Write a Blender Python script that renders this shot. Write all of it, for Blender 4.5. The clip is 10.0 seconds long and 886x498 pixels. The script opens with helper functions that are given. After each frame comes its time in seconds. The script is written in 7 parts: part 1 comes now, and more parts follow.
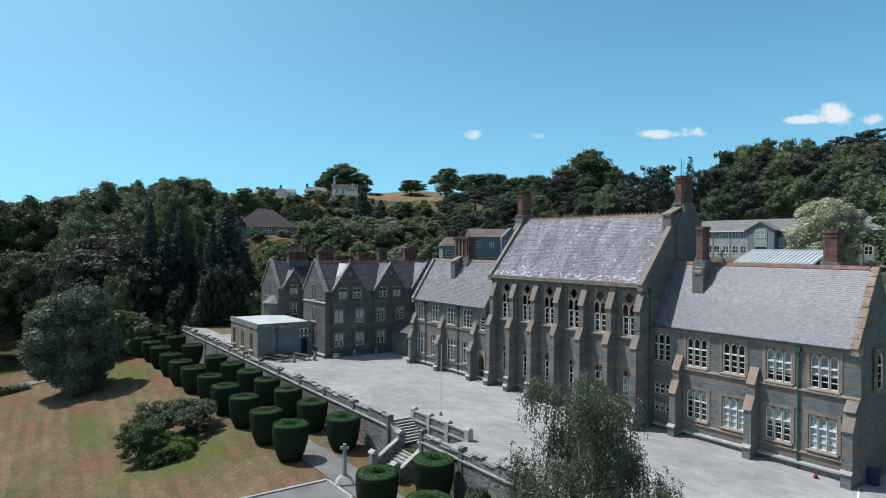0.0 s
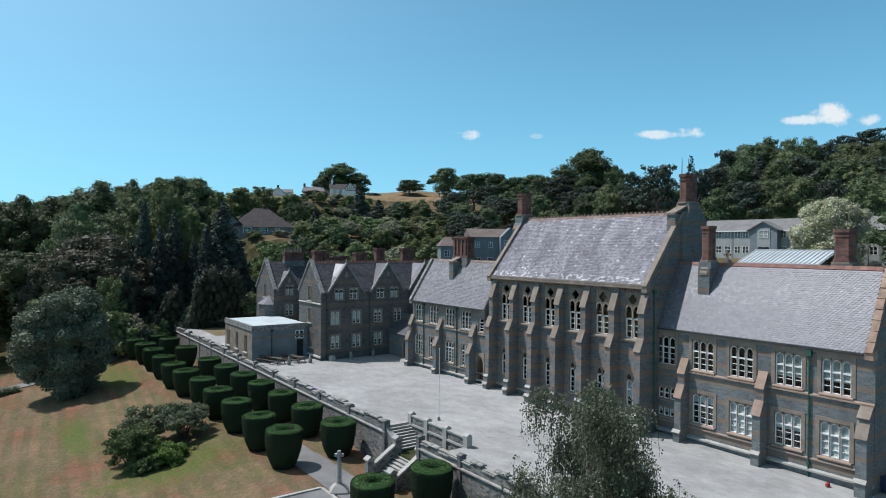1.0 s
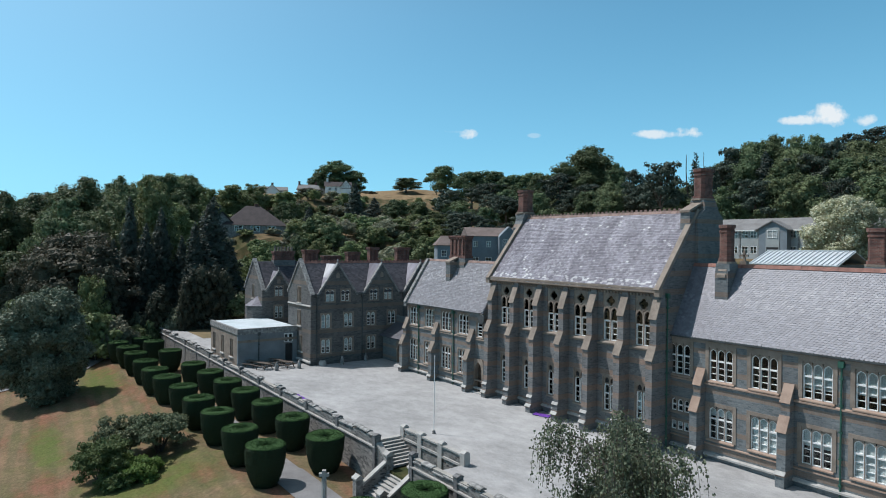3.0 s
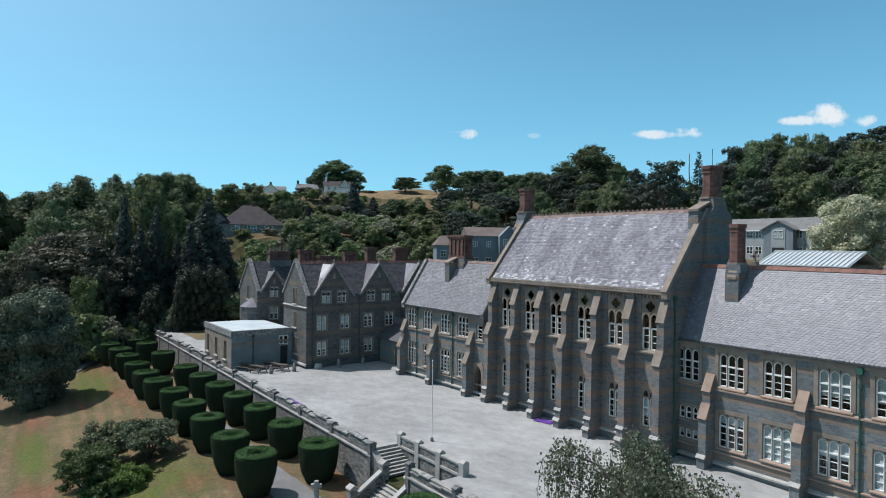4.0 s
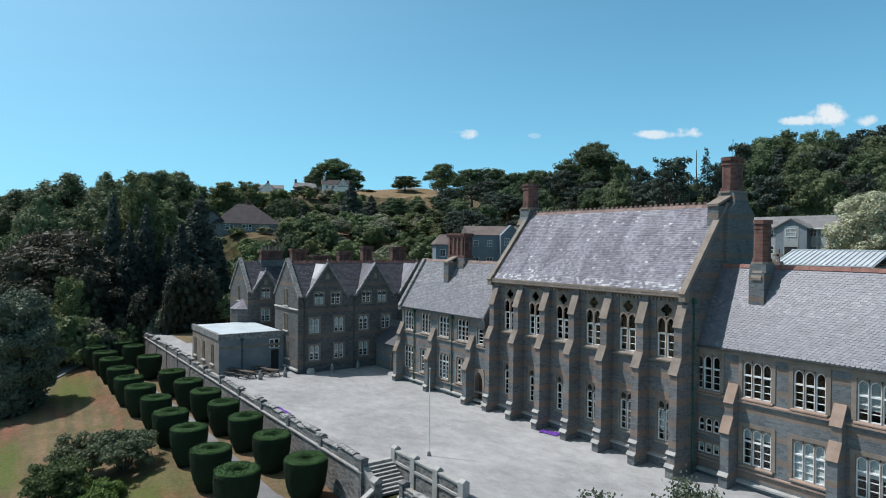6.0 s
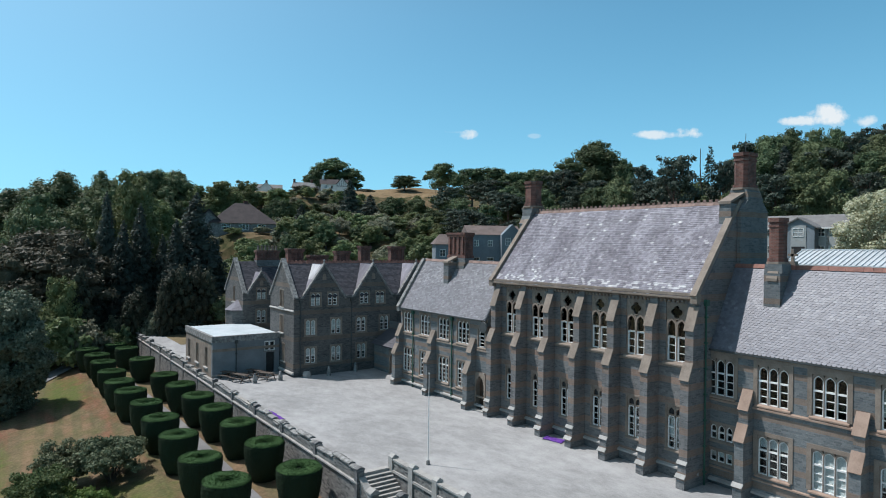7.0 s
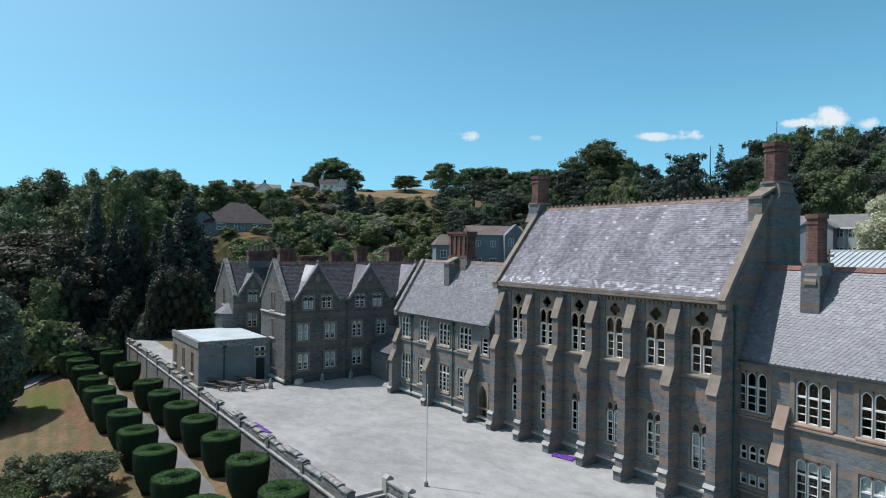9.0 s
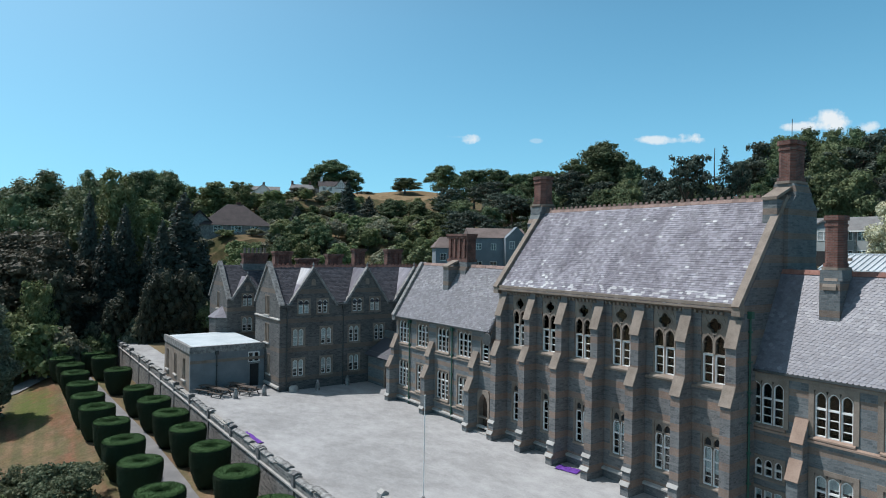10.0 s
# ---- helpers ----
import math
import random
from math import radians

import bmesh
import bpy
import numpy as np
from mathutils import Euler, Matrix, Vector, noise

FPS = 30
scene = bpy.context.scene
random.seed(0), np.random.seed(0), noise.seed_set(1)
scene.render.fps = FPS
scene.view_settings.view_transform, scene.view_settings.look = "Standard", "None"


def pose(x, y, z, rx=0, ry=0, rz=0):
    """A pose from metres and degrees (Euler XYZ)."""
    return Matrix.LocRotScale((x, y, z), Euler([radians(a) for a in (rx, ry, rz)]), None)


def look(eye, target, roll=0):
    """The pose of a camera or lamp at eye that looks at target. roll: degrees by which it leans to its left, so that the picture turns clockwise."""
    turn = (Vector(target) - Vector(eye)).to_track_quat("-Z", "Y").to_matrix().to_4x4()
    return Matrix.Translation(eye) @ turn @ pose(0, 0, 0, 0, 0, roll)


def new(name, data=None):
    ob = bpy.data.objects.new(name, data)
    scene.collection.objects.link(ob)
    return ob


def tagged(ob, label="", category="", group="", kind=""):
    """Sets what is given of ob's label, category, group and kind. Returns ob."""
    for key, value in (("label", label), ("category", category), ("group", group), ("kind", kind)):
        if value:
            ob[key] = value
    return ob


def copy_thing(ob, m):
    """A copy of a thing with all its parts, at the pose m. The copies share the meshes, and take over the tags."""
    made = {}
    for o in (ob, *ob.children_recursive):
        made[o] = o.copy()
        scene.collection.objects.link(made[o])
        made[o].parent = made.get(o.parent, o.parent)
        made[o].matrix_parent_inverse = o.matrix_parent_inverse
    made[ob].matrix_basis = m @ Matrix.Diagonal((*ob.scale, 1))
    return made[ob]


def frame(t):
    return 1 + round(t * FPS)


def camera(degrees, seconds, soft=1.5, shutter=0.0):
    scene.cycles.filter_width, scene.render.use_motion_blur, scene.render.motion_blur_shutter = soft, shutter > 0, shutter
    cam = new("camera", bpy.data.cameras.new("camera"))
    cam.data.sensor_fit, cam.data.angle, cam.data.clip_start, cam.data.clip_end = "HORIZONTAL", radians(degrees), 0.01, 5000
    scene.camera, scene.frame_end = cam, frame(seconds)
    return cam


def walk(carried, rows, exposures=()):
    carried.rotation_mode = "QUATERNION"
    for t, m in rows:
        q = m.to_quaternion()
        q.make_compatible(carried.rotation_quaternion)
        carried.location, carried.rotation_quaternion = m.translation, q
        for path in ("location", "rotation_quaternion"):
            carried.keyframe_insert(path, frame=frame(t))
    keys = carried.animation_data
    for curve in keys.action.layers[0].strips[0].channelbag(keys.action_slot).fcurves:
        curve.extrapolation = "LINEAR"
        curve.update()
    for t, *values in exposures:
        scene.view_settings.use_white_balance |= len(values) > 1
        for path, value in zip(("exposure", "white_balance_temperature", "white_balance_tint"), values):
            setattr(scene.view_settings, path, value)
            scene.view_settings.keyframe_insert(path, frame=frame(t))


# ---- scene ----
cam = camera(70.0, 10.0, 1.0)
PATH = [
    (0, (1.699, -0.097, 14.519), (2.854, 1.536, 14.511), 0.5),
    (0.5, (2.08, 0.458, 14.52), (3.237, 2.09, 14.512), 0.5),
    (1, (2.61, 1.151, 14.493), (3.769, 2.781, 14.486), 0.5),
    (1.5, (3.118, 1.886, 14.523), (4.28, 3.514, 14.515), 0.6),
    (2, (3.757, 2.673, 14.512), (4.92, 4.301, 14.504), 0.6),
    (2.5, (4.395, 3.512, 14.541), (5.56, 5.138, 14.531), 0.6),
    (4, (6.181, 5.771, 14.549), (7.347, 7.396, 14.539), 0.7),
    (4.5, (6.763, 6.493, 14.542), (7.929, 8.118, 14.531), 0.7),
    (5, (7.338, 7.188, 14.493), (8.503, 8.814, 14.483), 0.7),
    (5.5, (7.911, 7.923, 14.453), (9.076, 9.549, 14.443), 0.7),
    (7, (9.595, 10.238, 14.344), (10.76, 11.863, 14.335), 0.7),
    (7.5, (10.141, 10.999, 14.336), (11.305, 12.626, 14.327), 0.7),
    (8, (10.676, 11.754, 14.276), (11.84, 13.38, 14.269), 0.8),
    (8.5, (11.276, 12.55, 14.236), (12.439, 14.177, 14.231), 0.8),
    (9, (11.939, 13.374, 14.19), (13.101, 15.002, 14.186), 0.8),
    (9.5, (12.549, 14.203, 14.201), (13.711, 15.831, 14.199), 0.9),
    (10, (13.102, 14.818, 14.187), (14.263, 16.447, 14.192), 0.9),
]
walk(cam, [(t, look(eye, target, roll)) for t, eye, target, roll in PATH])

# ---------------------------------------------------------------- light
SUN_DIR = Vector((-0.62, 0.785, 0.0)).normalized() * math.cos(radians(59.5)) + Vector((0, 0, math.sin(radians(59.5))))
world = bpy.data.worlds.new("sky")
scene.world = world
world.use_nodes = True
wn, wl = world.node_tree.nodes, world.node_tree.links
wn.clear()
sky = wn.new("ShaderNodeTexSky")
sky.sky_type, sky.sun_disc = "NISHITA", False
sky.sun_elevation = radians(59.5)
sky.sun_rotation = math.atan2(SUN_DIR.x, SUN_DIR.y)
sky.air_density, sky.dust_density, sky.ozone_density = 0.6, 0.2, 4.0
wbg = wn.new("ShaderNodeBackground")
wbg.inputs["Strength"].default_value = 0.126
wout = wn.new("ShaderNodeOutputWorld")


def wmath(op, a, b=0.0, clamp=False):
    m = wn.new("ShaderNodeMath")
    m.operation, m.use_clamp = op, clamp
    for sock, val in ((m.inputs[0], a), (m.inputs[1], b)):
        if isinstance(val, (int, float)):
            sock.default_value = val
        else:
            wl.new(val, sock)
    return m.outputs[0]


def wdot(vec, d):
    m = wn.new("ShaderNodeVectorMath")
    m.operation = "DOT_PRODUCT"
    wl.new(vec, m.inputs[0])
    m.inputs[1].default_value = d
    return m.outputs["Value"]


def wmix(a, b, fac, blend="MIX"):
    m = wn.new("ShaderNodeMix")
    m.data_type, m.blend_type = "RGBA", blend
    for sock, val in ((m.inputs[6], a), (m.inputs[7], b), (m.inputs[0], fac)):
        if isinstance(val, (tuple, float, int)):
            sock.default_value = (*val, 1.0) if isinstance(val, tuple) else val
        else:
            wl.new(val, sock)
    return m.outputs[2]


# clear cyan summer sky with a few small fair-weather clouds low down
sky_dir = wn.new("ShaderNodeTexCoord").outputs["Generated"]
sky_col = wmix(sky.outputs[0], (0.31, 1.18, 1.24), 1.0, "MULTIPLY")
# deeper blue towards the zenith
sky_col = wmix(sky_col, (0.30, 0.34, 0.42), wmath("MULTIPLY", wmath("SUBTRACT", wdot(sky_dir, (0.0, 0.0, 1.0)), 0.34), 2.0, True), "MULTIPLY")
depth = wmath("MAXIMUM", wdot(sky_dir, (0.5825, 0.8128, 0.0)), 0.05)
side = wmath("DIVIDE", wdot(sky_dir, (0.8128, -0.5825, 0.0)), depth)
rise = wmath("DIVIDE", wdot(sky_dir, (0.0, 0.0, 1.0)), depth)
pale = wmath("POWER", 2.718, wmath("MULTIPLY", wmath("MAXIMUM", wdot(sky_dir, (0.0, 0.0, 1.0)), 0.0), -3.4))
sky_col = wmix(sky_col, (2.95, 5.75, 7.05), wmath("MULTIPLY", pale, 0.85))
toward = wmath("POWER", wmath("MAXIMUM", wdot(sky_dir, tuple(SUN_DIR)), 0.0), 3.0)
sky_col = wmix(sky_col, (4.4, 4.7, 4.4), toward, "ADD")
puff = wn.new("ShaderNodeTexNoise")
puff.inputs["Scale"].default_value, puff.inputs["Detail"].default_value, puff.inputs["Roughness"].default_value = 26.0, 6.0, 0.6
wl.new(sky_dir, puff.inputs["Vector"])
# across, height, half width, half height, density
for cu, cv, ca, cb, dens in ((0.612, 0.213, 0.040, 0.021, 0.95), (0.578, 0.204, 0.044, 0.009, 0.85), (0.662, 0.207, 0.022, 0.011, 0.75), (0.358, 0.180, 0.060, 0.007, 0.8), (0.382, 0.184, 0.022, 0.009, 0.85), (0.034, 0.176, 0.017, 0.010, 0.85), (0.012, 0.180, 0.022, 0.004, 0.4), (0.138, 0.176, 0.012, 0.004, 0.25)):
    du = wmath("DIVIDE", wmath("SUBTRACT", side, cu), ca)
    dv = wmath("DIVIDE", wmath("SUBTRACT", rise, cv), cb)
    body = wmath("SUBTRACT", 1.0, wmath("ADD", wmath("MULTIPLY", du, du), wmath("MULTIPLY", dv, dv)))
    body = wmath("ADD", body, wmath("MULTIPLY", wmath("SUBTRACT", puff.outputs["Fac"], 0.52), 5.2))
    sky_col = wmix(sky_col, (6.6, 7.0, 7.3), wmath("MULTIPLY", wmath("MULTIPLY", body, 1.1, True), dens))
wl.new(sky_col, wbg.inputs[0])
wl.new(wbg.outputs[0], wout.inputs[0])
sun = new("sun", bpy.data.lights.new("sun", "SUN"))
sun.data.energy, sun.data.angle, sun.data.color = 4.35, radians(0.53), (1.0, 0.98, 0.985)
sun.matrix_world = look((0, 0, 80), Vector((0, 0, 80)) - SUN_DIR)
scene.view_settings.exposure = 0.0

# ---------------------------------------------------------------- small tools


class Shape:
    """Collects vertices and faces of one mesh."""

    def __init__(self):
        self.v, self.f = [], []

    def face(self, *pts):
        n = len(self.v)
        self.v.extend(tuple(p) for p in pts)
        self.f.append(tuple(range(n, n + len(pts))))

    def box(self, x0, x1, y0, y1, z0, z1):
        n = len(self.v)
        self.v += [(x0, y0, z0), (x1, y0, z0), (x1, y1, z0), (x0, y1, z0), (x0, y0, z1), (x1, y0, z1), (x1, y1, z1), (x0, y1, z1)]
        self.f += [tuple(n + i for i in q) for q in ((0, 3, 2, 1), (4, 5, 6, 7), (0, 1, 5, 4), (1, 2, 6, 5), (2, 3, 7, 6), (3, 0, 4, 7))]
        return self

    def prism(self, poly, a, b, axis="y"):
        """A polygon of pairs drawn out from a to b along an axis. y: pairs are (x, z); x: (y, z); z: (x, y)."""
        put = {"y": lambda p, t: (p[0], t, p[1]), "x": lambda p, t: (t, p[0], p[1]), "z": lambda p, t: (p[0], p[1], t)}[axis]
        n, k = len(self.v), len(poly)
        self.v += [put(p, a) for p in poly] + [put(p, b) for p in poly]
        self.f += [tuple(n + i for i in range(k)), tuple(n + k + i for i in reversed(range(k)))]
        self.f += [(n + i, n + k + i, n + k + (i + 1) % k, n + (i + 1) % k) for i in range(k)]
        return self

    def ring_plate(self, outer, inner, a, b):
        """A frame between two outlines of as many (x, z) pairs, from y = a to y = b."""
        n, k = len(self.v), len(outer)
        for t in (a, b):
            self.v += [(p[0], t, p[1]) for p in outer] + [(p[0], t, p[1]) for p in inner]
        o0, i0, o1, i1 = n, n + k, n + 2 * k, n + 3 * k
        for i in range(k):
            j = (i + 1) % k
            self.f += [(o0 + i, o0 + j, i0 + j, i0 + i), (o1 + i, i1 + i, i1 + j, o1 + j), (i0 + i, i0 + j, i1 + j, i1 + i), (o0 + i, o1 + i, o1 + j, o0 + j)]
        return self

    def lathe(self, prof, n=16, cx=0, cy=0, squash=1.0):
        """A turned body; prof: pairs (radius, z) from the foot up."""
        b, m = len(self.v), len(prof)
        for r, z in prof:
            for i in range(n):
                t = 2 * math.pi * i / n
                self.v.append((cx + r * math.cos(t), cy + r * math.sin(t) * squash, z))
        for k in range(m - 1):
            for i in range(n):
                j = (i + 1) % n
                self.f.append((b + k * n + i, b + k * n + j, b + (k + 1) * n + j, b + (k + 1) * n + i))
        self.f.append(tuple(b + i for i in reversed(range(n))))
        self.f.append(tuple(b + (m - 1) * n + i for i in range(n)))
        return self

    def tube(self, p, q, r0, r1=None, n=8):
        p, q = Vector(p), Vector(q)
        r1 = r0 if r1 is None else r1
        d = (q - p).normalized()
        a = d.orthogonal().normalized()
        c = d.cross(a)
        b = len(self.v)
        for o, r in ((p, r0), (q, r1)):
            for i in range(n):
                t = 2 * math.pi * i / n
                self.v.append(tuple(o + (a * math.cos(t) + c * math.sin(t)) * r))
        for i in range(n):
            self.f.append((b + i, b + (i + 1) % n, b + n + (i + 1) % n, b + n + i))
        self.f += [tuple(b + i for i in reversed(range(n))), tuple(b + n + i for i in range(n))]
        return self

    def mesh(self, name, mat, tidy=True, smooth=False):
        me = bpy.data.meshes.new(name)
        me.from_pydata(self.v, [], self.f)
        if tidy and len(self.f) < 6000:
            bm = bmesh.new()
            bm.from_mesh(me)
            bmesh.ops.recalc_face_normals(bm, faces=bm.faces)
            bm.to_mesh(me)
            bm.free()
        if mat:
            me.materials.append(mat)
        if smooth:
            me.polygons.foreach_set("use_smooth", [True] * len(me.polygons))
        me.update()
        return me


def part(name, shape, mat=None, parent=None, label="", at=None, smooth=False):
    """One mesh object under a thing or a part. shape: a Shape or a mesh that already exists."""
    me = shape.mesh(name, mat, smooth=smooth) if isinstance(shape, Shape) else shape
    ob = new(name, me)
    if parent:
        ob.parent = parent
    if at is not None:
        ob.matrix_basis = at
    return tagged(ob, label)


def thing(name, label, category, at=None, group="", kind=""):
    ob = new(name)
    ob.empty_display_size = 0.3
    if at is not None:
        ob.matrix_basis = at
    return tagged(ob, label, category, group, kind)


# ---------------------------------------------------------------- materials


def nodes_of(name):
    m = bpy.data.materials.new(name)
    m.use_nodes = True
    nt = m.node_tree
    nt.nodes.clear()
    out = nt.nodes.new("ShaderNodeOutputMaterial")
    bsdf = nt.nodes.new("ShaderNodeBsdfPrincipled")
    nt.links.new(bsdf.outputs[0], out.inputs[0])
    return m, nt, bsdf


def rgb(c):
    return (*c, 1.0)


def node(nt, kind, **values):
    n = nt.nodes.new(kind)
    for k, v in values.items():
        if k == "op":
            n.operation = v
        elif k == "blend":
            n.data_type, n.blend_type = "RGBA", v
        else:
            n.inputs[int(k[1:]) if k[0] == "i" and k[1:].isdigit() else k].default_value = v
    return n


def place_coord(nt, scale=(1, 1, 1), turn=(0, 0, 0), local=False):
    if local:
        src = nt.nodes.new("ShaderNodeTexCoord").outputs["Object"]
    else:
        src = nt.nodes.new("ShaderNodeNewGeometry").outputs["Position"]
    mp = nt.nodes.new("ShaderNodeMapping")
    mp.inputs["Scale"].default_value = scale
    mp.inputs["Rotation"].default_value = turn
    nt.links.new(src, mp.inputs["Vector"])
    return mp.outputs[0]


def noise_of(nt, vec, scale, detail=4.0, rough=0.6):
    n = nt.nodes.new("ShaderNodeTexNoise")
    n.inputs["Scale"].default_value, n.inputs["Detail"].default_value, n.inputs["Roughness"].default_value = scale, detail, rough
    nt.links.new(vec, n.inputs["Vector"])
    return n.outputs["Fac"]


def ramp_of(nt, fac, stops):
    r = nt.nodes.new("ShaderNodeValToRGB")
    while len(r.color_ramp.elements) < len(stops):
        r.color_ramp.elements.new(0.5)
    for e, (pos, col) in zip(r.color_ramp.elements, stops):
        e.position, e.color = pos, rgb(col) if len(col) == 3 else col
    nt.links.new(fac, r.inputs[0])
    return r.outputs[0]


def mix_of(nt, a, b, fac, blend="MIX"):
    m = nt.nodes.new("ShaderNodeMix")
    m.data_type, m.blend_type = "RGBA", blend
    for sock, val in ((m.inputs[6], a), (m.inputs[7], b), (m.inputs[0], fac)):
        if isinstance(val, (tuple, list)):
            sock.default_value = rgb(val)
        elif isinstance(val, (int, float)):
            sock.default_value = val
        else:
            nt.links.new(val, sock)
    return m.outputs[2]


def math_of(nt, op, a, b=0.0, clamp=False):
    m = nt.nodes.new("ShaderNodeMath")
    m.operation, m.use_clamp = op, clamp
    for sock, val in ((m.inputs[0], a), (m.inputs[1], b)):
        if isinstance(val, (int, float)):
            sock.default_value = val
        else:
            nt.links.new(val, sock)
    return m.outputs[0]


def bump_of(nt, bsdf, height, strength=0.4, distance=0.02):
    b = nt.nodes.new("ShaderNodeBump")
    b.inputs["Strength"].default_value, b.inputs["Distance"].default_value = strength, distance
    nt.links.new(height, b.inputs["Height"])
    nt.links.new(b.outputs[0], bsdf.inputs["Normal"])


def plain(name, a, b, scale=1.5, fine=20.0, rough=0.8, bump=0.3, metal=0.0, spread=0.0):
    """A surface that varies between two colours at two scales; spread: how far single objects differ."""
    m, nt, bsdf = nodes_of(name)
    vec = place_coord(nt)
    big, small = noise_of(nt, vec, scale), noise_of(nt, vec, fine, 3.0)
    both = math_of(nt, "ADD", math_of(nt, "MULTIPLY", big, 0.65), math_of(nt, "MULTIPLY", small, 0.35))
    col = ramp_of(nt, both, ((0.36, a), (0.64, b)))
    if spread:
        info = nt.nodes.new("ShaderNodeObjectInfo")
        val = math_of(nt, "ADD", math_of(nt, "MULTIPLY", info.outputs["Random"], spread), 1.0 - spread / 2)
        hsv = nt.nodes.new("ShaderNodeHueSaturation")
        nt.links.new(col, hsv.inputs["Color"])
        nt.links.new(val, hsv.inputs["Value"])
        col = hsv.outputs[0]
    nt.links.new(col, bsdf.inputs["Base Color"])
    bsdf.inputs["Roughness"].default_value, bsdf.inputs["Metallic"].default_value = rough, metal
    if bump:
        bump_of(nt, bsdf, small, bump)
    return m


def stone_wall(name, dark, light, band, mortar, band_step=1.35, band_share=0.27, band_from=0.3, course=0.13):
    """Coursed rubble with bands of brown stone laid at even heights."""
    m, nt, bsdf = nodes_of(name)
    pos = nt.nodes.new("ShaderNodeNewGeometry")
    xyz = nt.nodes.new("ShaderNodeSeparateXYZ")
    nt.links.new(pos.outputs["Position"], xyz.inputs[0])
    sway = math_of(nt, "MULTIPLY", math_of(nt, "SUBTRACT", noise_of(nt, place_coord(nt), 0.9, 3.0), 0.5), 0.16)
    flat = nt.nodes.new("ShaderNodeCombineXYZ")
    nt.links.new(math_of(nt, "ADD", math_of(nt, "ADD", xyz.outputs[0], xyz.outputs[1]), sway), flat.inputs[0])
    nt.links.new(math_of(nt, "ADD", xyz.outputs[2], math_of(nt, "MULTIPLY", sway, 0.3)), flat.inputs[1])
    tones, joints = [], []
    for width, row, squash in ((0.40, course, 0.6), (0.26, course * 0.5, 1.5)):
        br = nt.nodes.new("ShaderNodeTexBrick")
        br.offset, br.offset_frequency, br.squash, br.squash_frequency = 0.43, 2, squash, 3
        br.inputs["Scale"].default_value = 1.0
        br.inputs["Color1"].default_value, br.inputs["Color2"].default_value, br.inputs["Mortar"].default_value = (0, 0, 0, 1), (1, 1, 1, 1), (0.5, 0.5, 0.5, 1)
        br.inputs["Brick Width"].default_value, br.inputs["Row Height"].default_value, br.inputs["Mortar Size"].default_value = width, row, 0.010
        nt.links.new(flat.outputs[0], br.inputs["Vector"])
        tones.append(br.outputs["Color"])
        joints.append(br.outputs["Fac"])
    small = math_of(nt, "GREATER_THAN", noise_of(nt, place_coord(nt, (0.9, 0.9, 3.0)), 1.0, 2.0), 0.55)
    tone = mix_of(nt, tones[0], tones[1], small)
    joint = mix_of(nt, joints[0], joints[1], small)
    mid = tuple((p + q) / 2 for p, q in zip(dark, light))
    stone = ramp_of(nt, tone, ((0.0, dark), (0.45, mid), (1.0, light)))
    brown = ramp_of(nt, tone, ((0.0, tuple(c * 0.9 for c in band)), (0.6, band), (1.0, tuple(min(1, c * 1.08) for c in band))))
    frac = math_of(nt, "FRACT", math_of(nt, "DIVIDE", math_of(nt, "ADD", math_of(nt, "SUBTRACT", xyz.outputs[2], band_from), math_of(nt, "MULTIPLY", sway, 0.3)), band_step))
    is_band = math_of(nt, "LESS_THAN", frac, band_share)
    col = mix_of(nt, stone, brown, is_band)
    stain = noise_of(nt, place_coord(nt, (0.5, 0.5, 0.25)), 1.0, 5.0)
    col = mix_of(nt, col, ramp_of(nt, stain, ((0.35, (0.74, 0.75, 0.76)), (0.65, (1.14, 1.12, 1.09)))), 1.0, "MULTIPLY")
    fine = noise_of(nt, place_coord(nt), 14.0, 3.0)
    col = mix_of(nt, col, ramp_of(nt, fine, ((0.3, (0.82, 0.82, 0.82)), (0.7, (1.14, 1.14, 1.14)))), 1.0, "MULTIPLY")
    col = mix_of(nt, col, mortar, math_of(nt, "MULTIPLY", joint, 0.55))
    nt.links.new(col, bsdf.inputs["Base Color"])
    bsdf.inputs["Roughness"].default_value = 0.9
    h = math_of(nt, "ADD", math_of(nt, "MULTIPLY", math_of(nt, "SUBTRACT", 1.0, joint), 0.5), math_of(nt, "ADD", math_of(nt, "MULTIPLY", tone, 0.35), math_of(nt, "MULTIPLY", fine, 0.5)))
    bump_of(nt, bsdf, h, 0.45, 0.03)
    return m


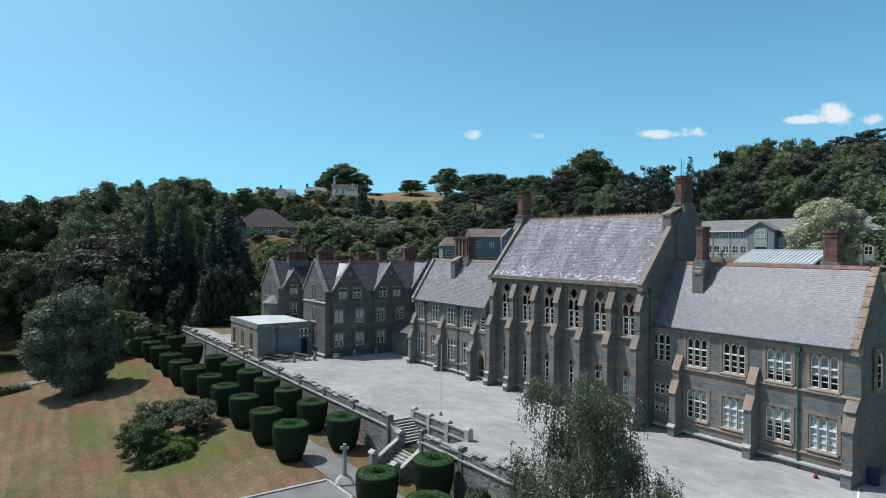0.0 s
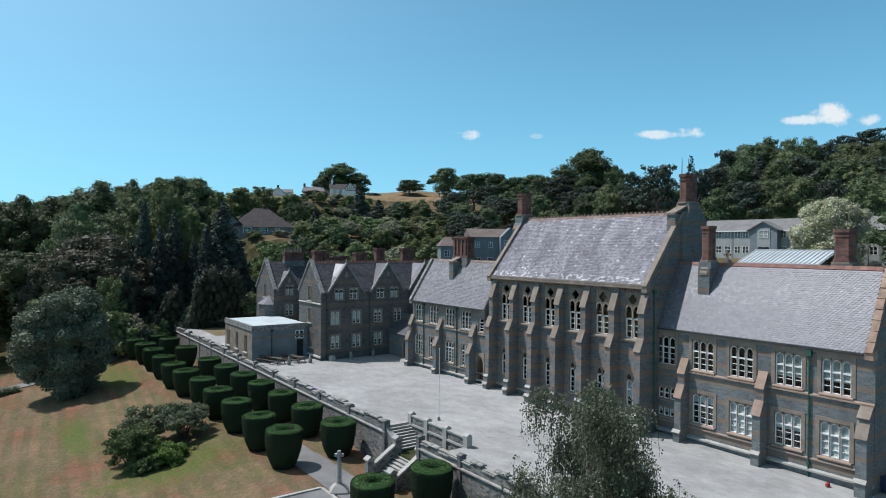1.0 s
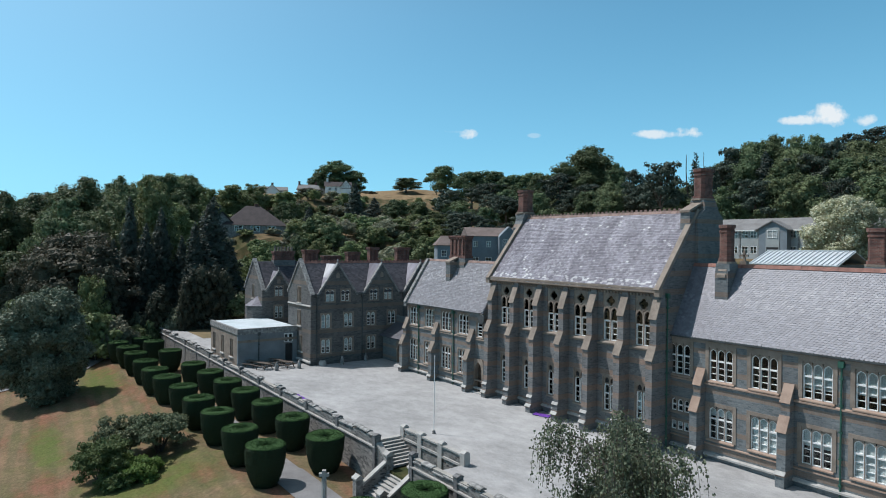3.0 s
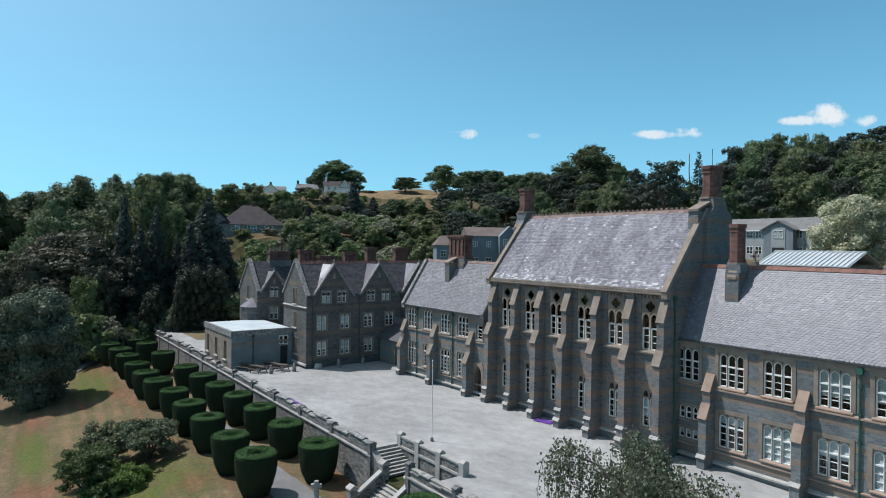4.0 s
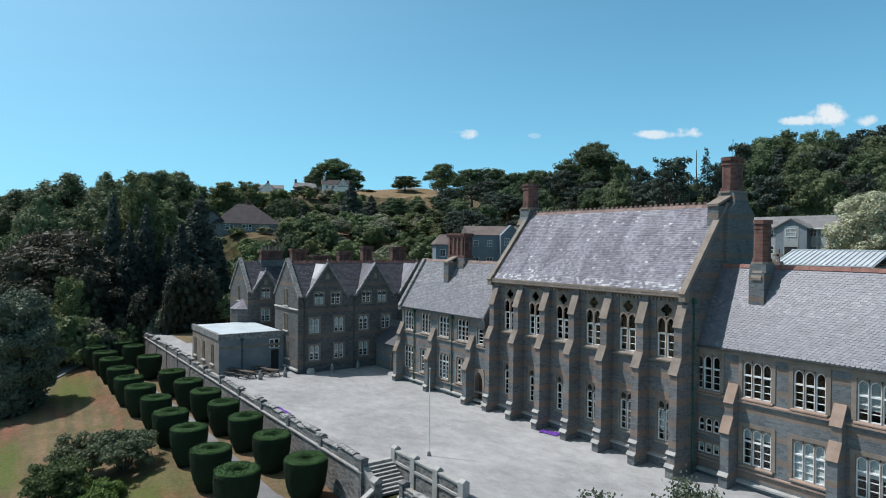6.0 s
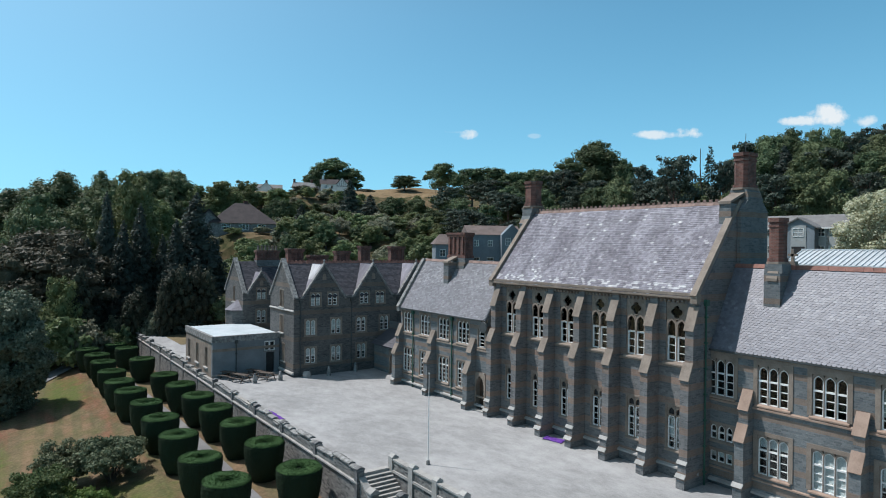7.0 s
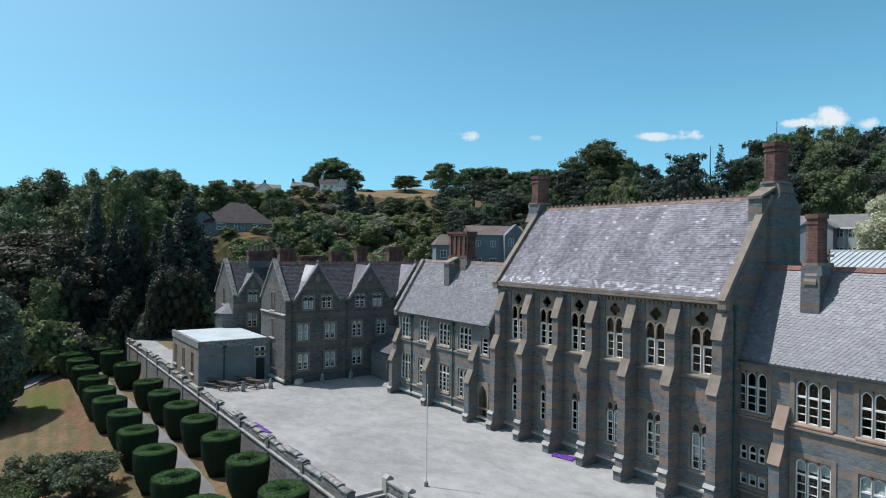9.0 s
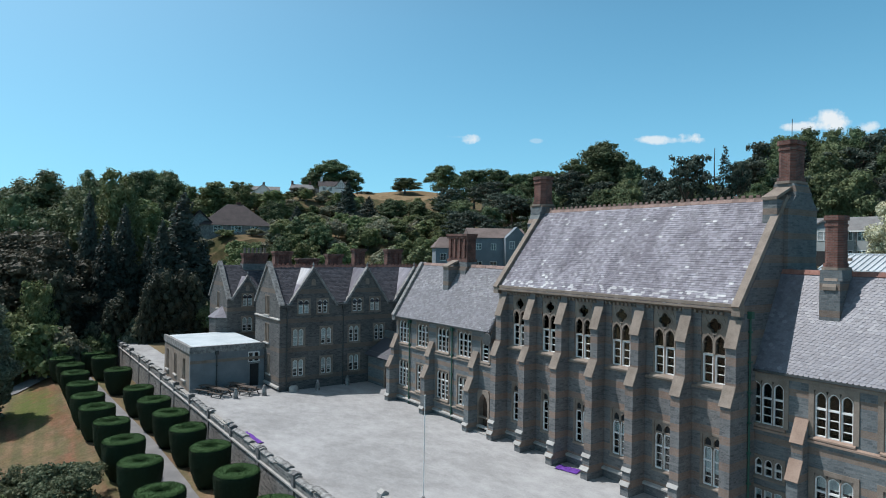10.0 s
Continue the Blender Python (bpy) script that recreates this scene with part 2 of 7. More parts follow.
def slate_mat(name, dark, light, lichen=0.0, rough=(0.52, 0.72), gloss=0.3):
    m, nt, bsdf = nodes_of(name)
    geo = nt.nodes.new("ShaderNodeNewGeometry")
    info = nt.nodes.new("ShaderNodeObjectInfo")
    isl = math_of(nt, "FRACT", math_of(nt, "ADD", geo.outputs["Random Per Island"], math_of(nt, "MULTIPLY", info.outputs["Random"], 7.31)))
    vec = place_coord(nt)
    stain = noise_of(nt, vec, 0.55, 5.0, 0.65)
    fine = noise_of(nt, vec, 9.0, 4.0, 0.7)
    fac = math_of(nt, "ADD", math_of(nt, "MULTIPLY", isl, 0.66), math_of(nt, "MULTIPLY", stain, 0.34))
    col = ramp_of(nt, fac, ((0.1, dark), (0.55, tuple((p + q) / 2 for p, q in zip(dark, light))), (0.95, light)))
    col = mix_of(nt, col, ramp_of(nt, fine, ((0.35, (0.82, 0.82, 0.83)), (0.7, (1.14, 1.13, 1.11)))), 1.0, "MULTIPLY")
    if lichen:
        spot = noise_of(nt, vec, 3.2, 5.0, 0.75)
        zone = noise_of(nt, place_coord(nt, (0.4, 0.4, 0.8)), 1.0, 3.0)
        own = math_of(nt, "FRACT", math_of(nt, "MULTIPLY", isl, 37.7))
        grow = math_of(nt, "ADD", math_of(nt, "ADD", math_of(nt, "MULTIPLY", spot, 0.55), math_of(nt, "MULTIPLY", zone, 0.3)), math_of(nt, "MULTIPLY", own, 0.15))
        col = mix_of(nt, col, (0.56, 0.56, 0.55), ramp_of(nt, grow, ((0.565, (0, 0, 0)), (0.66, (lichen * 0.8,) * 3))))
        edge = nt.nodes.new("ShaderNodeSeparateXYZ")
        nt.links.new(geo.outputs["Position"], edge.inputs[0])
        low = math_of(nt, "MULTIPLY", math_of(nt, "LESS_THAN", edge.outputs[2], 12.1), math_of(nt, "GREATER_THAN", edge.outputs[2], 10.5))
        white = math_of(nt, "GREATER_THAN", math_of(nt, "ADD", own, math_of(nt, "MULTIPLY", low, 0.22)), 0.988)
        col = mix_of(nt, col, (0.66, 0.66, 0.64), math_of(nt, "MULTIPLY", white, lichen))
    if lichen > 0.2:
        moss = noise_of(nt, place_coord(nt, (0.35, 0.7, 0.12)), 1.0, 4.0, 0.7)
        col = mix_of(nt, col, ramp_of(nt, moss, ((0.38, (0.66, 0.64, 0.68)), (0.60, (1.12, 1.12, 1.12)))), 1.0, "MULTIPLY")
    nt.links.new(col, bsdf.inputs["Base Color"])
    nt.links.new(ramp_of(nt, fine, ((0.3, (rough[0],) * 3), (0.7, (rough[1],) * 3))), bsdf.inputs["Roughness"])
    bsdf.inputs["Specular IOR Level"].default_value = gloss
    bump_of(nt, bsdf, fine, 0.25, 0.01)
    return m


def brick_mat(name, a, b, mortar):
    """Brickwork in courses of 75 mm, worn and sooty."""
    m, nt, bsdf = nodes_of(name)
    pos = nt.nodes.new("ShaderNodeNewGeometry")
    xyz = nt.nodes.new("ShaderNodeSeparateXYZ")
    nt.links.new(pos.outputs["Position"], xyz.inputs[0])
    flat = nt.nodes.new("ShaderNodeCombineXYZ")
    nt.links.new(math_of(nt, "ADD", xyz.outputs[0], xyz.outputs[1]), flat.inputs[0])
    nt.links.new(xyz.outputs[2], flat.inputs[1])
    br = nt.nodes.new("ShaderNodeTexBrick")
    br.inputs["Scale"].default_value = 1.0
    br.inputs["Color1"].default_value, br.inputs["Color2"].default_value, br.inputs["Mortar"].default_value = rgb(a), rgb(b), rgb(mortar)
    br.inputs["Brick Width"].default_value, br.inputs["Row Height"].default_value, br.inputs["Mortar Size"].default_value = 0.23, 0.085, 0.012
    nt.links.new(flat.outputs[0], br.inputs["Vector"])
    soot = noise_of(nt, place_coord(nt), 1.3, 5.0, 0.65)
    col = mix_of(nt, br.outputs["Color"], ramp_of(nt, soot, ((0.35, (0.5, 0.5, 0.52)), (0.6, (1.15, 1.1, 1.08)))), 1.0, "MULTIPLY")
    nt.links.new(col, bsdf.inputs["Base Color"])
    bsdf.inputs["Roughness"].default_value = 0.9
    bump_of(nt, bsdf, br.outputs["Fac"], -0.5, 0.02)
    return m


def leaf_mat(name, a, b, glow=0.24, rough=0.55):
    """Leaves: each small leaf has its own tone, and lets some light through."""
    m, nt, bsdf = nodes_of(name)
    geo = nt.nodes.new("ShaderNodeNewGeometry")
    info = nt.nodes.new("ShaderNodeObjectInfo")
    big = noise_of(nt, place_coord(nt), 0.35, 3.0)
    fac = math_of(nt, "ADD", math_of(nt, "MULTIPLY", geo.outputs["Random Per Island"], 0.5), math_of(nt, "MULTIPLY", big, 0.5))
    col = ramp_of(nt, fac, ((0.15, a), (0.85, b)))
    col = mix_of(nt, col, (1.76, 1.52, 1.95), 1.0, "MULTIPLY")
    hsv = nt.nodes.new("ShaderNodeHueSaturation")
    nt.links.new(math_of(nt, "ADD", math_of(nt, "MULTIPLY", info.outputs["Random"], 0.5), 0.75), hsv.inputs["Value"])
    nt.links.new(math_of(nt, "ADD", math_of(nt, "MULTIPLY", math_of(nt, "FRACT", math_of(nt, "MULTIPLY", info.outputs["Random"], 13.7)), 0.05), 0.475), hsv.inputs["Hue"])
    nt.links.new(col, hsv.inputs["Color"])
    nt.links.new(hsv.outputs[0], bsdf.inputs["Base Color"])
    bsdf.inputs["Roughness"].default_value = rough
    bsdf.inputs["Specular IOR Level"].default_value = 0.14
    tr = nt.nodes.new("ShaderNodeBsdfTranslucent")
    nt.links.new(hsv.outputs[0], tr.inputs[0])
    mx = nt.nodes.new("ShaderNodeMixShader")
    mx.inputs[0].default_value = glow
    out = next(n for n in nt.nodes if n.bl_idname == "ShaderNodeOutputMaterial")
    nt.links.new(bsdf.outputs[0], mx.inputs[1])
    nt.links.new(tr.outputs[0], mx.inputs[2])
    nt.links.new(mx.outputs[0], out.inputs[0])
    return m


M_WALL = stone_wall("banded_rubble", (0.100, 0.115, 0.122), (0.178, 0.194, 0.199), (0.215, 0.160, 0.126), (0.19, 0.182, 0.168), 1.35, 0.26)
M_HALL_WALL = stone_wall("hall_rubble", (0.103, 0.107, 0.111), (0.196, 0.196, 0.195), (0.238, 0.168, 0.132), (0.196, 0.184, 0.170), 1.35, 0.32)
M_FAR_WALL = stone_wall("dark_rubble", (0.056, 0.057, 0.058), (0.140, 0.135, 0.130), (0.155, 0.120, 0.097), (0.155, 0.147, 0.136), 2.9, 0.16, 0.9)
M_TERRACE_WALL = stone_wall("garden_rubble", (0.05, 0.05, 0.052), (0.26, 0.25, 0.235), (0.34, 0.32, 0.29), (0.26, 0.25, 0.225), 9.0, 0.02)
M_DRESS = plain("dressed_stone", (0.165, 0.130, 0.102), (0.285, 0.232, 0.188), 1.2, 18, 0.85, 0.3)
M_ORANGE = plain("warm_sandstone", (0.25, 0.172, 0.128), (0.36, 0.255, 0.195), 1.2, 16, 0.85, 0.3)
M_VERGE = plain("verge_stone", (0.20, 0.130, 0.092), (0.40, 0.275, 0.20), 1.6, 14, 0.85, 0.35, 0.0, 0.2)
M_GREYSTONE = plain("grey_coping", (0.085, 0.084, 0.082), (0.34, 0.332, 0.315), 3.2, 16, 0.85, 0.35)
M_PALESTONE = plain("pale_granite", (0.27, 0.258, 0.238), (0.43, 0.412, 0.385), 1.4, 25, 0.8, 0.3)
M_BRICK = brick_mat("chimney_brick", (0.115, 0.046, 0.036), (0.195, 0.082, 0.062), (0.15, 0.115, 0.098))
M_REDTILE = plain("red_ridge_tile", (0.18, 0.078, 0.06), (0.30, 0.145, 0.11), 3, 20, 0.8, 0.3, 0.0, 0.4)
M_BROWNTILE = plain("brown_ridge_tile", (0.17, 0.11, 0.09), (0.28, 0.19, 0.16), 3, 20, 0.8, 0.3, 0.0, 0.4)
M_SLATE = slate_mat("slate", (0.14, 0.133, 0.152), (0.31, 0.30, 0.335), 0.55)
M_SLATE_PLAIN = slate_mat("slate_plain", (0.155, 0.150, 0.160), (0.255, 0.25, 0.268), 0.12)
M_SLATE_NEW = slate_mat("slate_regular", (0.112, 0.114, 0.136), (0.19, 0.193, 0.222), 0.1, (0.44, 0.60), 0.52)
# slate darkened for roofs turned from the sun: shade in the colour
M_SLATE_DARKENED = slate_mat("slate_darkened", (0.034, 0.034, 0.042), (0.100, 0.098, 0.112), 0.0)
M_WHITE = plain("white_paint", (0.66, 0.65, 0.62), (0.82, 0.81, 0.79), 3, 30, 0.5, 0.1)
M_GREENPIPE = plain("green_paint", (0.012, 0.06, 0.042), (0.03, 0.11, 0.075), 2, 15, 0.5, 0.2)
M_LEAD = plain("dark_gutter", (0.03, 0.035, 0.035), (0.07, 0.075, 0.075), 2, 15, 0.6, 0.2)


def paving(name, a, b):
    """Old rolled asphalt: broad worn patches, swirls of dust, fine grit."""
    m, nt, bsdf = nodes_of(name)
    vec = place_coord(nt)
    broad, swirl, grit = noise_of(nt, vec, 0.13, 5.0, 0.6), noise_of(nt, place_coord(nt, (1.0, 0.6, 1.0), (0, 0, 0.6)), 0.9, 8.0, 0.78), noise_of(nt, vec, 9.0, 5.0, 0.8)
    mixed = math_of(nt, "ADD", math_of(nt, "MULTIPLY", broad, 0.35), math_of(nt, "ADD", math_of(nt, "MULTIPLY", swirl, 0.45), math_of(nt, "MULTIPLY", grit, 0.2)))
    nt.links.new(ramp_of(nt, mixed, ((0.40, a), (0.60, b))), bsdf.inputs["Base Color"])
    bsdf.inputs["Roughness"].default_value = 0.95
    bump_of(nt, bsdf, grit, 0.35)
    return m


M_PAVE = paving("pale_asphalt", (0.225, 0.221, 0.216), (0.395, 0.389, 0.382))
M_ASPHALT = plain("path_asphalt", (0.13, 0.128, 0.128), (0.215, 0.21, 0.208), 0.5, 14, 0.95, 0.3)
M_FLATROOF = plain("roof_membrane", (0.40, 0.46, 0.48), (0.56, 0.61, 0.63), 0.5, 8, 0.6, 0.1)
M_RENDER = plain("grey_render", (0.14, 0.155, 0.165), (0.21, 0.225, 0.235), 0.8, 10, 0.9, 0.2)
M_TRUNK = plain("bark", (0.05, 0.042, 0.035), (0.12, 0.10, 0.085), 3, 25, 0.95, 0.5)

# ---------------------------------------------------------------- ground
HILL = [  # x, y, height of the land
    (24, 118, -3.4), (12, 122, -5.2), (0, 120, -6.0), (-30, 125, -7.0), (30, 135, -3), (50, 120, 2), (40, 160, 8), (30, 210, 16), (-10, 220, 13), (-60, 200, 6),
    (62, 60, 3), (64, 28, 5), (90, 46, 11.5), (108, 56, 13.0), (78, 98, 11.0), (55, 150, 17.2), (72, 146, 17.4), (90, 163, 19.4), (92, 205, 29.5), (91, 240, 33.1), (103, 238, 33.1), (110, 221, 33.3),
    (126, 232, 35), (152, 230, 37.6), (182, 290, 43), (150, 212, 34), (120, 190, 28), (62, 205, 24), (158, 140, 29), (120, 105, 19), (138, 84, 19), (150, 60, 20), (200, 60, 36), (190, 110, 30), (110, 10, 14), (250, 320, 46), (60, 330, 34),
]
HX = np.array(HILL, float)


def land(x, y):
    """Height of the open land: a level walk below the terrace, a bank to the lawn, the valley side and the hill."""
    if y < 128 and x < 40:
        bank = min(1.0, max(0.0, (20.0 - x) / 4.0))
        lawn = -3.0 - 0.9 * bank * bank * (3 - 2 * bank) - 0.16 * max(0.0, 17.0 - x) * (1.0 if x > -20 else 37.0 / (17.0 - x))
        k = min(1.0, max(0.0, (y - 112.0) / 16.0))
        if k == 0.0:
            return lawn
        return lawn * (1 - k) + k * hill(x, y)
    return hill(x, y)


def hill(x, y):
    """Height of the land beyond the garden, from its known heights."""
    d2 = (HX[:, 0] - x) ** 2 + (HX[:, 1] - y) ** 2 + 30.0
    w = d2 ** -2.0
    return float((w * HX[:, 2]).sum() / w.sum())


def terrace_z(y):
    return -0.0125 * max(0.0, 55.0 - y)


TERRACE = (28.4, 57.0, 2.0, 122.0)
xs = sorted(set([-3000, -1500, -700, -400, -250, -180, -130] + list(range(-100, 28, 4)) + [28.15, 28.45, 32] + list(range(36, 57, 4)) + [56.8, 57.2] + list(range(60, 260, 5)) + [270, 300, 350, 450, 700, 1400, 3000]))
ys = sorted(set([-3000, -1400, -600, -250, -120, -60, -40, -20, -10, 0, 1.8, 2.2] + list(range(6, 122, 4)) + [121.8, 122.2] + list(range(126, 260, 5)) + [270, 300, 350, 450, 700, 1400, 3000]))
gs = Shape()
for yy in ys:
    for xx in xs:
        inside = TERRACE[0] < xx < TERRACE[1] and TERRACE[2] < yy < TERRACE[3]
        hh = -1.6 if inside else land(xx, yy) + (0.0 if xx < 28 and yy < 115 else 0.5 * noise.noise((xx * 0.05, yy * 0.05, 3.1)))
        gs.v.append((xx, yy, hh))
nx = len(xs)
for j in range(len(ys) - 1):
    for i in range(nx - 1):
        a = j * nx + i
        gs.f.append((a, a + 1, a + nx + 1, a + nx))


def ground_mat():
    """Dry mown lawn with stripes by the garden, rough pasture and parched fields on the hill."""
    m, nt, bsdf = nodes_of("grass_land")
    geo = nt.nodes.new("ShaderNodeNewGeometry")
    xyz = nt.nodes.new("ShaderNodeSeparateXYZ")
    nt.links.new(geo.outputs["Position"], xyz.inputs[0])
    vec = place_coord(nt)
    n1, n2, n3 = noise_of(nt, vec, 0.09, 4), noise_of(nt, vec, 0.6, 4), noise_of(nt, vec, 6.0, 4, 0.7)
    dry = ramp_of(nt, math_of(nt, "ADD", math_of(nt, "MULTIPLY", n1, 0.55), math_of(nt, "MULTIPLY", n2, 0.45)), ((0.31, (0.082, 0.098, 0.034)), (0.38, (0.122, 0.104, 0.054)), (0.50, (0.150, 0.110, 0.070)), (0.62, (0.182, 0.122, 0.084))))
    st = nt.nodes.new("ShaderNodeTexWave")
    st.inputs["Scale"].default_value, st.inputs["Distortion"].default_value, st.inputs["Detail"].default_value = 0.20, 0.5, 2.0
    nt.links.new(place_coord(nt, (1, 1, 1), (0, 0, radians(4))), st.inputs["Vector"])
    red = noise_of(nt, place_coord(nt, (1.3, 0.35, 1), (0, 0, radians(4))), 0.25, 5.0, 0.6)
    dry = mix_of(nt, dry, ramp_of(nt, red, ((0.38, (1.15, 0.86, 0.86)), (0.5, (0.92, 0.98, 0.93)), (0.64, (1.16, 1.18, 1.10)))), 1.0, "MULTIPLY")
    worn = noise_of(nt, vec, 0.22, 5.0, 0.7)
    dry = mix_of(nt, dry, ramp_of(nt, st.outputs["Fac"], ((0.25, (0.78, 0.88, 0.82)), (0.75, (1.22, 1.06, 1.10)))), math_of(nt, "MULTIPLY", math_of(nt, "SUBTRACT", worn, 0.35, True), 3.0, True), "MULTIPLY")
    tuft = noise_of(nt, vec, 2.2, 6.0, 0.75)
    dry = mix_of(nt, dry, ramp_of(nt, tuft, ((0.34, (0.78, 0.81, 0.76)), (0.66, (1.19, 1.16, 1.15)))), 1.0, "MULTIPLY")
    # greener grass in the moister spots: round the shrubs, beside the tree, and out on the lawn
    for px, py, rx, ry in ((14.6, 58.2, 5.2, 4.2), (17.0, 98.0, 2.4, 9.0), (9.6, 75.0, 1.6, 8.0)):
        dx = math_of(nt, "POWER", math_of(nt, "DIVIDE", math_of(nt, "SUBTRACT", xyz.outputs[0], px), rx), 2.0)
        dy = math_of(nt, "POWER", math_of(nt, "DIVIDE", math_of(nt, "SUBTRACT", xyz.outputs[1], py), ry), 2.0)
        near = math_of(nt, "SUBTRACT", 1.35, math_of(nt, "ADD", dx, dy))
        spot = math_of(nt, "MULTIPLY", math_of(nt, "ADD", near, math_of(nt, "MULTIPLY", math_of(nt, "SUBTRACT", n2, 0.5), 4.0)), 0.75, True)
        dry = mix_of(nt, dry, mix_of(nt, (0.058, 0.086, 0.020), (0.115, 0.145, 0.040), tuft), math_of(nt, "MULTIPLY", spot, 0.8))
    rough = ramp_of(nt, math_of(nt, "ADD", math_of(nt, "MULTIPLY", n1, 0.6), math_of(nt, "MULTIPLY", n2, 0.4)), ((0.36, (0.035, 0.045, 0.018)), (0.46, (0.085, 0.074, 0.036)), (0.58, (0.165, 0.115, 0.068))))
    field = ramp_of(nt, n2, ((0.35, (0.17, 0.118, 0.066)), (0.65, (0.27, 0.190, 0.110))))
    high = math_of(nt, "GREATER_THAN", math_of(nt, "ADD", xyz.outputs[2], math_of(nt, "MULTIPLY", n2, 3.0)), 33.2)
    col = mix_of(nt, rough, field, high)
    low = math_of(nt, "MULTIPLY", math_of(nt, "LESS_THAN", xyz.outputs[0], 28.3), math_of(nt, "LESS_THAN", xyz.outputs[1], 119.0))
    col = mix_of(nt, col, dry, low)
    col = mix_of(nt, col, ramp_of(nt, n3, ((0.3, (0.75, 0.76, 0.74)), (0.7, (1.2, 1.2, 1.2)))), 1.0, "MULTIPLY")
    nt.links.new(col, bsdf.inputs["Base Color"])
    bsdf.inputs["Roughness"].default_value = 1.0
    bsdf.inputs["Specular IOR Level"].default_value = 0.1
    bump_of(nt, bsdf, n3, 0.5, 0.08)
    return m


ground = part("ground", gs.mesh("ground", ground_mat(), tidy=False, smooth=False))
tagged(ground, "dry mown lawn and parched pasture rising to a wooded hill", "ground", kind="structure")

# terrace of pale asphalt, with the well of the stair left open
STAIR = (28.4, 30.95, 38.0, 45.6)
ts = Shape()
tx = [TERRACE[0], STAIR[1], 34, 40, 46, 52, TERRACE[1]]
ty = [TERRACE[2], 10, 18, 26, 34, STAIR[2], STAIR[3], 50, 55, 62, 70, 80, 95, 110, TERRACE[3]]
for j in range(len(ty) - 1):
    for i in range(len(tx) - 1):
        if tx[i] < STAIR[1] and STAIR[2] - 0.01 < ty[j] < STAIR[3] - 0.01:
            continue
        ts.face(*[(px, py, terrace_z(py)) for px, py in ((tx[i], ty[j]), (tx[i + 1], ty[j]), (tx[i + 1], ty[j + 1]), (tx[i], ty[j + 1]))])
terrace = part("pavement", ts, M_PAVE)
tagged(terrace, "wide terrace of pale worn asphalt before the building", "pavement", kind="structure")

# ---------------------------------------------------------------- building tools (fronts face -y in their own frame)
TURNED = pose(0, 0, 0, 0, 0, -90)  # along = -y of the world, depth = x of the world


def wall_shape(u0, u1, z0, z1, v, th, openings=()):
    """A wall with its front at depth v, pierced by (left, right, sill, head)."""
    s = Shape()
    us = sorted({u0, u1, *[o[0] for o in openings], *[o[1] for o in openings]})
    zs = sorted({z0, z1, *[o[2] for o in openings], *[o[3] for o in openings]})
    for i in range(len(us) - 1):
        for k in range(len(zs) - 1):
            cu, cz = (us[i] + us[i + 1]) / 2, (zs[k] + zs[k + 1]) / 2
            if any(o[0] < cu < o[1] and o[2] < cz < o[3] for o in openings):
                continue
            a, b, c, d = us[i], us[i + 1], zs[k], zs[k + 1]
            s.face((a, v, c), (b, v, c), (b, v, d), (a, v, d))
            s.face((a, v + th, c), (a, v + th, d), (b, v + th, d), (b, v + th, c))
    for a, b, c, d in [*openings]:
        s.face((a, v, c), (a, v, d), (a, v + th, d), (a, v + th, c))
        s.face((b, v, c), (b, v + th, c), (b, v + th, d), (b, v, d))
        s.face((a, v, c), (a, v + th, c), (b, v + th, c), (b, v, c))
        s.face((a, v, d), (b, v, d), (b, v + th, d), (a, v + th, d))
    for a in (u0, u1):
        s.face((a, v, z0), (a, v + th, z0), (a, v + th, z1), (a, v, z1))
    s.face((u0, v, z1), (u1, v, z1), (u1, v + th, z1), (u0, v + th, z1))
    return s


def slope_shape(u0, u1, ve, ze, vr, zr, th=0.14):
    """A roof slope from the eave (ve, ze) to the ridge (vr, zr)."""
    n = Vector((0, -(zr - ze), (vr - ve))).normalized() * th * (1 if vr > ve else -1)
    s = Shape()
    s.prism([(ve, ze), (vr, zr), (vr - n.y, zr - n.z), (ve - n.y, ze - n.z)], u0, u1, "x")
    return s


def gable_shape(u, th, v0, v1, z0, ze, vr, zr):
    s = Shape()
    return s.prism([(v0, z0), (v1, z0), (v1, ze), (vr, zr), (v0, ze)], u, u + th, "x")


def coping_shape(u, w, ve, ze, vr, zr, th=0.22, kneel=True):
    """A raised stone coping on one slope of a gable."""
    s = Shape()
    n = Vector((-(zr - ze), (vr - ve))).normalized()
    if vr < ve:
        n = -n
    a, b = Vector((ve, ze)), Vector((vr, zr))
    s.prism([tuple(a), tuple(b), tuple(b + n * th), tuple(a + n * th)], u, u + w, "x")
    if kneel:
        sgn = -1 if vr > ve else 1
        s.box(u - 0.02, u + w + 0.02, min(ve + sgn * 0.12, ve + 0.25 * -sgn), max(ve + sgn * 0.12, ve + 0.25 * -sgn), ze - 0.35, ze + 0.12)
    return s


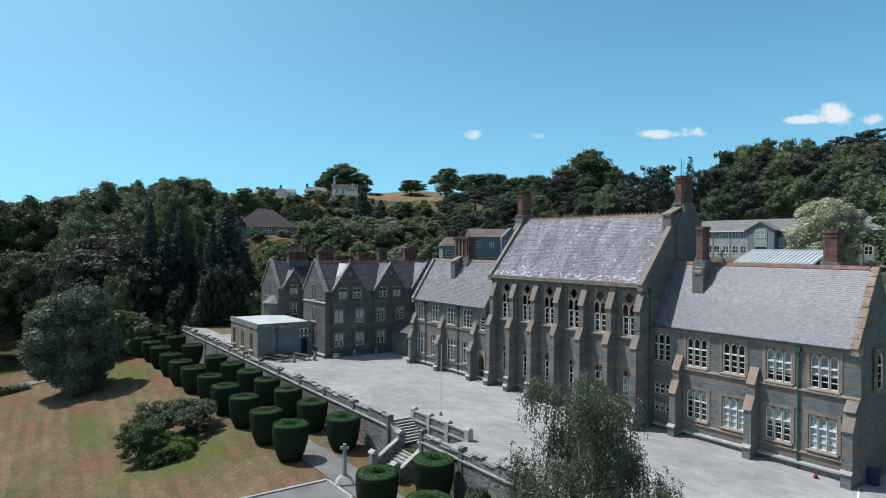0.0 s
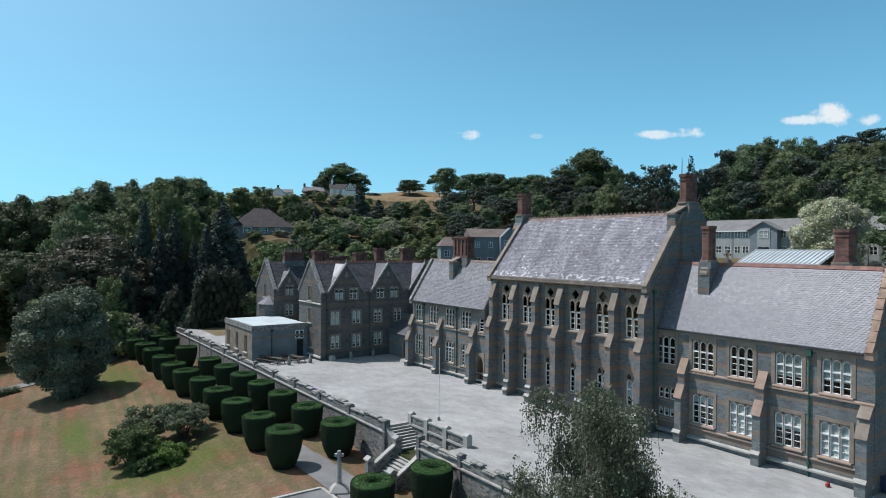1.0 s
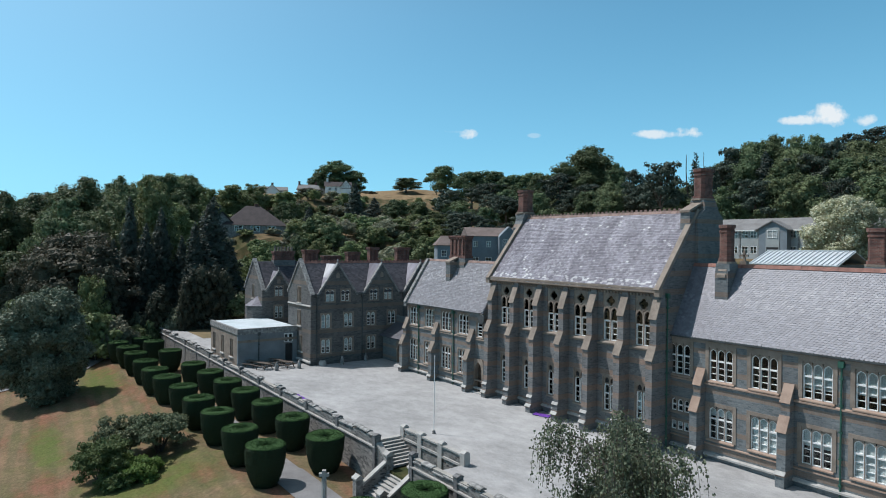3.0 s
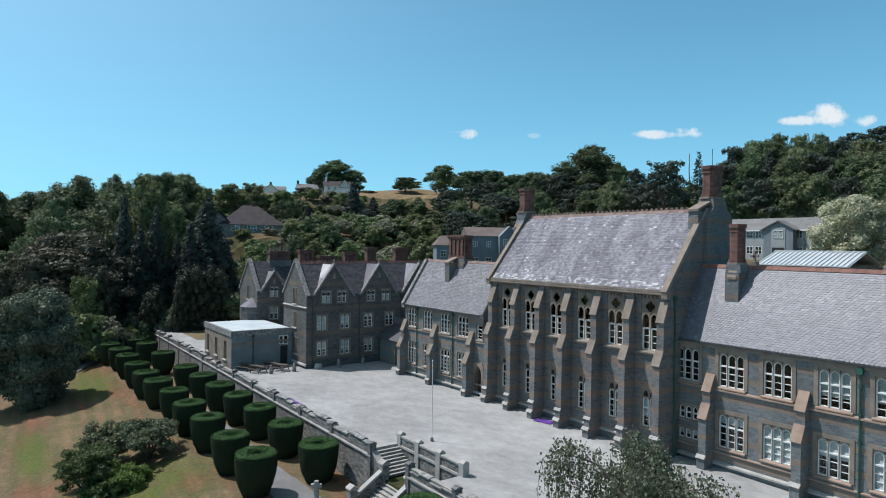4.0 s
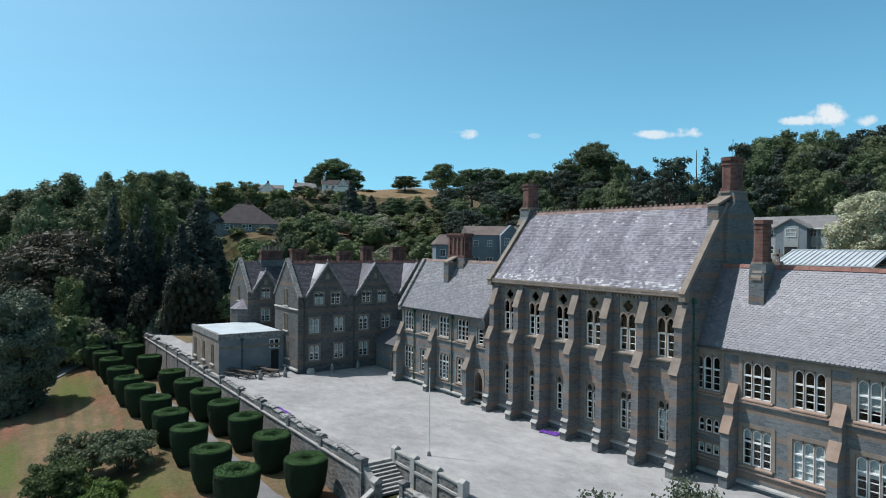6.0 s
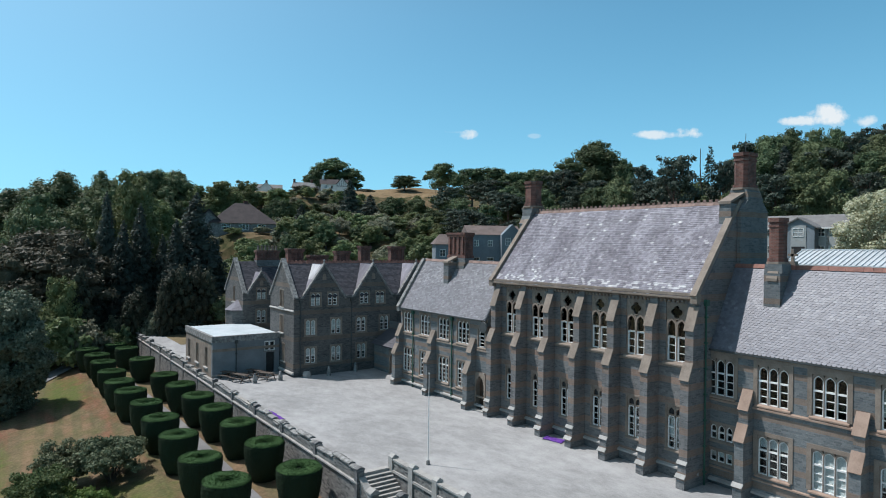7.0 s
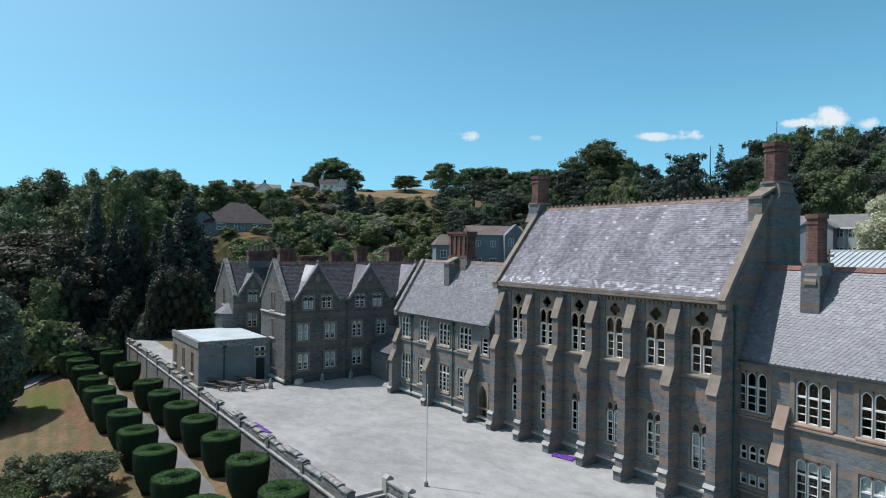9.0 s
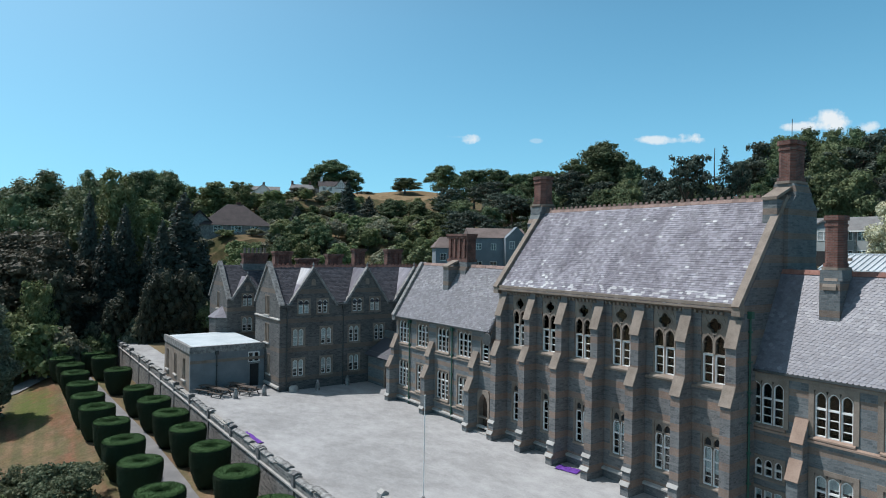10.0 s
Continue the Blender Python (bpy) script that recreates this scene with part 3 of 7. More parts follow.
def main_block(name, label, u0, u1, v, depth_ridge, z0, ze, zr, openings, wall_mat, roof_mat, over=0.35, root=None, ends=(True, True), front=True):
    """Walls, gable ends and roof of one range with its ridge along the front."""
    b = root or thing(name, label, "building", TURNED)
    vb = 2 * depth_ridge - v
    if front:
        part("wall", wall_shape(u0, u1, z0, ze, v, 0.5, openings), wall_mat, b)
    part("back_wall", wall_shape(u0, u1, z0, ze, vb - 0.5, 0.5), wall_mat, b)
    for u, wanted in ((u0, ends[0]), (u1 - 0.5, ends[1])):
        if not wanted:
            continue
        part("gable_wall", gable_shape(u + 0.003, 0.494, v + 0.003, vb - 0.003, z0, ze, depth_ridge, zr - 0.1), wall_mat, b)
    part("roof", slope_shape(u0 + 0.02, u1 - 0.02, v - over, ze - over * (zr - ze) / (depth_ridge - v) * 0.55, depth_ridge, zr), roof_mat, b)
    part("roof", slope_shape(u0 + 0.02, u1 - 0.02, vb + over, ze - over * (zr - ze) / (depth_ridge - v) * 0.55, depth_ridge, zr), roof_mat, b)
    return b


# east range, hall, west range along the terrace
RW = dict(u0=-33.3, u1=-17.25, v=46.5, r=49.2, z0=-0.9, ze=8.3, zr=13.3, over=0.16)
HALL = dict(u0=-52.4, u1=-32.65, v=45.3, r=49.8, z0=-0.6, ze=11.6, zr=17.45)
LW = dict(u0=-66.6, u1=-52.4, v=44.7, r=47.5, z0=-0.4, ze=8.25, zr=12.85)


def rect(uc, w, z0, z1):
    return (uc - w / 2, uc + w / 2, z0, z1)


rw_up = [-32.03, -28.78, -25.74, -22.43, -19.45]
rw_lo = [-28.74, -25.73, -22.45, -19.52]
rw_open = [rect(u, 1.8, 5.25, 7.57) for u in rw_up] + [rect(u, 1.8, 1.15, 3.47) for u in rw_lo] + [rect(-31.92, 1.6, 2.5, 3.52), rect(-31.92, 1.6, 1.12, 1.88)]
east_range = main_block("school_range", "two-storey Victorian school range of banded grey stone with slate roof", RW["u0"], RW["u1"], RW["v"], RW["r"], RW["z0"], RW["ze"], RW["zr"], rw_open, M_WALL, M_SLATE_NEW, over=RW["over"])
hall_w = [-50.0 + 3.13 * i for i in range(6)]
hall_open = [rect(u, 1.55, 7.1, 10.9) for u in hall_w] + [rect(u, 1.2, 1.5, 4.3) for u in hall_w]
hall = main_block("great_hall", "tall buttressed Victorian school hall of banded stone with steep slate roof", HALL["u0"], HALL["u1"], HALL["v"], HALL["r"], HALL["z0"], HALL["ze"], HALL["zr"], hall_open, M_HALL_WALL, M_SLATE)
lw_up = [-65.25, -62.1, -58.95, -55.9]
lw_open = [rect(u, 1.75, 5.5, 7.6) for u in lw_up] + [rect(u, 1.75, 1.45, 3.9) for u in lw_up] + [rect(-53.2, 1.0, 5.5, 7.1), rect(-53.3, 1.5, -0.2, 3.3)]
west_range = main_block("school_range", "two-storey school range of banded stone with slate roof beside the hall", LW["u0"], LW["u1"], LW["v"], LW["r"], LW["z0"], LW["ze"], LW["zr"], lw_open, M_WALL, M_SLATE_PLAIN)


# ---------------------------------------------------------------- windows


def glass_mat():
    m, nt, bsdf = nodes_of("window_glass")
    nt.nodes.remove(bsdf)
    out = next(n for n in nt.nodes if n.bl_idname == "ShaderNodeOutputMaterial")
    clear = nt.nodes.new("ShaderNodeBsdfTransparent")
    clear.inputs[0].default_value = (0.86, 0.90, 0.90, 1)
    gloss = nt.nodes.new("ShaderNodeBsdfGlossy")
    gloss.inputs["Roughness"].default_value = 0.04
    fr = nt.nodes.new("ShaderNodeFresnel")
    fr.inputs[0].default_value = 1.5
    wob = nt.nodes.new("ShaderNodeBump")
    wob.inputs["Strength"].default_value, wob.inputs["Distance"].default_value = 0.15, 0.02
    nt.links.new(noise_of(nt, place_coord(nt), 1.6, 2.0), wob.inputs["Height"])
    nt.links.new(wob.outputs[0], gloss.inputs["Normal"])
    mx = nt.nodes.new("ShaderNodeMixShader")
    nt.links.new(fr.outputs[0], mx.inputs[0])
    nt.links.new(clear.outputs[0], mx.inputs[1])
    nt.links.new(gloss.outputs[0], mx.inputs[2])
    nt.links.new(mx.outputs[0], out.inputs[0])
    return m


M_GLASS = glass_mat()
M_BLIND = plain("pale_blind", (0.70, 0.71, 0.70), (0.82, 0.82, 0.80), 1.5, 12, 0.9, 0.1, 0.0, 0.25)
# near-black colour that stands in for the shade of rooms and recesses
M_UNLIT = plain("unlit_black", (0.015, 0.015, 0.016), (0.03, 0.03, 0.03), 1.0, 5, 0.9, 0.0)
M_DOOR = plain("dark_oak_door", (0.05, 0.03, 0.02), (0.10, 0.06, 0.04), 3, 20, 0.7, 0.3)


def arch(a, b, z0, spring, apex, k=5):
    """Outline of a pointed light from its lower left corner round to the left springing."""
    pts = [(a, z0), (b, z0)]
    for i in range(k + 1):
        t = math.pi / 3 * i / k
        pts.append((a + (b - a) * math.cos(t), spring + (apex - spring) * math.sin(t) / math.sin(math.pi / 3)))
    for i in range(k - 1, -1, -1):
        t = math.pi / 3 * i / k
        pts.append((b - (b - a) * math.cos(t), spring + (apex - spring) * math.sin(t) / math.sin(math.pi / 3)))
    return pts


def cell(a, b, z0, z1, k=5):
    """Outline of a rectangle with as many points as arch()."""
    c = (a + b) / 2
    pts = [(a, z0), (b, z0)]
    half = []
    for i in range(k + 1):
        t = i / k
        half.append((b, z0 + (z1 - z0) * (0.55 + 0.45 * t / 0.5)) if t <= 0.5 else (b - (b - c) * (t - 0.5) / 0.5, z1))
    pts += half
    pts += [(a + b - x, z) for x, z in reversed(half[:-1])]
    return pts


def lights_window(w, h, n, rise, bars_low, transom, stone=0.09, sill_out=0.16, surround=0.0, bars_top=0):
    """Meshes of a mullioned window of n pointed lights: stonework, sashes, one pane a light, sill. Origin: middle of the sill line, front at y = 0."""
    st, fr, si = Shape(), Shape(), Shape()
    panes = []
    step = w / n
    for i in range(n):
        a, b = -w / 2 + i * step, -w / 2 + (i + 1) * step
        g = stone / 2 if 0 < i else stone * 0.8
        g2 = stone / 2 if i < n - 1 else stone * 0.8
        ia, ib = a + g, b - g2
        sp, ap = h - rise - 0.10, h - 0.08
        st.ring_plate(cell(a, b, 0, h), arch(ia, ib, 0.03, sp, ap), 0.02, 0.24)
        fr.ring_plate(arch(ia, ib, 0.03, sp, ap), arch(ia + 0.052, ib - 0.052, 0.09, sp, ap - 0.055), 0.06, 0.17)
        if transom:
            fr.box(ia, ib, 0.055, 0.175, transom - 0.05, transom + 0.05)
        low = (transom or sp) - 0.05
        for k in range(bars_low):
            zz = 0.06 + (low - 0.06) * (k + 1) / (bars_low + 1)
            fr.box(ia, ib, 0.115, 0.165, zz - 0.024, zz + 0.024)
        for k in range(bars_top):
            zz = transom + (sp - transom) * (k + 1) / (bars_top + 1)
            fr.box(ia, ib, 0.115, 0.165, zz - 0.018, zz + 0.018)
        p = Shape()
        p.prism(arch(ia + 0.02, ib - 0.02, 0.05, sp, ap - 0.02), 0.135, 0.145, "y")
        panes.append(p.mesh("pane", M_GLASS))
    si.prism([(-sill_out, -0.14), (0.2, -0.14), (0.2, 0.03), (0.02, 0.03), (-sill_out, -0.06)], -w / 2 - 0.12, w / 2 + 0.12, "x")
    if surround:
        st.box(-w / 2 - surround, -w / 2 + 0.01, -0.045, 0.1, 0, h + surround)
        st.box(w / 2 - 0.01, w / 2 + surround, -0.045, 0.1, 0, h + surround)
        st.box(-w / 2 + 0.01, w / 2 - 0.01, -0.045, 0.1, h - 0.005, h + surround)
    return st, fr, si, panes


def bake(kit, stone_mat, sill_mat):
    st, fr, si, panes = kit
    return st.mesh("window", stone_mat), fr.mesh("frame", M_WHITE), si.mesh("sill", sill_mat), panes


def put_window(meshes, parent, u, v, z, blind=0.0, w=1.7, h=2.2, turn=0.0):
    st, fr, si, panes = meshes
    win = part("window", st, None, parent, at=pose(u, v, z, 0, 0, turn))
    if fr:
        part("frame", fr, None, win)
    if si:
        part("sill", si, None, win)
    for p in panes:
        o = part("pane", p, None, win)
        o.visible_shadow = False
    if blind:
        b = Shape().box(-w / 2 + 0.05, w / 2 - 0.05, 0.182, 0.190, h * (1 - blind), h - 0.06)
        part("blind", b, M_BLIND, win)
    return win


W_UP = bake(lights_window(1.8, 2.32, 3, 0.28, 2, 1.40, 0.05, 0.14, 0.24), M_DRESS, M_ORANGE)
W_LO = bake(lights_window(1.8, 2.32, 3, 0.24, 2, 1.45, 0.05, 0.14, 0.24), M_DRESS, M_ORANGE)
W_LWU = bake(lights_window(1.75, 2.1, 3, 0.26, 2, 1.35, 0.06, 0.14, 0.12), M_DRESS, M_DRESS)
W_LWL = bake(lights_window(1.75, 2.45, 3, 0.26, 3, 1.65, 0.06, 0.14, 0.12), M_DRESS, M_DRESS)
W_SMALL_A = bake(lights_window(1.6, 1.02, 3, 0.24, 0, 0.48, 0.10, 0.12, 0.1), M_DRESS, M_DRESS)
W_SMALL_B = bake(lights_window(1.6, 0.76, 3, 0.02, 0, 0, 0.10, 0.12, 0.1), M_DRESS, M_DRESS)

for i, u in enumerate(rw_up):
    put_window(W_UP, east_range, u, RW["v"], 5.25, (0, 0, 0, 0.72, 0.66)[i], 1.7, 2.32)
for i, u in enumerate(rw_lo):
    put_window(W_LO, east_range, u, RW["v"], 1.15, (0.3, 0.97, 0.5, 0.97)[i], 1.7, 2.32)
put_window(W_SMALL_A, east_range, -31.92, RW["v"], 2.5)
put_window(W_SMALL_B, east_range, -31.92, RW["v"], 1.12, 0.6, 1.5, 0.76)
for i, u in enumerate(lw_up):
    put_window(W_LWU, west_range, u, LW["v"], 5.5, (0.3, 0.2, 0, 0)[i], 1.65, 2.1)
    put_window(W_LWL, west_range, u, LW["v"], 1.45, (0, 0.3, 0.97, 0.2)[i], 1.65, 2.45)
W_ONE = bake(lights_window(1.0, 1.6, 1, 0.35, 2, 1.0, 0.10, 0.1, 0.1), M_DRESS, M_DRESS)
put_window(W_ONE, west_range, -53.2, LW["v"], 5.5)
W_END = bake(lights_window(1.1, 2.5, 1, 0.4, 2, 1.6, 0.08, 0.1, 0.2), M_DRESS, M_ORANGE)
end_win = put_window(W_END, east_range, RW["u1"] + 0.2, 48.9, 5.4, turn=90)
# near-black sheet so that the panes show an unlit room
part("backing", Shape().box(-0.5, 0.5, 0.185, 0.195, 0.05, 2.4), M_UNLIT, end_win)


def quatrefoil(cx, cz, r, n):
    """Outline of four joined round lobes."""
    pts = []
    for i in range(n):
        t = 2 * math.pi * i / n - math.pi * 0.75
        q = t - round(t / (math.pi / 2)) * (math.pi / 2)
        rr = r * (0.52 * math.cos(q) + math.sqrt(max(0.0, 0.48 ** 2 - (0.52 * math.sin(q)) ** 2)))
        pts.append((cx + rr * math.cos(t), cz + rr * math.sin(t)))
    return pts


def hall_window():
    """Traceried hall window: two cusped lights under a quatrefoil, white casements below."""
    w, h = 1.55, 3.8
    st, fr, panes = Shape(), Shape(), []
    for a, b in ((-w / 2, 0.0), (0.0, w / 2)):
        ia, ib = a + (0.10 if a < -0.1 else 0.05), b - (0.05 if b < 0.1 else 0.10)
        st.ring_plate(cell(a, b, 0, 2.75), arch(ia, ib, 0.04, 2.25, 2.70), 0.05, 0.30)
        c = (ia + ib) / 2
        st.prism([(ia, 2.18), (ia + 0.13, 2.27), (ia, 2.38)], 0.10, 0.2, "y")
        st.prism([(ib, 2.18), (ib, 2.38), (ib - 0.13, 2.27)], 0.10, 0.2, "y")
        fr.ring_plate([(ia, 0.04), (ib, 0.04), (ib, 1.62), (ia, 1.62)], [(ia + 0.07, 0.11), (ib - 0.07, 0.11), (ib - 0.07, 1.53), (ia + 0.07, 1.53)], 0.08, 0.2)
        for zz in (0.57, 1.05):
            fr.box(ia, ib, 0.14, 0.19, zz - 0.022, zz + 0.022)
        fr.box(ia, ib, 0.10, 0.16, 1.60, 1.66)
        panes.append(Shape().prism(arch(ia + 0.02, ib - 0.02, 0.06, 2.25, 2.66), 0.165, 0.175, "y").mesh("pane", M_GLASS))
    for a, b in ((-w / 2, 0.0), (0.0, w / 2)):
        ia, ib = a + (0.08 if a < -0.1 else 0.03), b - (0.03 if b < 0.1 else 0.08)
        rib, thin = arch(ia - 0.03, ib + 0.03, 1.66, 2.22, 2.80)[2:], arch(ia + 0.05, ib - 0.05, 1.66, 2.24, 2.66)[2:]
        st.ring_plate([(ia - 0.03, 1.66), *reversed(rib), (ib + 0.03, 1.66)], [(ia + 0.05, 1.66), *reversed(thin), (ib - 0.05, 1.66)], 0.015, 0.12)
    st.ring_plate(quatrefoil(0, 3.20, 0.50, 32), quatrefoil(0, 3.20, 0.42, 32), 0.015, 0.12)
    n = 32
    corners = [(-w / 2, 2.75), (w / 2, 2.75), (w / 2, h), (-w / 2, h)]
    outer = []
    for k in range(4):
        p, q = corners[k], corners[(k + 1) % 4]
        outer += [(p[0] + (q[0] - p[0]) * i / 8, p[1] + (q[1] - p[1]) * i / 8) for i in range(8)]
    st.ring_plate(outer, quatrefoil(0, 3.20, 0.43, n), 0.05, 0.30)
    for s in (-1, 1):
        st.prism([(s * 0.42, 3.42), (s * 0.66, 3.42), (s * 0.54, 3.68)], 0.02, 0.05, "y")
    panes.append(Shape().prism(quatrefoil(0, 3.20, 0.45, n), 0.165, 0.175, "y").mesh("pane", M_GLASS))
    si = Shape().prism([(-0.22, -0.2), (0.25, -0.2), (0.25, 0.05), (0.04, 0.05), (-0.22, -0.1)], -w / 2 - 0.1, w / 2 + 0.1, "x")
    return st, fr, si, panes


W_HALL = bake(hall_window(), M_DRESS, M_DRESS)


def hall_low_window():
    """Two square-headed white casements under a pair of blind trefoil heads in dressed stone."""
    w, h = 1.2, 2.8
    st, fr, panes, dark = Shape(), Shape(), [], Shape()
    for a, b in ((-w / 2, 0.0), (0.0, w / 2)):
        ia, ib = a + (0.06 if a < -0.1 else 0.03), b - (0.03 if b < 0.1 else 0.06)
        st.ring_plate(cell(a, b, 0, 2.16), cell(ia, ib, 0.03, 2.12), 0.02, 0.24)
        st.ring_plate(cell(a, b, 2.16, h), arch(ia + 0.05, ib - 0.05, 2.22, 2.40, 2.66), 0.02, 0.24)
        # near-black plates put the shade of the blind heads into the colour
        dark.prism(arch(ia + 0.04, ib - 0.04, 2.2, 2.42, 2.68), 0.12, 0.14, "y")
        fr.ring_plate(cell(ia, ib, 0.03, 2.12), cell(ia + 0.06, ib - 0.06, 0.10, 2.06), 0.05, 0.16)
        fr.box(ia, ib, 0.045, 0.165, 1.34, 1.43)
        for zz in (0.5, 0.92):
            fr.box(ia, ib, 0.10, 0.155, zz - 0.02, zz + 0.02)
        panes.append(Shape().box(ia + 0.02, ib - 0.02, 0.125, 0.135, 0.05, 2.1).mesh("pane", M_GLASS))
    panes.append(dark.mesh("recess_shade", M_UNLIT))
    si = Shape().prism([(-0.12, -0.14), (0.2, -0.14), (0.2, 0.03), (0.02, 0.03), (-0.12, -0.06)], -w / 2 - 0.1, w / 2 + 0.1, "x")
    for x0, x1, z0, z1 in ((-w / 2 - 0.13, -w / 2 + 0.01, 0, h + 0.12), (w / 2 - 0.01, w / 2 + 0.13, 0, h + 0.12), (-w / 2 + 0.01, w / 2 - 0.01, h - 0.005, h + 0.12)):
        st.box(x0, x1, -0.03, 0.1, z0, z1)
    return st, fr, si, panes


W_HALLLOW = bake(hall_low_window(), M_DRESS, M_DRESS)
for i, u in enumerate(hall_w):
    put_window(W_HALL, hall, u, HALL["v"], 7.1)
    put_window(W_HALLLOW, hall, u, HALL["v"], 1.5, (0, 0, 0, 0.3, 0, 0.66)[i], 1.1, 2.05)

# near-black sheets added behind the windows so that the rooms look unlit
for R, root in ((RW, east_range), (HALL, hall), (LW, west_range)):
    part("unlit_sheet", Shape().box(R["u0"] + 0.6, R["u1"] - 0.6, R["v"] + 1.3, R["v"] + 1.4, R["z0"], R["ze"] - 0.1), M_UNLIT, root)

# ---------------------------------------------------------------- stonework of the terrace front


def stepped(root, u, w, v, steps, mat=None, cap=None, name="buttress"):
    """A buttress: steps are (height, projection) upwards; sloping stages get a cap of dressed stone."""
    s = Shape()
    prof = [(v + 0.02, steps[0][0])] + [(v - p, z) for z, p in steps] + [(v + 0.02, steps[-1][0])]
    s.prism(prof, u - w / 2, u + w / 2, "x")
    b = part(name, s, mat or M_WALL, root)
    for (za, pa), (zb, pb) in zip(steps, steps[1:]):
        if zb > za and (pa - pb > 0.2 or pa - pb > 0.08 and zb < 1.5):
            n = Vector((-(zb - za), -(pb - pa) * -1)).normalized()
            c = Shape()
            a1, b1 = Vector((v - pa - 0.06, za - 0.06)), Vector((v - pb, zb))
            d = Vector((-(b1.y - a1.y), (b1.x - a1.x))).normalized() * 0.07
            c.prism([tuple(a1), tuple(b1), tuple(b1 + d), tuple(a1 + d)], u - w / 2 - 0.05, u + w / 2 + 0.05, "x")
            part("weathering", c, M_PALESTONE if zb < 1.5 else cap or M_ORANGE, b)
    return b


rw_steps = [(-0.9, 1.2), (0.45, 1.2), (0.62, 1.05), (3.1, 1.05), (4.05, 0.6), (4.9, 0.6), (6.0, 0.05)]
for u in (-30.2, -24.07):
    stepped(east_range, u, 0.56, RW["v"], rw_steps)
stepped(east_range, -17.6, 0.62, RW["v"], rw_steps[:5] + [(4.3, 0.72), (4.9, 0.2)], cap=M_DRESS)
lw_steps = [(-0.4, 1.15), (0.5, 1.15), (0.62, 1.0), (3.2, 1.0), (4.2, 0.55), (5.0, 0.55), (6.2, 0.05)]
for u in (-60.5, -54.3, -66.4):
    stepped(west_range, u, 0.6, LW["v"], lw_steps, cap=M_DRESS)
hall_steps = [(-0.6, 1.5), (0.45, 1.5), (0.62, 1.36), (1.25, 1.32), (1.4, 1.22), (6.35, 1.18), (7.35, 0.74), (9.35, 0.74), (10.75, 0.22), (11.35, 0.20)]
for u in [-51.55 + 3.13 * i for i in range(6)] + [-32.95]:
    stepped(hall, u, 0.58, HALL["v"], hall_steps, M_HALL_WALL, M_DRESS)


def band(root, u0, u1, v, z, hgt, out, mat, name="string_course"):
    s = Shape()
    s.prism([(v + 0.01, z), (v - out, z + 0.02), (v - out, z + hgt * 0.6), (v + 0.01, z + hgt)], u0, u1, "x")
    return part(name, s, mat, root)


band(east_range, RW["u0"] + 0.05, RW["u1"], RW["v"], 4.92, 0.20, 0.14, M_ORANGE)
band(east_range, RW["u0"] + 0.05, RW["u1"], RW["v"], 0.72, 0.16, 0.10, M_ORANGE)
band(east_range, RW["u0"] + 0.05, RW["u1"], RW["v"], -0.06, 0.24, 0.20, M_PALESTONE, "plinth")
band(west_range, LW["u0"], LW["u1"], LW["v"], 5.15, 0.20, 0.12, M_DRESS)
band(west_range, LW["u0"], LW["u1"], LW["v"], 1.08, 0.18, 0.12, M_DRESS)
band(west_range, LW["u0"], LW["u1"], LW["v"], 0.30, 0.22, 0.18, M_PALESTONE, "plinth")
band(hall, HALL["u0"], HALL["u1"], HALL["v"], 6.75, 0.18, 0.10, M_DRESS)
band(hall, HALL["u0"], HALL["u1"], HALL["v"], 0.35, 0.22, 0.18, M_PALESTONE, "plinth")
band(east_range, RW["u0"] + 0.05, RW["u1"], RW["v"], 7.80, 0.30, 0.08, M_DRESS, "cornice")
band(west_range, LW["u0"], LW["u1"], LW["v"], 7.75, 0.30, 0.10, M_DRESS, "cornice")
cor = Shape()
cor.prism([(HALL["v"] + 0.01, 11.1), (HALL["v"] - 0.22, 11.22), (HALL["v"] - 0.42, 11.42), (HALL["v"] - 0.42, 11.6), (HALL["v"] + 0.01, 11.6)], HALL["u0"], HALL["u1"], "x")
hall_cornice = part("cornice", cor, M_DRESS, hall)
corbel = Shape().prism([(HALL["v"] - 0.16, 10.99), (HALL["v"] - 0.16, 11.12), (HALL["v"] + 0.01, 11.12), (HALL["v"] + 0.01, 10.93), (HALL["v"] - 0.08, 10.93)], -0.075, 0.075, "x").mesh("corbel", M_DRESS)
for k in range(59):
    part("corbel", corbel, None, hall_cornice, at=pose(HALL["u0"] + 0.275 + k * 0.315, 0, 0))

# downpipes and gutters


def downpipe(root, u, v, z0, z1, mat=M_GREENPIPE):
    s = Shape().tube((u, v - 0.1, z0), (u, v - 0.1, z1), 0.06)
    s.box(u - 0.16, u + 0.16, v - 0.26, v - 0.003, z1 - 0.05, z1 + 0.32)
    p = part("downpipe", s, mat, root)
    for k in range(int((z1 - z0) / 1.6)):
        part("bracket", Shape().box(u - 0.1, u + 0.1, v - 0.17, v - 0.003, z0 + 0.8 + 1.6 * k, z0 + 0.9 + 1.6 * k), mat, p)


downpipe(east_range, -21.05, RW["v"], -0.4, 7.6)
downpipe(hall, -32.56, HALL["v"] + 0.55, -0.3, 10.9)
for u in (-64.1, -57.5):
    downpipe(west_range, u, LW["v"], -0.2, 7.5)


def gutter(root, u0, u1, v, z):
    part("gutter", Shape().box(u0, u1, v - 0.14, v + 0.02, z - 0.07, z + 0.04), M_DRESS if root is hall else M_LEAD, root)


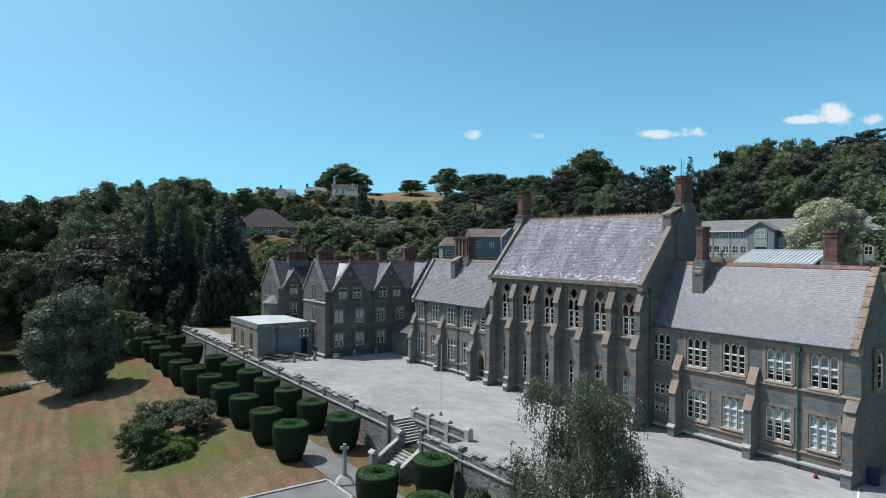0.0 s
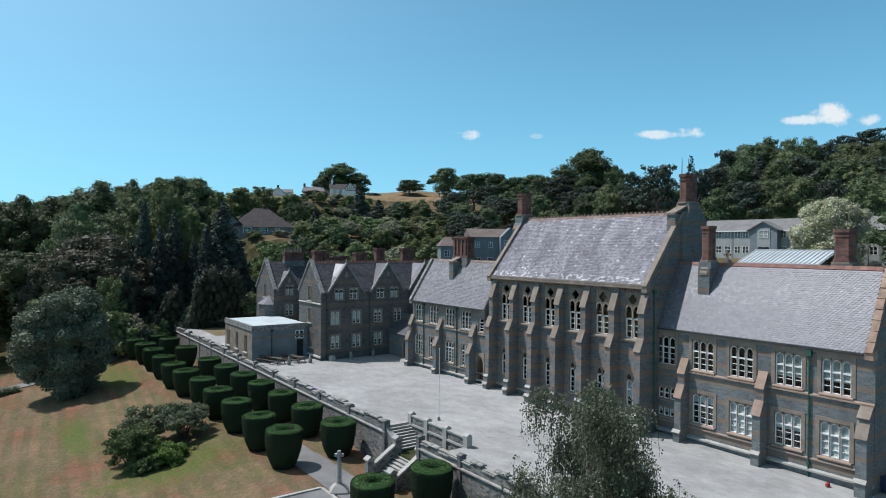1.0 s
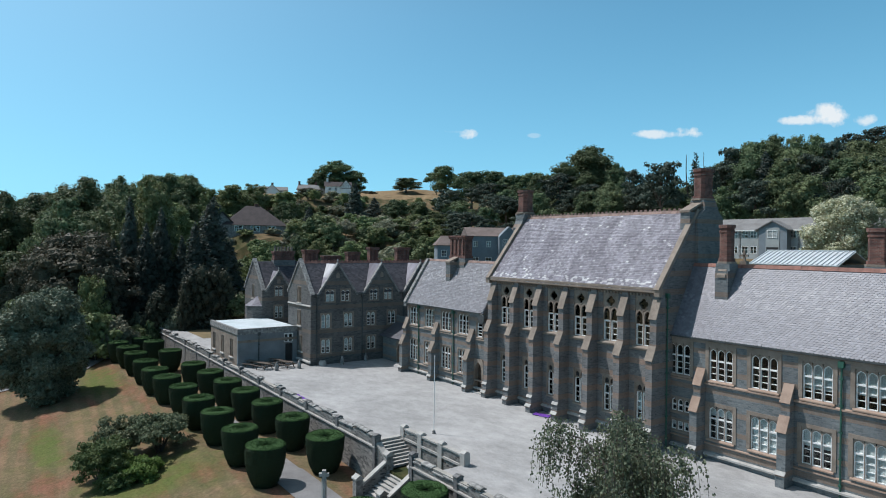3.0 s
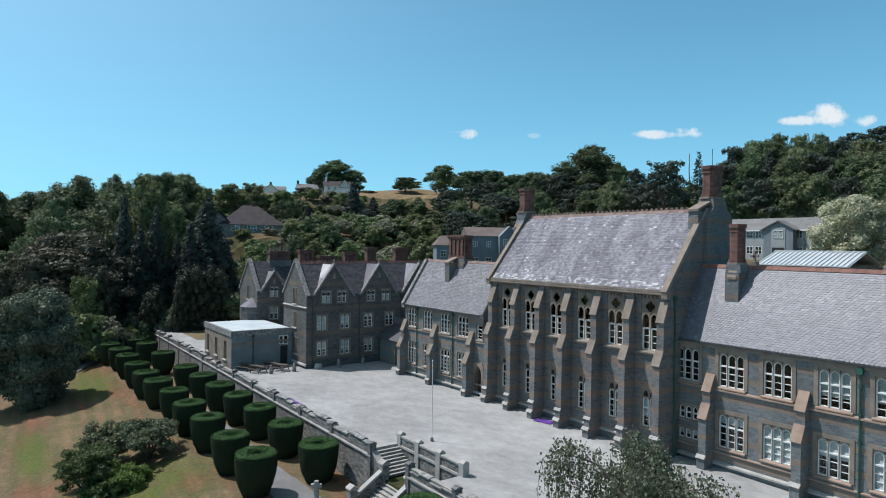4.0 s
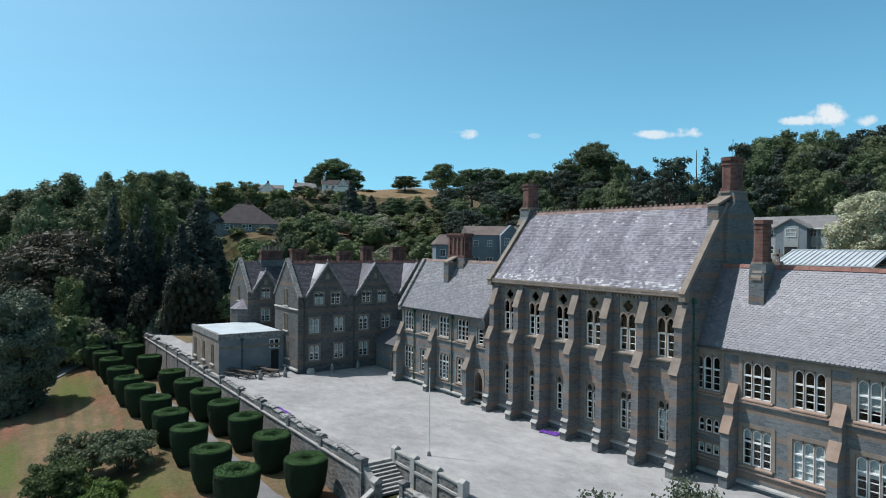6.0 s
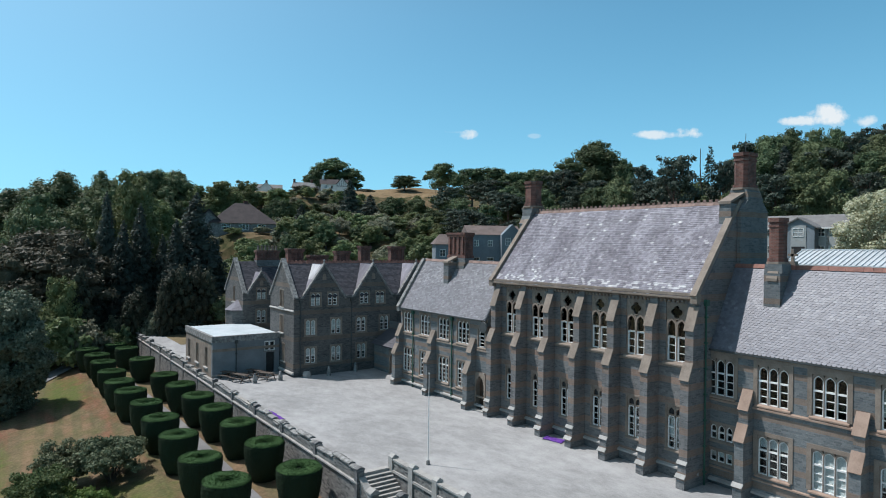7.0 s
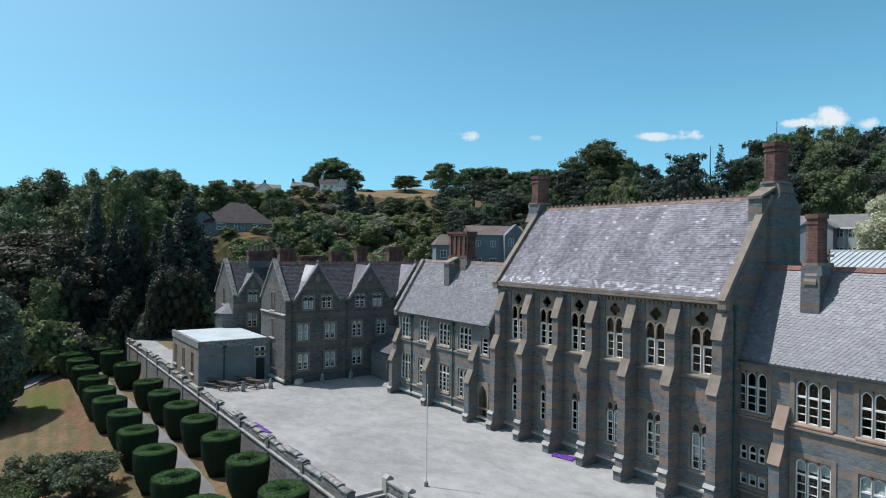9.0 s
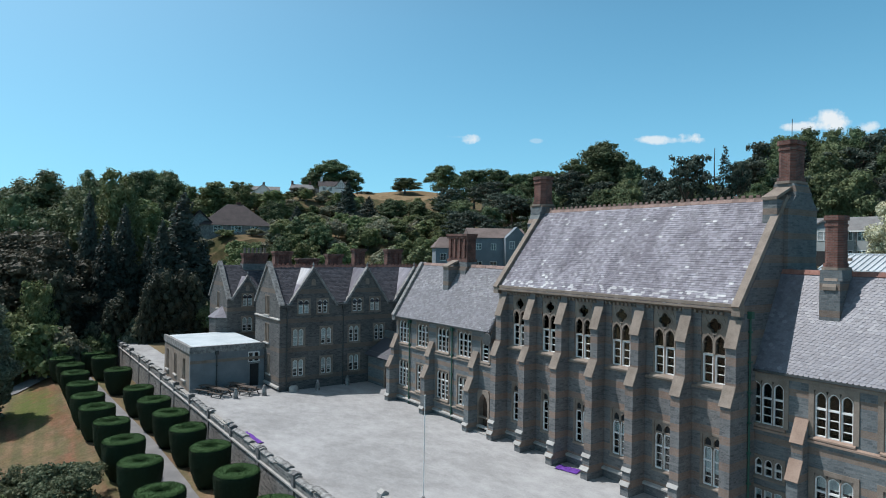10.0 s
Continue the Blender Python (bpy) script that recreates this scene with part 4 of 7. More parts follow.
# doorway of the west range
dr = Shape()
dr.ring_plate(cell(-0.75, 0.75, 0, 3.5), arch(-0.55, 0.55, 0.0, 2.2, 3.2), -0.1, 0.45)
door = part("door", dr, M_DRESS, west_range, "pointed stone doorway with a dark oak door", at=pose(-53.3, LW["v"], -0.2))
part("leaf", Shape().prism(arch(-0.6, 0.6, 0.05, 2.2, 3.25), 0.38, 0.44, "y"), M_DOOR, door)
for k in range(3):
    part("step", Shape().box(-0.9 - 0.2 * k, 0.9 + 0.2 * k, -0.5 - 0.33 * k, 0.0 if k == 0 else -0.17 - 0.33 * k, -0.15, 0.30 - 0.15 * k), M_PALESTONE, door)
clock = thing("wall_clock", "round pale blue wall clock on an iron bracket", "clock", pose(LW["v"] - 0.4, 52.55, 7.36))
part("face", Shape().lathe([(0.42, -0.03), (0.45, 0), (0.42, 0.03)], 20).mesh("face", plain("clock_face", (0.45, 0.58, 0.62), (0.6, 0.7, 0.73), 4, 20, 0.4, 0)), None, clock, at=pose(0, 0, 0, 0, 90, 0))
part("case", Shape().lathe([(0.47, -0.1), (0.50, -0.05), (0.50, -0.01), (0.46, -0.01)], 20), M_LEAD, clock, at=pose(0.06, 0, 0, 0, 90, 0))
part("bracket", Shape().tube((0.1, 0, 0), (0.88, 0, 0), 0.04), M_LEAD, clock)

# ---------------------------------------------------------------- roofs: copings, ridges, slates, chimneys


def roof_slates(root, u0, u1, ve, ze, vr, zr, mat, course, width, singles, near_u, seed, hexed=False):
    """Courses of slates laid on one slope; those beyond near_u are single parts, the rest one field."""
    rnd = random.Random(seed)
    run = math.hypot(vr - ve, zr - ze)
    dv, dz = (vr - ve) / run, (zr - ze) / run
    nv, nz = -dz, dv
    rows, cols = int(run / course), int((u1 - u0) / width)
    width = (u1 - u0) / cols
    field = Shape()
    shapes = []
    for _ in range(5):
        s = Shape()
        w2, t = width / 2 - 0.004, 0.014 + rnd.random() * 0.008
        c = 0.06 if hexed else 0.012
        pts = [(-w2 + c, 0), (w2 - c, 0), (w2, c), (w2, course * 1.35), (-w2, course * 1.35), (-w2, c)]
        s.prism([(p[0], p[1]) for p in pts], 0.0, t, "z")
        s.v = [(x, y, z + 0.02 * max(0, 1 - y / (course * 1.35))) for x, y, z in s.v]
        shapes.append(s.mesh("slate", mat))
    made = 0
    base = Matrix(((1, 0, 0, 0), (0, dv, nv, 0), (0, dz, nz, 0), (0, 0, 0, 1)))
    for j in range(rows):
        for i in range(cols + 1):
            uc = u0 + (i + (0.5 if j % 2 else 0.0)) * width
            if uc < u0 + width * 0.3 or uc > u1 - width * 0.3:
                continue
            d = j * course
            p = (uc, ve + dv * d + nv * 0.015, ze + dz * d + nz * 0.015)
            m = Matrix.Translation(p) @ base @ Matrix.Rotation(rnd.gauss(0, 0.012), 4, "Z") @ Matrix.Rotation(rnd.gauss(0, 0.012), 4, "X")
            if uc > near_u and made < singles:
                part("slate", shapes[rnd.randrange(5)], None, root, at=m)
                made += 1
            else:
                me = shapes[rnd.randrange(5)]
                n = len(field.v)
                field.v += [tuple(m @ q.co) for q in me.vertices]
                field.f += [tuple(n + k for k in f.vertices) for f in me.polygons]
    tagged(part("slate_field", field.mesh("slate_field", mat, tidy=False), None, root), kind="stuff")


def ridge_run(root, u0, u1, v, z, mat, crest, seed):
    s = Shape().prism([(v - 0.15, z - 0.15), (v, z + 0.1), (v + 0.15, z - 0.15), (v + 0.11, z - 0.17), (v, z + 0.04), (v - 0.11, z - 0.17)], -0.225, 0.225, "x")
    if crest:
        s.prism([(v - 0.03, z + 0.08), (v + 0.03, z + 0.08), (v + 0.03, z + 0.26), (v - 0.03, z + 0.26)], -0.12, 0.12, "x")
    me = s.mesh("ridge_tile", mat)
    n = int((u1 - u0) / 0.46)
    rnd = random.Random(seed)
    for i in range(n):
        part("ridge_tile", me, None, root, at=pose(u0 + 0.23 + 0.46 * i, 0, rnd.uniform(-0.012, 0.012)))


def chimney(root, u, v, z0, w, d, z_shoulder, z_top, wide, flues=1, pots=0, name="chimney", low_front=None, base_d=0.0):
    """A stack of brick on a shouldered stone base with moulded caps."""
    b = Shape()
    bd = base_d or d + 0.5
    b.box(u - wide / 2, u + wide / 2, v - bd / 2, v + bd / 2, z0, z_shoulder - (1.5 if base_d else 0.55))
    if base_d:
        b.prism([(v - bd / 2 - 0.06, z_shoulder - 1.5), (v + bd / 2 + 0.06, z_shoulder - 1.5), (v + d / 2 + 0.2, z_shoulder - 0.75), (v + d / 2 + 0.2, z_shoulder - 0.5), (v - d / 2 - 0.2, z_shoulder - 0.5), (v - d / 2 - 0.2, z_shoulder - 0.75)], u - wide / 2 - 0.04, u + wide / 2 + 0.04, "x")
    b.prism([(u - wide / 2 - 0.06, z_shoulder - 0.55), (u + wide / 2 + 0.06, z_shoulder - 0.55), (u + w / 2 + 0.08, z_shoulder), (u - w / 2 - 0.08, z_shoulder)], v - d / 2 - 0.12, v + d / 2 + 0.12, "y")
    base = part(name, b, M_WALL, root, "brick chimney stack on a shouldered stone base")
    if low_front:
        fv, fz = low_front
        f = Shape().box(u - wide * 0.3, u + wide * 0.3, fv, v, fz, z_shoulder - 1.0)
        part("base_front", f, M_WALL, base)
        c = Shape().prism([(fv - 0.1, z_shoulder - 1.02), (v - d / 2, z_shoulder - 0.3), (v - d / 2, z_shoulder - 0.15), (fv - 0.1, z_shoulder - 0.85)], u - wide * 0.33, u + wide * 0.33, "x")
        part("weathering", c, M_DRESS, base)
    def piece(nm, shape):
        part(nm, shape, M_BRICK, base)

    if flues == 1:
        q = min(w, d) * 0.22
        oct_ = [(-w / 2 + q, -d / 2), (w / 2 - q, -d / 2), (w / 2, -d / 2 + q), (w / 2, d / 2 - q), (w / 2 - q, d / 2), (-w / 2 + q, d / 2), (-w / 2, d / 2 - q), (-w / 2, -d / 2 + q)]
        for nm, k, a, b2 in (("stack_base", 1.30, z_shoulder, z_shoulder + 0.14), ("stack_plinth", 1.15, z_shoulder + 0.14, z_shoulder + 0.36), ("shaft", 1.0, z_shoulder + 0.36, z_top - 0.25), ("necking", 1.09, z_top - 0.56, z_top - 0.42), ("cap", 1.16, z_top - 0.25, z_top)):
            part(nm, Shape().prism([(u + x * k, v + y * k) for x, y in oct_], a, b2, "z"), M_DRESS if nm == "stack_base" else M_BRICK, base)
    else:
        fw = w / flues
        for k in range(flues):
            uc = u - w / 2 + fw * (k + 0.5)
            piece("flue", Shape().box(uc - fw * 0.485, uc + fw * 0.485, v - d / 2, v + d / 2, z_shoulder + 0.25, z_top - 0.4))
            piece("flue_rib", Shape().prism([(uc, z_shoulder + 0.4), (uc + fw * 0.16, z_shoulder + 0.5), (uc + fw * 0.16, z_top - 0.5), (uc, z_top - 0.4), (uc - fw * 0.16, z_top - 0.5), (uc - fw * 0.16, z_shoulder + 0.5)], v - d / 2 - 0.12, v - d / 2 + 0.02, "y"))
        piece("stack_base", Shape().box(u - w / 2 - 0.08, u + w / 2 + 0.08, v - d / 2 - 0.1, v + d / 2 + 0.1, z_shoulder, z_shoulder + 0.25))
        piece("necking", Shape().box(u - w / 2 - 0.06, u + w / 2 + 0.06, v - d / 2 - 0.14, v + d / 2 + 0.08, z_top - 0.4, z_top - 0.2))
        piece("cap", Shape().box(u - w / 2 - 0.12, u + w / 2 + 0.12, v - d / 2 - 0.2, v + d / 2 + 0.12, z_top - 0.2, z_top))
    for k in range(pots):
        uc = u - w / 2 + w * (k + 0.5) / pots
        part("chimney_pot", Shape().lathe([(0.16, z_top - 0.02), (0.14, z_top + 0.5), (0.18, z_top + 0.55), (0.17, z_top + 0.65)], 10, uc, v), M_DRESS, base)
    return base


for R, root, mat_r, crest in ((RW, east_range, M_REDTILE, False), (HALL, hall, M_BROWNTILE, True), (LW, west_range, M_BROWNTILE, False)):
    ridge_run(root, R["u0"] + 0.3, R["u1"] - 0.4, R["r"], R["zr"] + 0.05, mat_r, crest, 3)


def eave_of(R):
    over = R.get("over", 0.35)
    return R["v"] - over, R["ze"] - over * (R["zr"] - R["ze"]) / (R["r"] - R["v"]) * 0.55


def verge_stones(root, u, w, ve, ze, vr, zr, mat, seed):
    """A gable coping of single worn stones, each a little out of line with the next."""
    rnd = random.Random(seed)
    run = math.hypot(vr - ve, zr - ze)
    n = max(4, int(run / 0.72))
    a = math.atan2(zr - ze, vr - ve)
    for k in range(n):
        long = run / n
        st = Shape().prism([(0.012, 0.0), (long - 0.012, 0.0), (long - 0.012, 0.20 + rnd.uniform(-0.01, 0.02)), (0.012, 0.24 + rnd.uniform(-0.02, 0.02))], -w / 2, w / 2, "x")
        mid = (ve + (vr - ve) * k / n, ze + (zr - ze) * k / n)
        part("coping_stone", st, mat, root, at=pose(u + w / 2 + rnd.uniform(-0.03, 0.03), mid[0], mid[1]) @ Matrix.Rotation(a, 4, "X"))


ve, ze = eave_of(RW)
verge_stones(east_range, RW["u1"] - 0.45, 0.45, ve - 0.05, ze - 0.02, RW["r"], RW["zr"] + 0.05, M_VERGE, 8)
part("kneeler", Shape().prism([(ve - 0.2, ze - 0.35), (ve + 0.4, ze - 0.35), (ve + 0.4, ze + 0.3), (ve - 0.2, ze + 0.12)], RW["u1"] - 0.47, RW["u1"] + 0.02, "x"), M_VERGE, east_range)
for R, root, us, cm in ((RW, east_range, (), M_VERGE), (HALL, hall, (HALL["u0"] - 0.02, HALL["u1"] - 0.42), M_DRESS), (LW, west_range, (LW["u0"] - 0.02,), M_GREYSTONE)):
    ve, ze = eave_of(R)
    for u in us:
        part("coping", coping_shape(u, 0.45, ve - 0.05, ze - 0.02, R["r"], R["zr"] + 0.05, 0.26), cm, root)
        part("coping", coping_shape(u, 0.45, 2 * R["r"] - ve + 0.05, ze - 0.02, R["r"], R["zr"] + 0.05, 0.26), cm, root)
    gutter(root, R["u0"] + 0.4, R["u1"] - 0.4, ve, ze - 0.02)

for R, root, mat_s, course, width, near, hexed in ((RW, east_range, M_SLATE_NEW, 0.155, 0.25, -20.5, True), (HALL, hall, M_SLATE, 0.17, 0.26, -35.6, False), (LW, west_range, M_SLATE_PLAIN, 0.165, 0.25, 0, False)):
    ve, ze = eave_of(R)
    roof_slates(root, R["u0"] + (0.05 if R is RW else 0.42), R["u1"] - (0.05 if R is LW else 0.44), ve - 0.02, ze, R["r"], R["zr"], mat_s, course, width, 290, near, int(-R["u0"]), hexed)

# the hall's end stacks, the ranges' stacks
chimney(hall, -33.1, 51.0, 8.5, 0.95, 1.45, 18.35, 20.85, 1.35, base_d=3.4, low_front=(48.6, 14.0))
part("rod", Shape().tube((-33.1, 51.0, 20.7), (-33.1, 51.0, 22.2), 0.02), M_LEAD, hall)
chimney(hall, -52.5, 50.0, 9.0, 1.3, 1.3, 17.95, 20.35, 1.0, base_d=2.4)
chimney(east_range, -29.6, 48.5, 10.0, 0.86, 0.86, 13.5, 16.3, 0.98, low_front=(47.85, 11.7))
chimney(east_range, -20.4, 49.9, 11.5, 1.15, 0.85, 13.55, 15.95, 1.2)
chimney(west_range, -60.4, 47.7, 11.0, 2.8, 0.95, 13.2, 15.7, 3.0, flues=4, low_front=None)
part("base_front", Shape().box(-60.95, -60.15, 46.05, 47.7, 9.8, 12.75), M_WALL, west_range)
part("weathering", Shape().prism([(45.95, 12.7), (47.6, 13.4), (47.6, 13.55), (45.95, 12.85)], -61.0, -60.1, "x"), M_DRESS, west_range)
# stone cross on the rear gable behind the east range
part("rear_gable", Shape().prism([(-34.5, 3.0), (-28.5, 3.0), (-28.5, 9.0), (-31.5, 13.2), (-34.5, 9.0)], 49.5, 54.6, "y"), M_WALL, east_range)
fin = Shape().prism([(-31.95, 12.9), (-31.05, 12.9), (-31.3, 13.6), (-31.7, 13.6)], 54.1, 54.6, "y")
fin.box(-31.58, -31.42, 54.27, 54.43, 13.6, 14.45)
fin.box(-31.82, -31.18, 54.27, 54.43, 13.95, 14.11)
part("finial", fin, M_DRESS, east_range)


# ---------------------------------------------------------------- north house, across the end of the terrace
W_PAIR = bake(lights_window(1.3, 1.75, 2, 0.22, 1, 0.85, 0.12, 0.10, 0.10, 0), M_DRESS, M_DRESS)
W_PAIR_TOP = bake(lights_window(1.25, 1.45, 2, 0.22, 1, 0.72, 0.12, 0.10, 0.08, 0), M_DRESS, M_DRESS)


def mullioned(w, h, n):
    """Plain mullioned window of brown stone with dark leaded panes."""
    st, panes = Shape(), []
    step = w / n
    for i in range(n):
        a, b = -w / 2 + i * step, -w / 2 + (i + 1) * step
        st.ring_plate(cell(a, b, 0, h), arch(a + 0.06, b - 0.06, 0.05, h - 0.2, h - 0.07), -0.02, 0.22)
        panes.append(Shape().prism([(a + 0.04, 0.03), (b - 0.04, 0.03), (b - 0.04, h - 0.05), (a + 0.04, h - 0.05)], 0.15, 0.16, "y").mesh("pane", M_GLASS))
    si = Shape().prism([(-0.16, -0.16), (0.2, -0.16), (0.2, 0.02), (-0.16, -0.04)], -w / 2 - 0.15, w / 2 + 0.15, "x")
    return st.mesh("window", M_DRESS), None, si.mesh("sill", M_PALESTONE), panes


W_MULL = mullioned(1.25, 2.0, 3)
W_MULL_S = mullioned(0.9, 2.0, 2)


def gable_front(root, at, uc, half, v, th, ze, zr, zc, openings, mat, name="gable"):
    """A pointed gable standing on a wall at height ze, pierced below height zc."""
    hc = half * (zr - zc) / (zr - ze)
    s = wall_shape(uc - hc, uc + hc, ze, zc, v, th, openings)
    for sg in (-1, 1):
        s.prism([(uc + sg * hc, ze), (uc + sg * half, ze), (uc + sg * hc, zc)], v, v + th, "y")
    s.prism([(uc - hc, zc), (uc + hc, zc), (uc, zr)], v, v + th, "y")
    return part(name, s, mat, root, at=at)


def gablet(root, uc, half, v, ze, zr, v_ridge, main_ze, main_zr, openings, mat, roof_mat):
    """A gable on the front slope with its own small roof and coping."""
    g = gable_front(root, None, uc, half, v, 0.4, ze, zr, ze + 0.95, openings, mat)
    back = v + (v_ridge - v) * (zr - main_ze) / (main_zr - main_ze)
    rf = Shape()
    for sg in (-1, 1):
        a, b, c = Vector((uc, v + 0.05, zr + 0.02)), Vector((uc, back, zr + 0.02)), Vector((uc + sg * (half + 0.1), v + 0.05, ze - 0.12))
        up = Vector((0, 0, 0.14))
        rf.v += [tuple(q) for q in (a, b, c, a + up, b + up, c + up)]
        n = len(rf.v) - 6
        rf.f += [(n, n + 1, n + 2), (n + 3, n + 5, n + 4), (n, n + 3, n + 4, n + 1), (n + 1, n + 4, n + 5, n + 2), (n + 2, n + 5, n + 3, n)]
    part("gablet_roof", rf, roof_mat, root)
    for sg in (-1, 1):
        c = Shape()
        e, a = Vector((uc + sg * (half + 0.12), ze - 0.15)), Vector((uc, zr + 0.08))
        d = Vector((-(a.y - e.y), a.x - e.x)).normalized() * (0.22 * -sg)
        if d.y < 0:
            d = -d
        c.prism([tuple(e), tuple(a), tuple(a + Vector((0, 0.28))), tuple(e + d)], v - 0.1, v + 0.35, "y")
        part("coping", c, M_GREYSTONE, g)
        part("kneeler", Shape().box(min(e.x, e.x + sg * 0.3), max(e.x, e.x + sg * 0.3), v - 0.12, v + 0.35, ze - 0.3, ze + 0.05), M_GREYSTONE, g)
    part("slit", Shape().prism(arch(uc - 0.22, uc + 0.22, zr - 1.55, zr - 1.15, zr - 0.85), v - 0.03, v + 0.01, "y"), M_DRESS, g)
    part("finial", Shape().lathe([(0.12, zr + 0.2), (0.07, zr + 0.45), (0.12, zr + 0.55), (0.02, zr + 0.8)], 8, uc, v + 0.1), M_GREYSTONE, g)
    return g


NH = dict(u0=36.3, u1=58.0, v=74.9, r=78.4, z0=-0.2, ze=8.6, zr=12.25)
nh_lo = [38.28, 41.33, 44.52]
nh_mid = [38.25, 41.3, 44.49, 47.54]
nh_top = [38.8, 40.86, 44.85, 46.96, 51.05, 53.0]
nh_open = [rect(u, 1.3, 1.35, 3.1) for u in nh_lo] + [rect(u, 1.3, 4.4, 6.15) for u in nh_mid] + [rect(u, 1.25, 7.6, 8.6) for u in nh_top]
north_house = thing("boarding_house", "three-storey gabled boarding house of dark stone closing the terrace", "building")
# main slopes take the shade-darkened slate, the sunlit gablets the paler one
main_block("", "", NH["u0"], NH["u1"], NH["v"], NH["r"], NH["z0"], NH["ze"], NH["zr"], nh_open, M_FAR_WALL, M_SLATE_DARKENED, over=0.0, root=north_house, ends=(False, True))
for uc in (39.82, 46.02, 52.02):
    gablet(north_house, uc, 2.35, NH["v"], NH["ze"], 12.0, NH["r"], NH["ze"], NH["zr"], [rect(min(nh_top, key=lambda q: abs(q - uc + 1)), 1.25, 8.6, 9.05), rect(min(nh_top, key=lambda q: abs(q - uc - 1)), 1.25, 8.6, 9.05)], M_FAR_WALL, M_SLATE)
for i, u in enumerate(nh_lo):
    put_window(W_PAIR, north_house, u, NH["v"], 1.35, (0.6, 0.7, 0.5)[i], 1.2, 1.75)
for i, u in enumerate(nh_mid):
    put_window(W_PAIR, north_house, u, NH["v"], 4.4, (0.97, 0.7, 0.3, 0.35)[i], 1.2, 1.75)
for i, u in enumerate(nh_top):
    put_window(W_PAIR_TOP, north_house, u, NH["v"], 7.6, (0.97, 0.3, 0.3, 0.95, 0.5, 0.3)[i], 1.15, 1.45)
# west end
WEST = TURNED
wu = -(NH["v"] + 3.5)
west_open = [rect(wu, 1.25, 7.35, 8.6), rect(wu, 1.25, 4.5, 6.5), rect(wu + 0.6, 0.9, 1.4, 3.4)]
part("wall", wall_shape(-(NH["v"] + 7.0), -NH["v"] - 0.003, NH["z0"], NH["ze"], NH["u0"] - 0.003, 0.5, west_open), M_FAR_WALL, north_house, at=WEST)
gable_front(north_house, WEST, wu, 3.5, NH["u0"] - 0.003, 0.5, NH["ze"], NH["zr"] + 0.25, 9.5, [rect(wu, 1.25, 8.6, 9.35)], M_FAR_WALL)
put_window(W_MULL, north_house, NH["u0"], -wu, 7.35, turn=-90)
put_window(W_MULL, north_house, NH["u0"], -wu, 4.5, turn=-90)
put_window(W_MULL_S, north_house, NH["u0"], -wu - 0.6, 1.4, turn=-90)
for z, hh, out in ((7.0, 0.2, 0.16), (0.25, 0.3, 0.2)):
    s = Shape().prism([(NH["u0"] + 0.01, z), (NH["u0"] - out, z + 0.03), (NH["u0"] - out, z + hh * 0.6), (NH["u0"] + 0.01, z + hh)], -(NH["v"] + 7.0), -NH["v"] + 0.1, "x")
    part("string_course", s, M_PALESTONE, north_house, at=WEST)
for sg in (-1, 1):
    c = Shape()
    e, a = Vector((wu + sg * 3.65, NH["ze"] - 0.2)), Vector((wu, NH["zr"] + 0.25))
    c.prism([tuple(e), tuple(a), tuple(a + Vector((0, 0.3))), tuple(e + Vector((sg * 0.16, 0.14)))], NH["u0"] - 0.12, NH["u0"] + 0.4, "y")
    part("coping", c, M_GREYSTONE, north_house, at=WEST)
ridge_run(north_house, NH["u0"] + 0.5, NH["u1"], NH["r"], NH["zr"] + 0.05, M_REDTILE, True, 9)
for u in (37.05, 43.2, 49.3):
    downpipe(north_house, u, NH["v"], 0.0, 8.0, M_LEAD)
    part("gutter", Shape().box(u - 0.75, u + 0.75, NH["v"] - 0.4, NH["v"] - 0.22, 8.35, 8.5), M_LEAD, north_house)
for u, w, zt, fl in ((38.6, 1.9, 13.85, 3), (41.5, 2.3, 13.1, 3), (44.7, 1.8, 13.6, 2), (47.8, 1.35, 14.25, 2), (52.5, 2.0, 14.25, 3)):
    chimney(north_house, u, 80.5, 9.0, w, 0.8, 11.9, zt, w + 0.1, flues=fl)

roof_slates(north_house, NH["u0"] + 0.4, NH["u1"] - 0.1, NH["v"], NH["ze"], NH["r"], NH["zr"], M_SLATE_DARKENED, 0.19, 0.30, 0, 0, 21)

# rear wing
BK = dict(u0=35.4, u1=60.0, v=89.0, r=92.6, z0=-0.2, ze=8.3, zr=12.0)
bk_open = [rect(37.75, 1.3, 7.3, 8.3), rect(37.75, 1.3, 4.3, 6.05)]
back_house = thing("boarding_house", "rear stone wing with steep gable and arched windows", "building")
main_block("", "", BK["u0"], BK["u1"], BK["v"], BK["r"], BK["z0"], BK["ze"], BK["zr"], bk_open, M_FAR_WALL, M_SLATE_DARKENED, over=0.0, root=back_house, ends=(False, True))
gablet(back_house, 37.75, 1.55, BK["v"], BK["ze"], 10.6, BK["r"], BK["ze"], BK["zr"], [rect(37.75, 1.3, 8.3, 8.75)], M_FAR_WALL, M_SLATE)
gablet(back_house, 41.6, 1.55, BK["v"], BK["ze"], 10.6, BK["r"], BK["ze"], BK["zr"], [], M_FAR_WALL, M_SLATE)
put_window(W_PAIR_TOP, back_house, 37.75, BK["v"], 7.3, 0.9, 1.2, 1.45)
put_window(W_PAIR, back_house, 37.75, BK["v"], 4.3, 0.6, 1.2, 1.75)
bu = -BK["r"]
part("wall", wall_shape(-(BK["v"] + 7.2), -BK["v"] - 0.003, BK["z0"], BK["ze"], BK["u0"] - 0.003, 0.5, [rect(bu, 0.9, 6.9, 8.3)]), M_FAR_WALL, back_house, at=WEST)
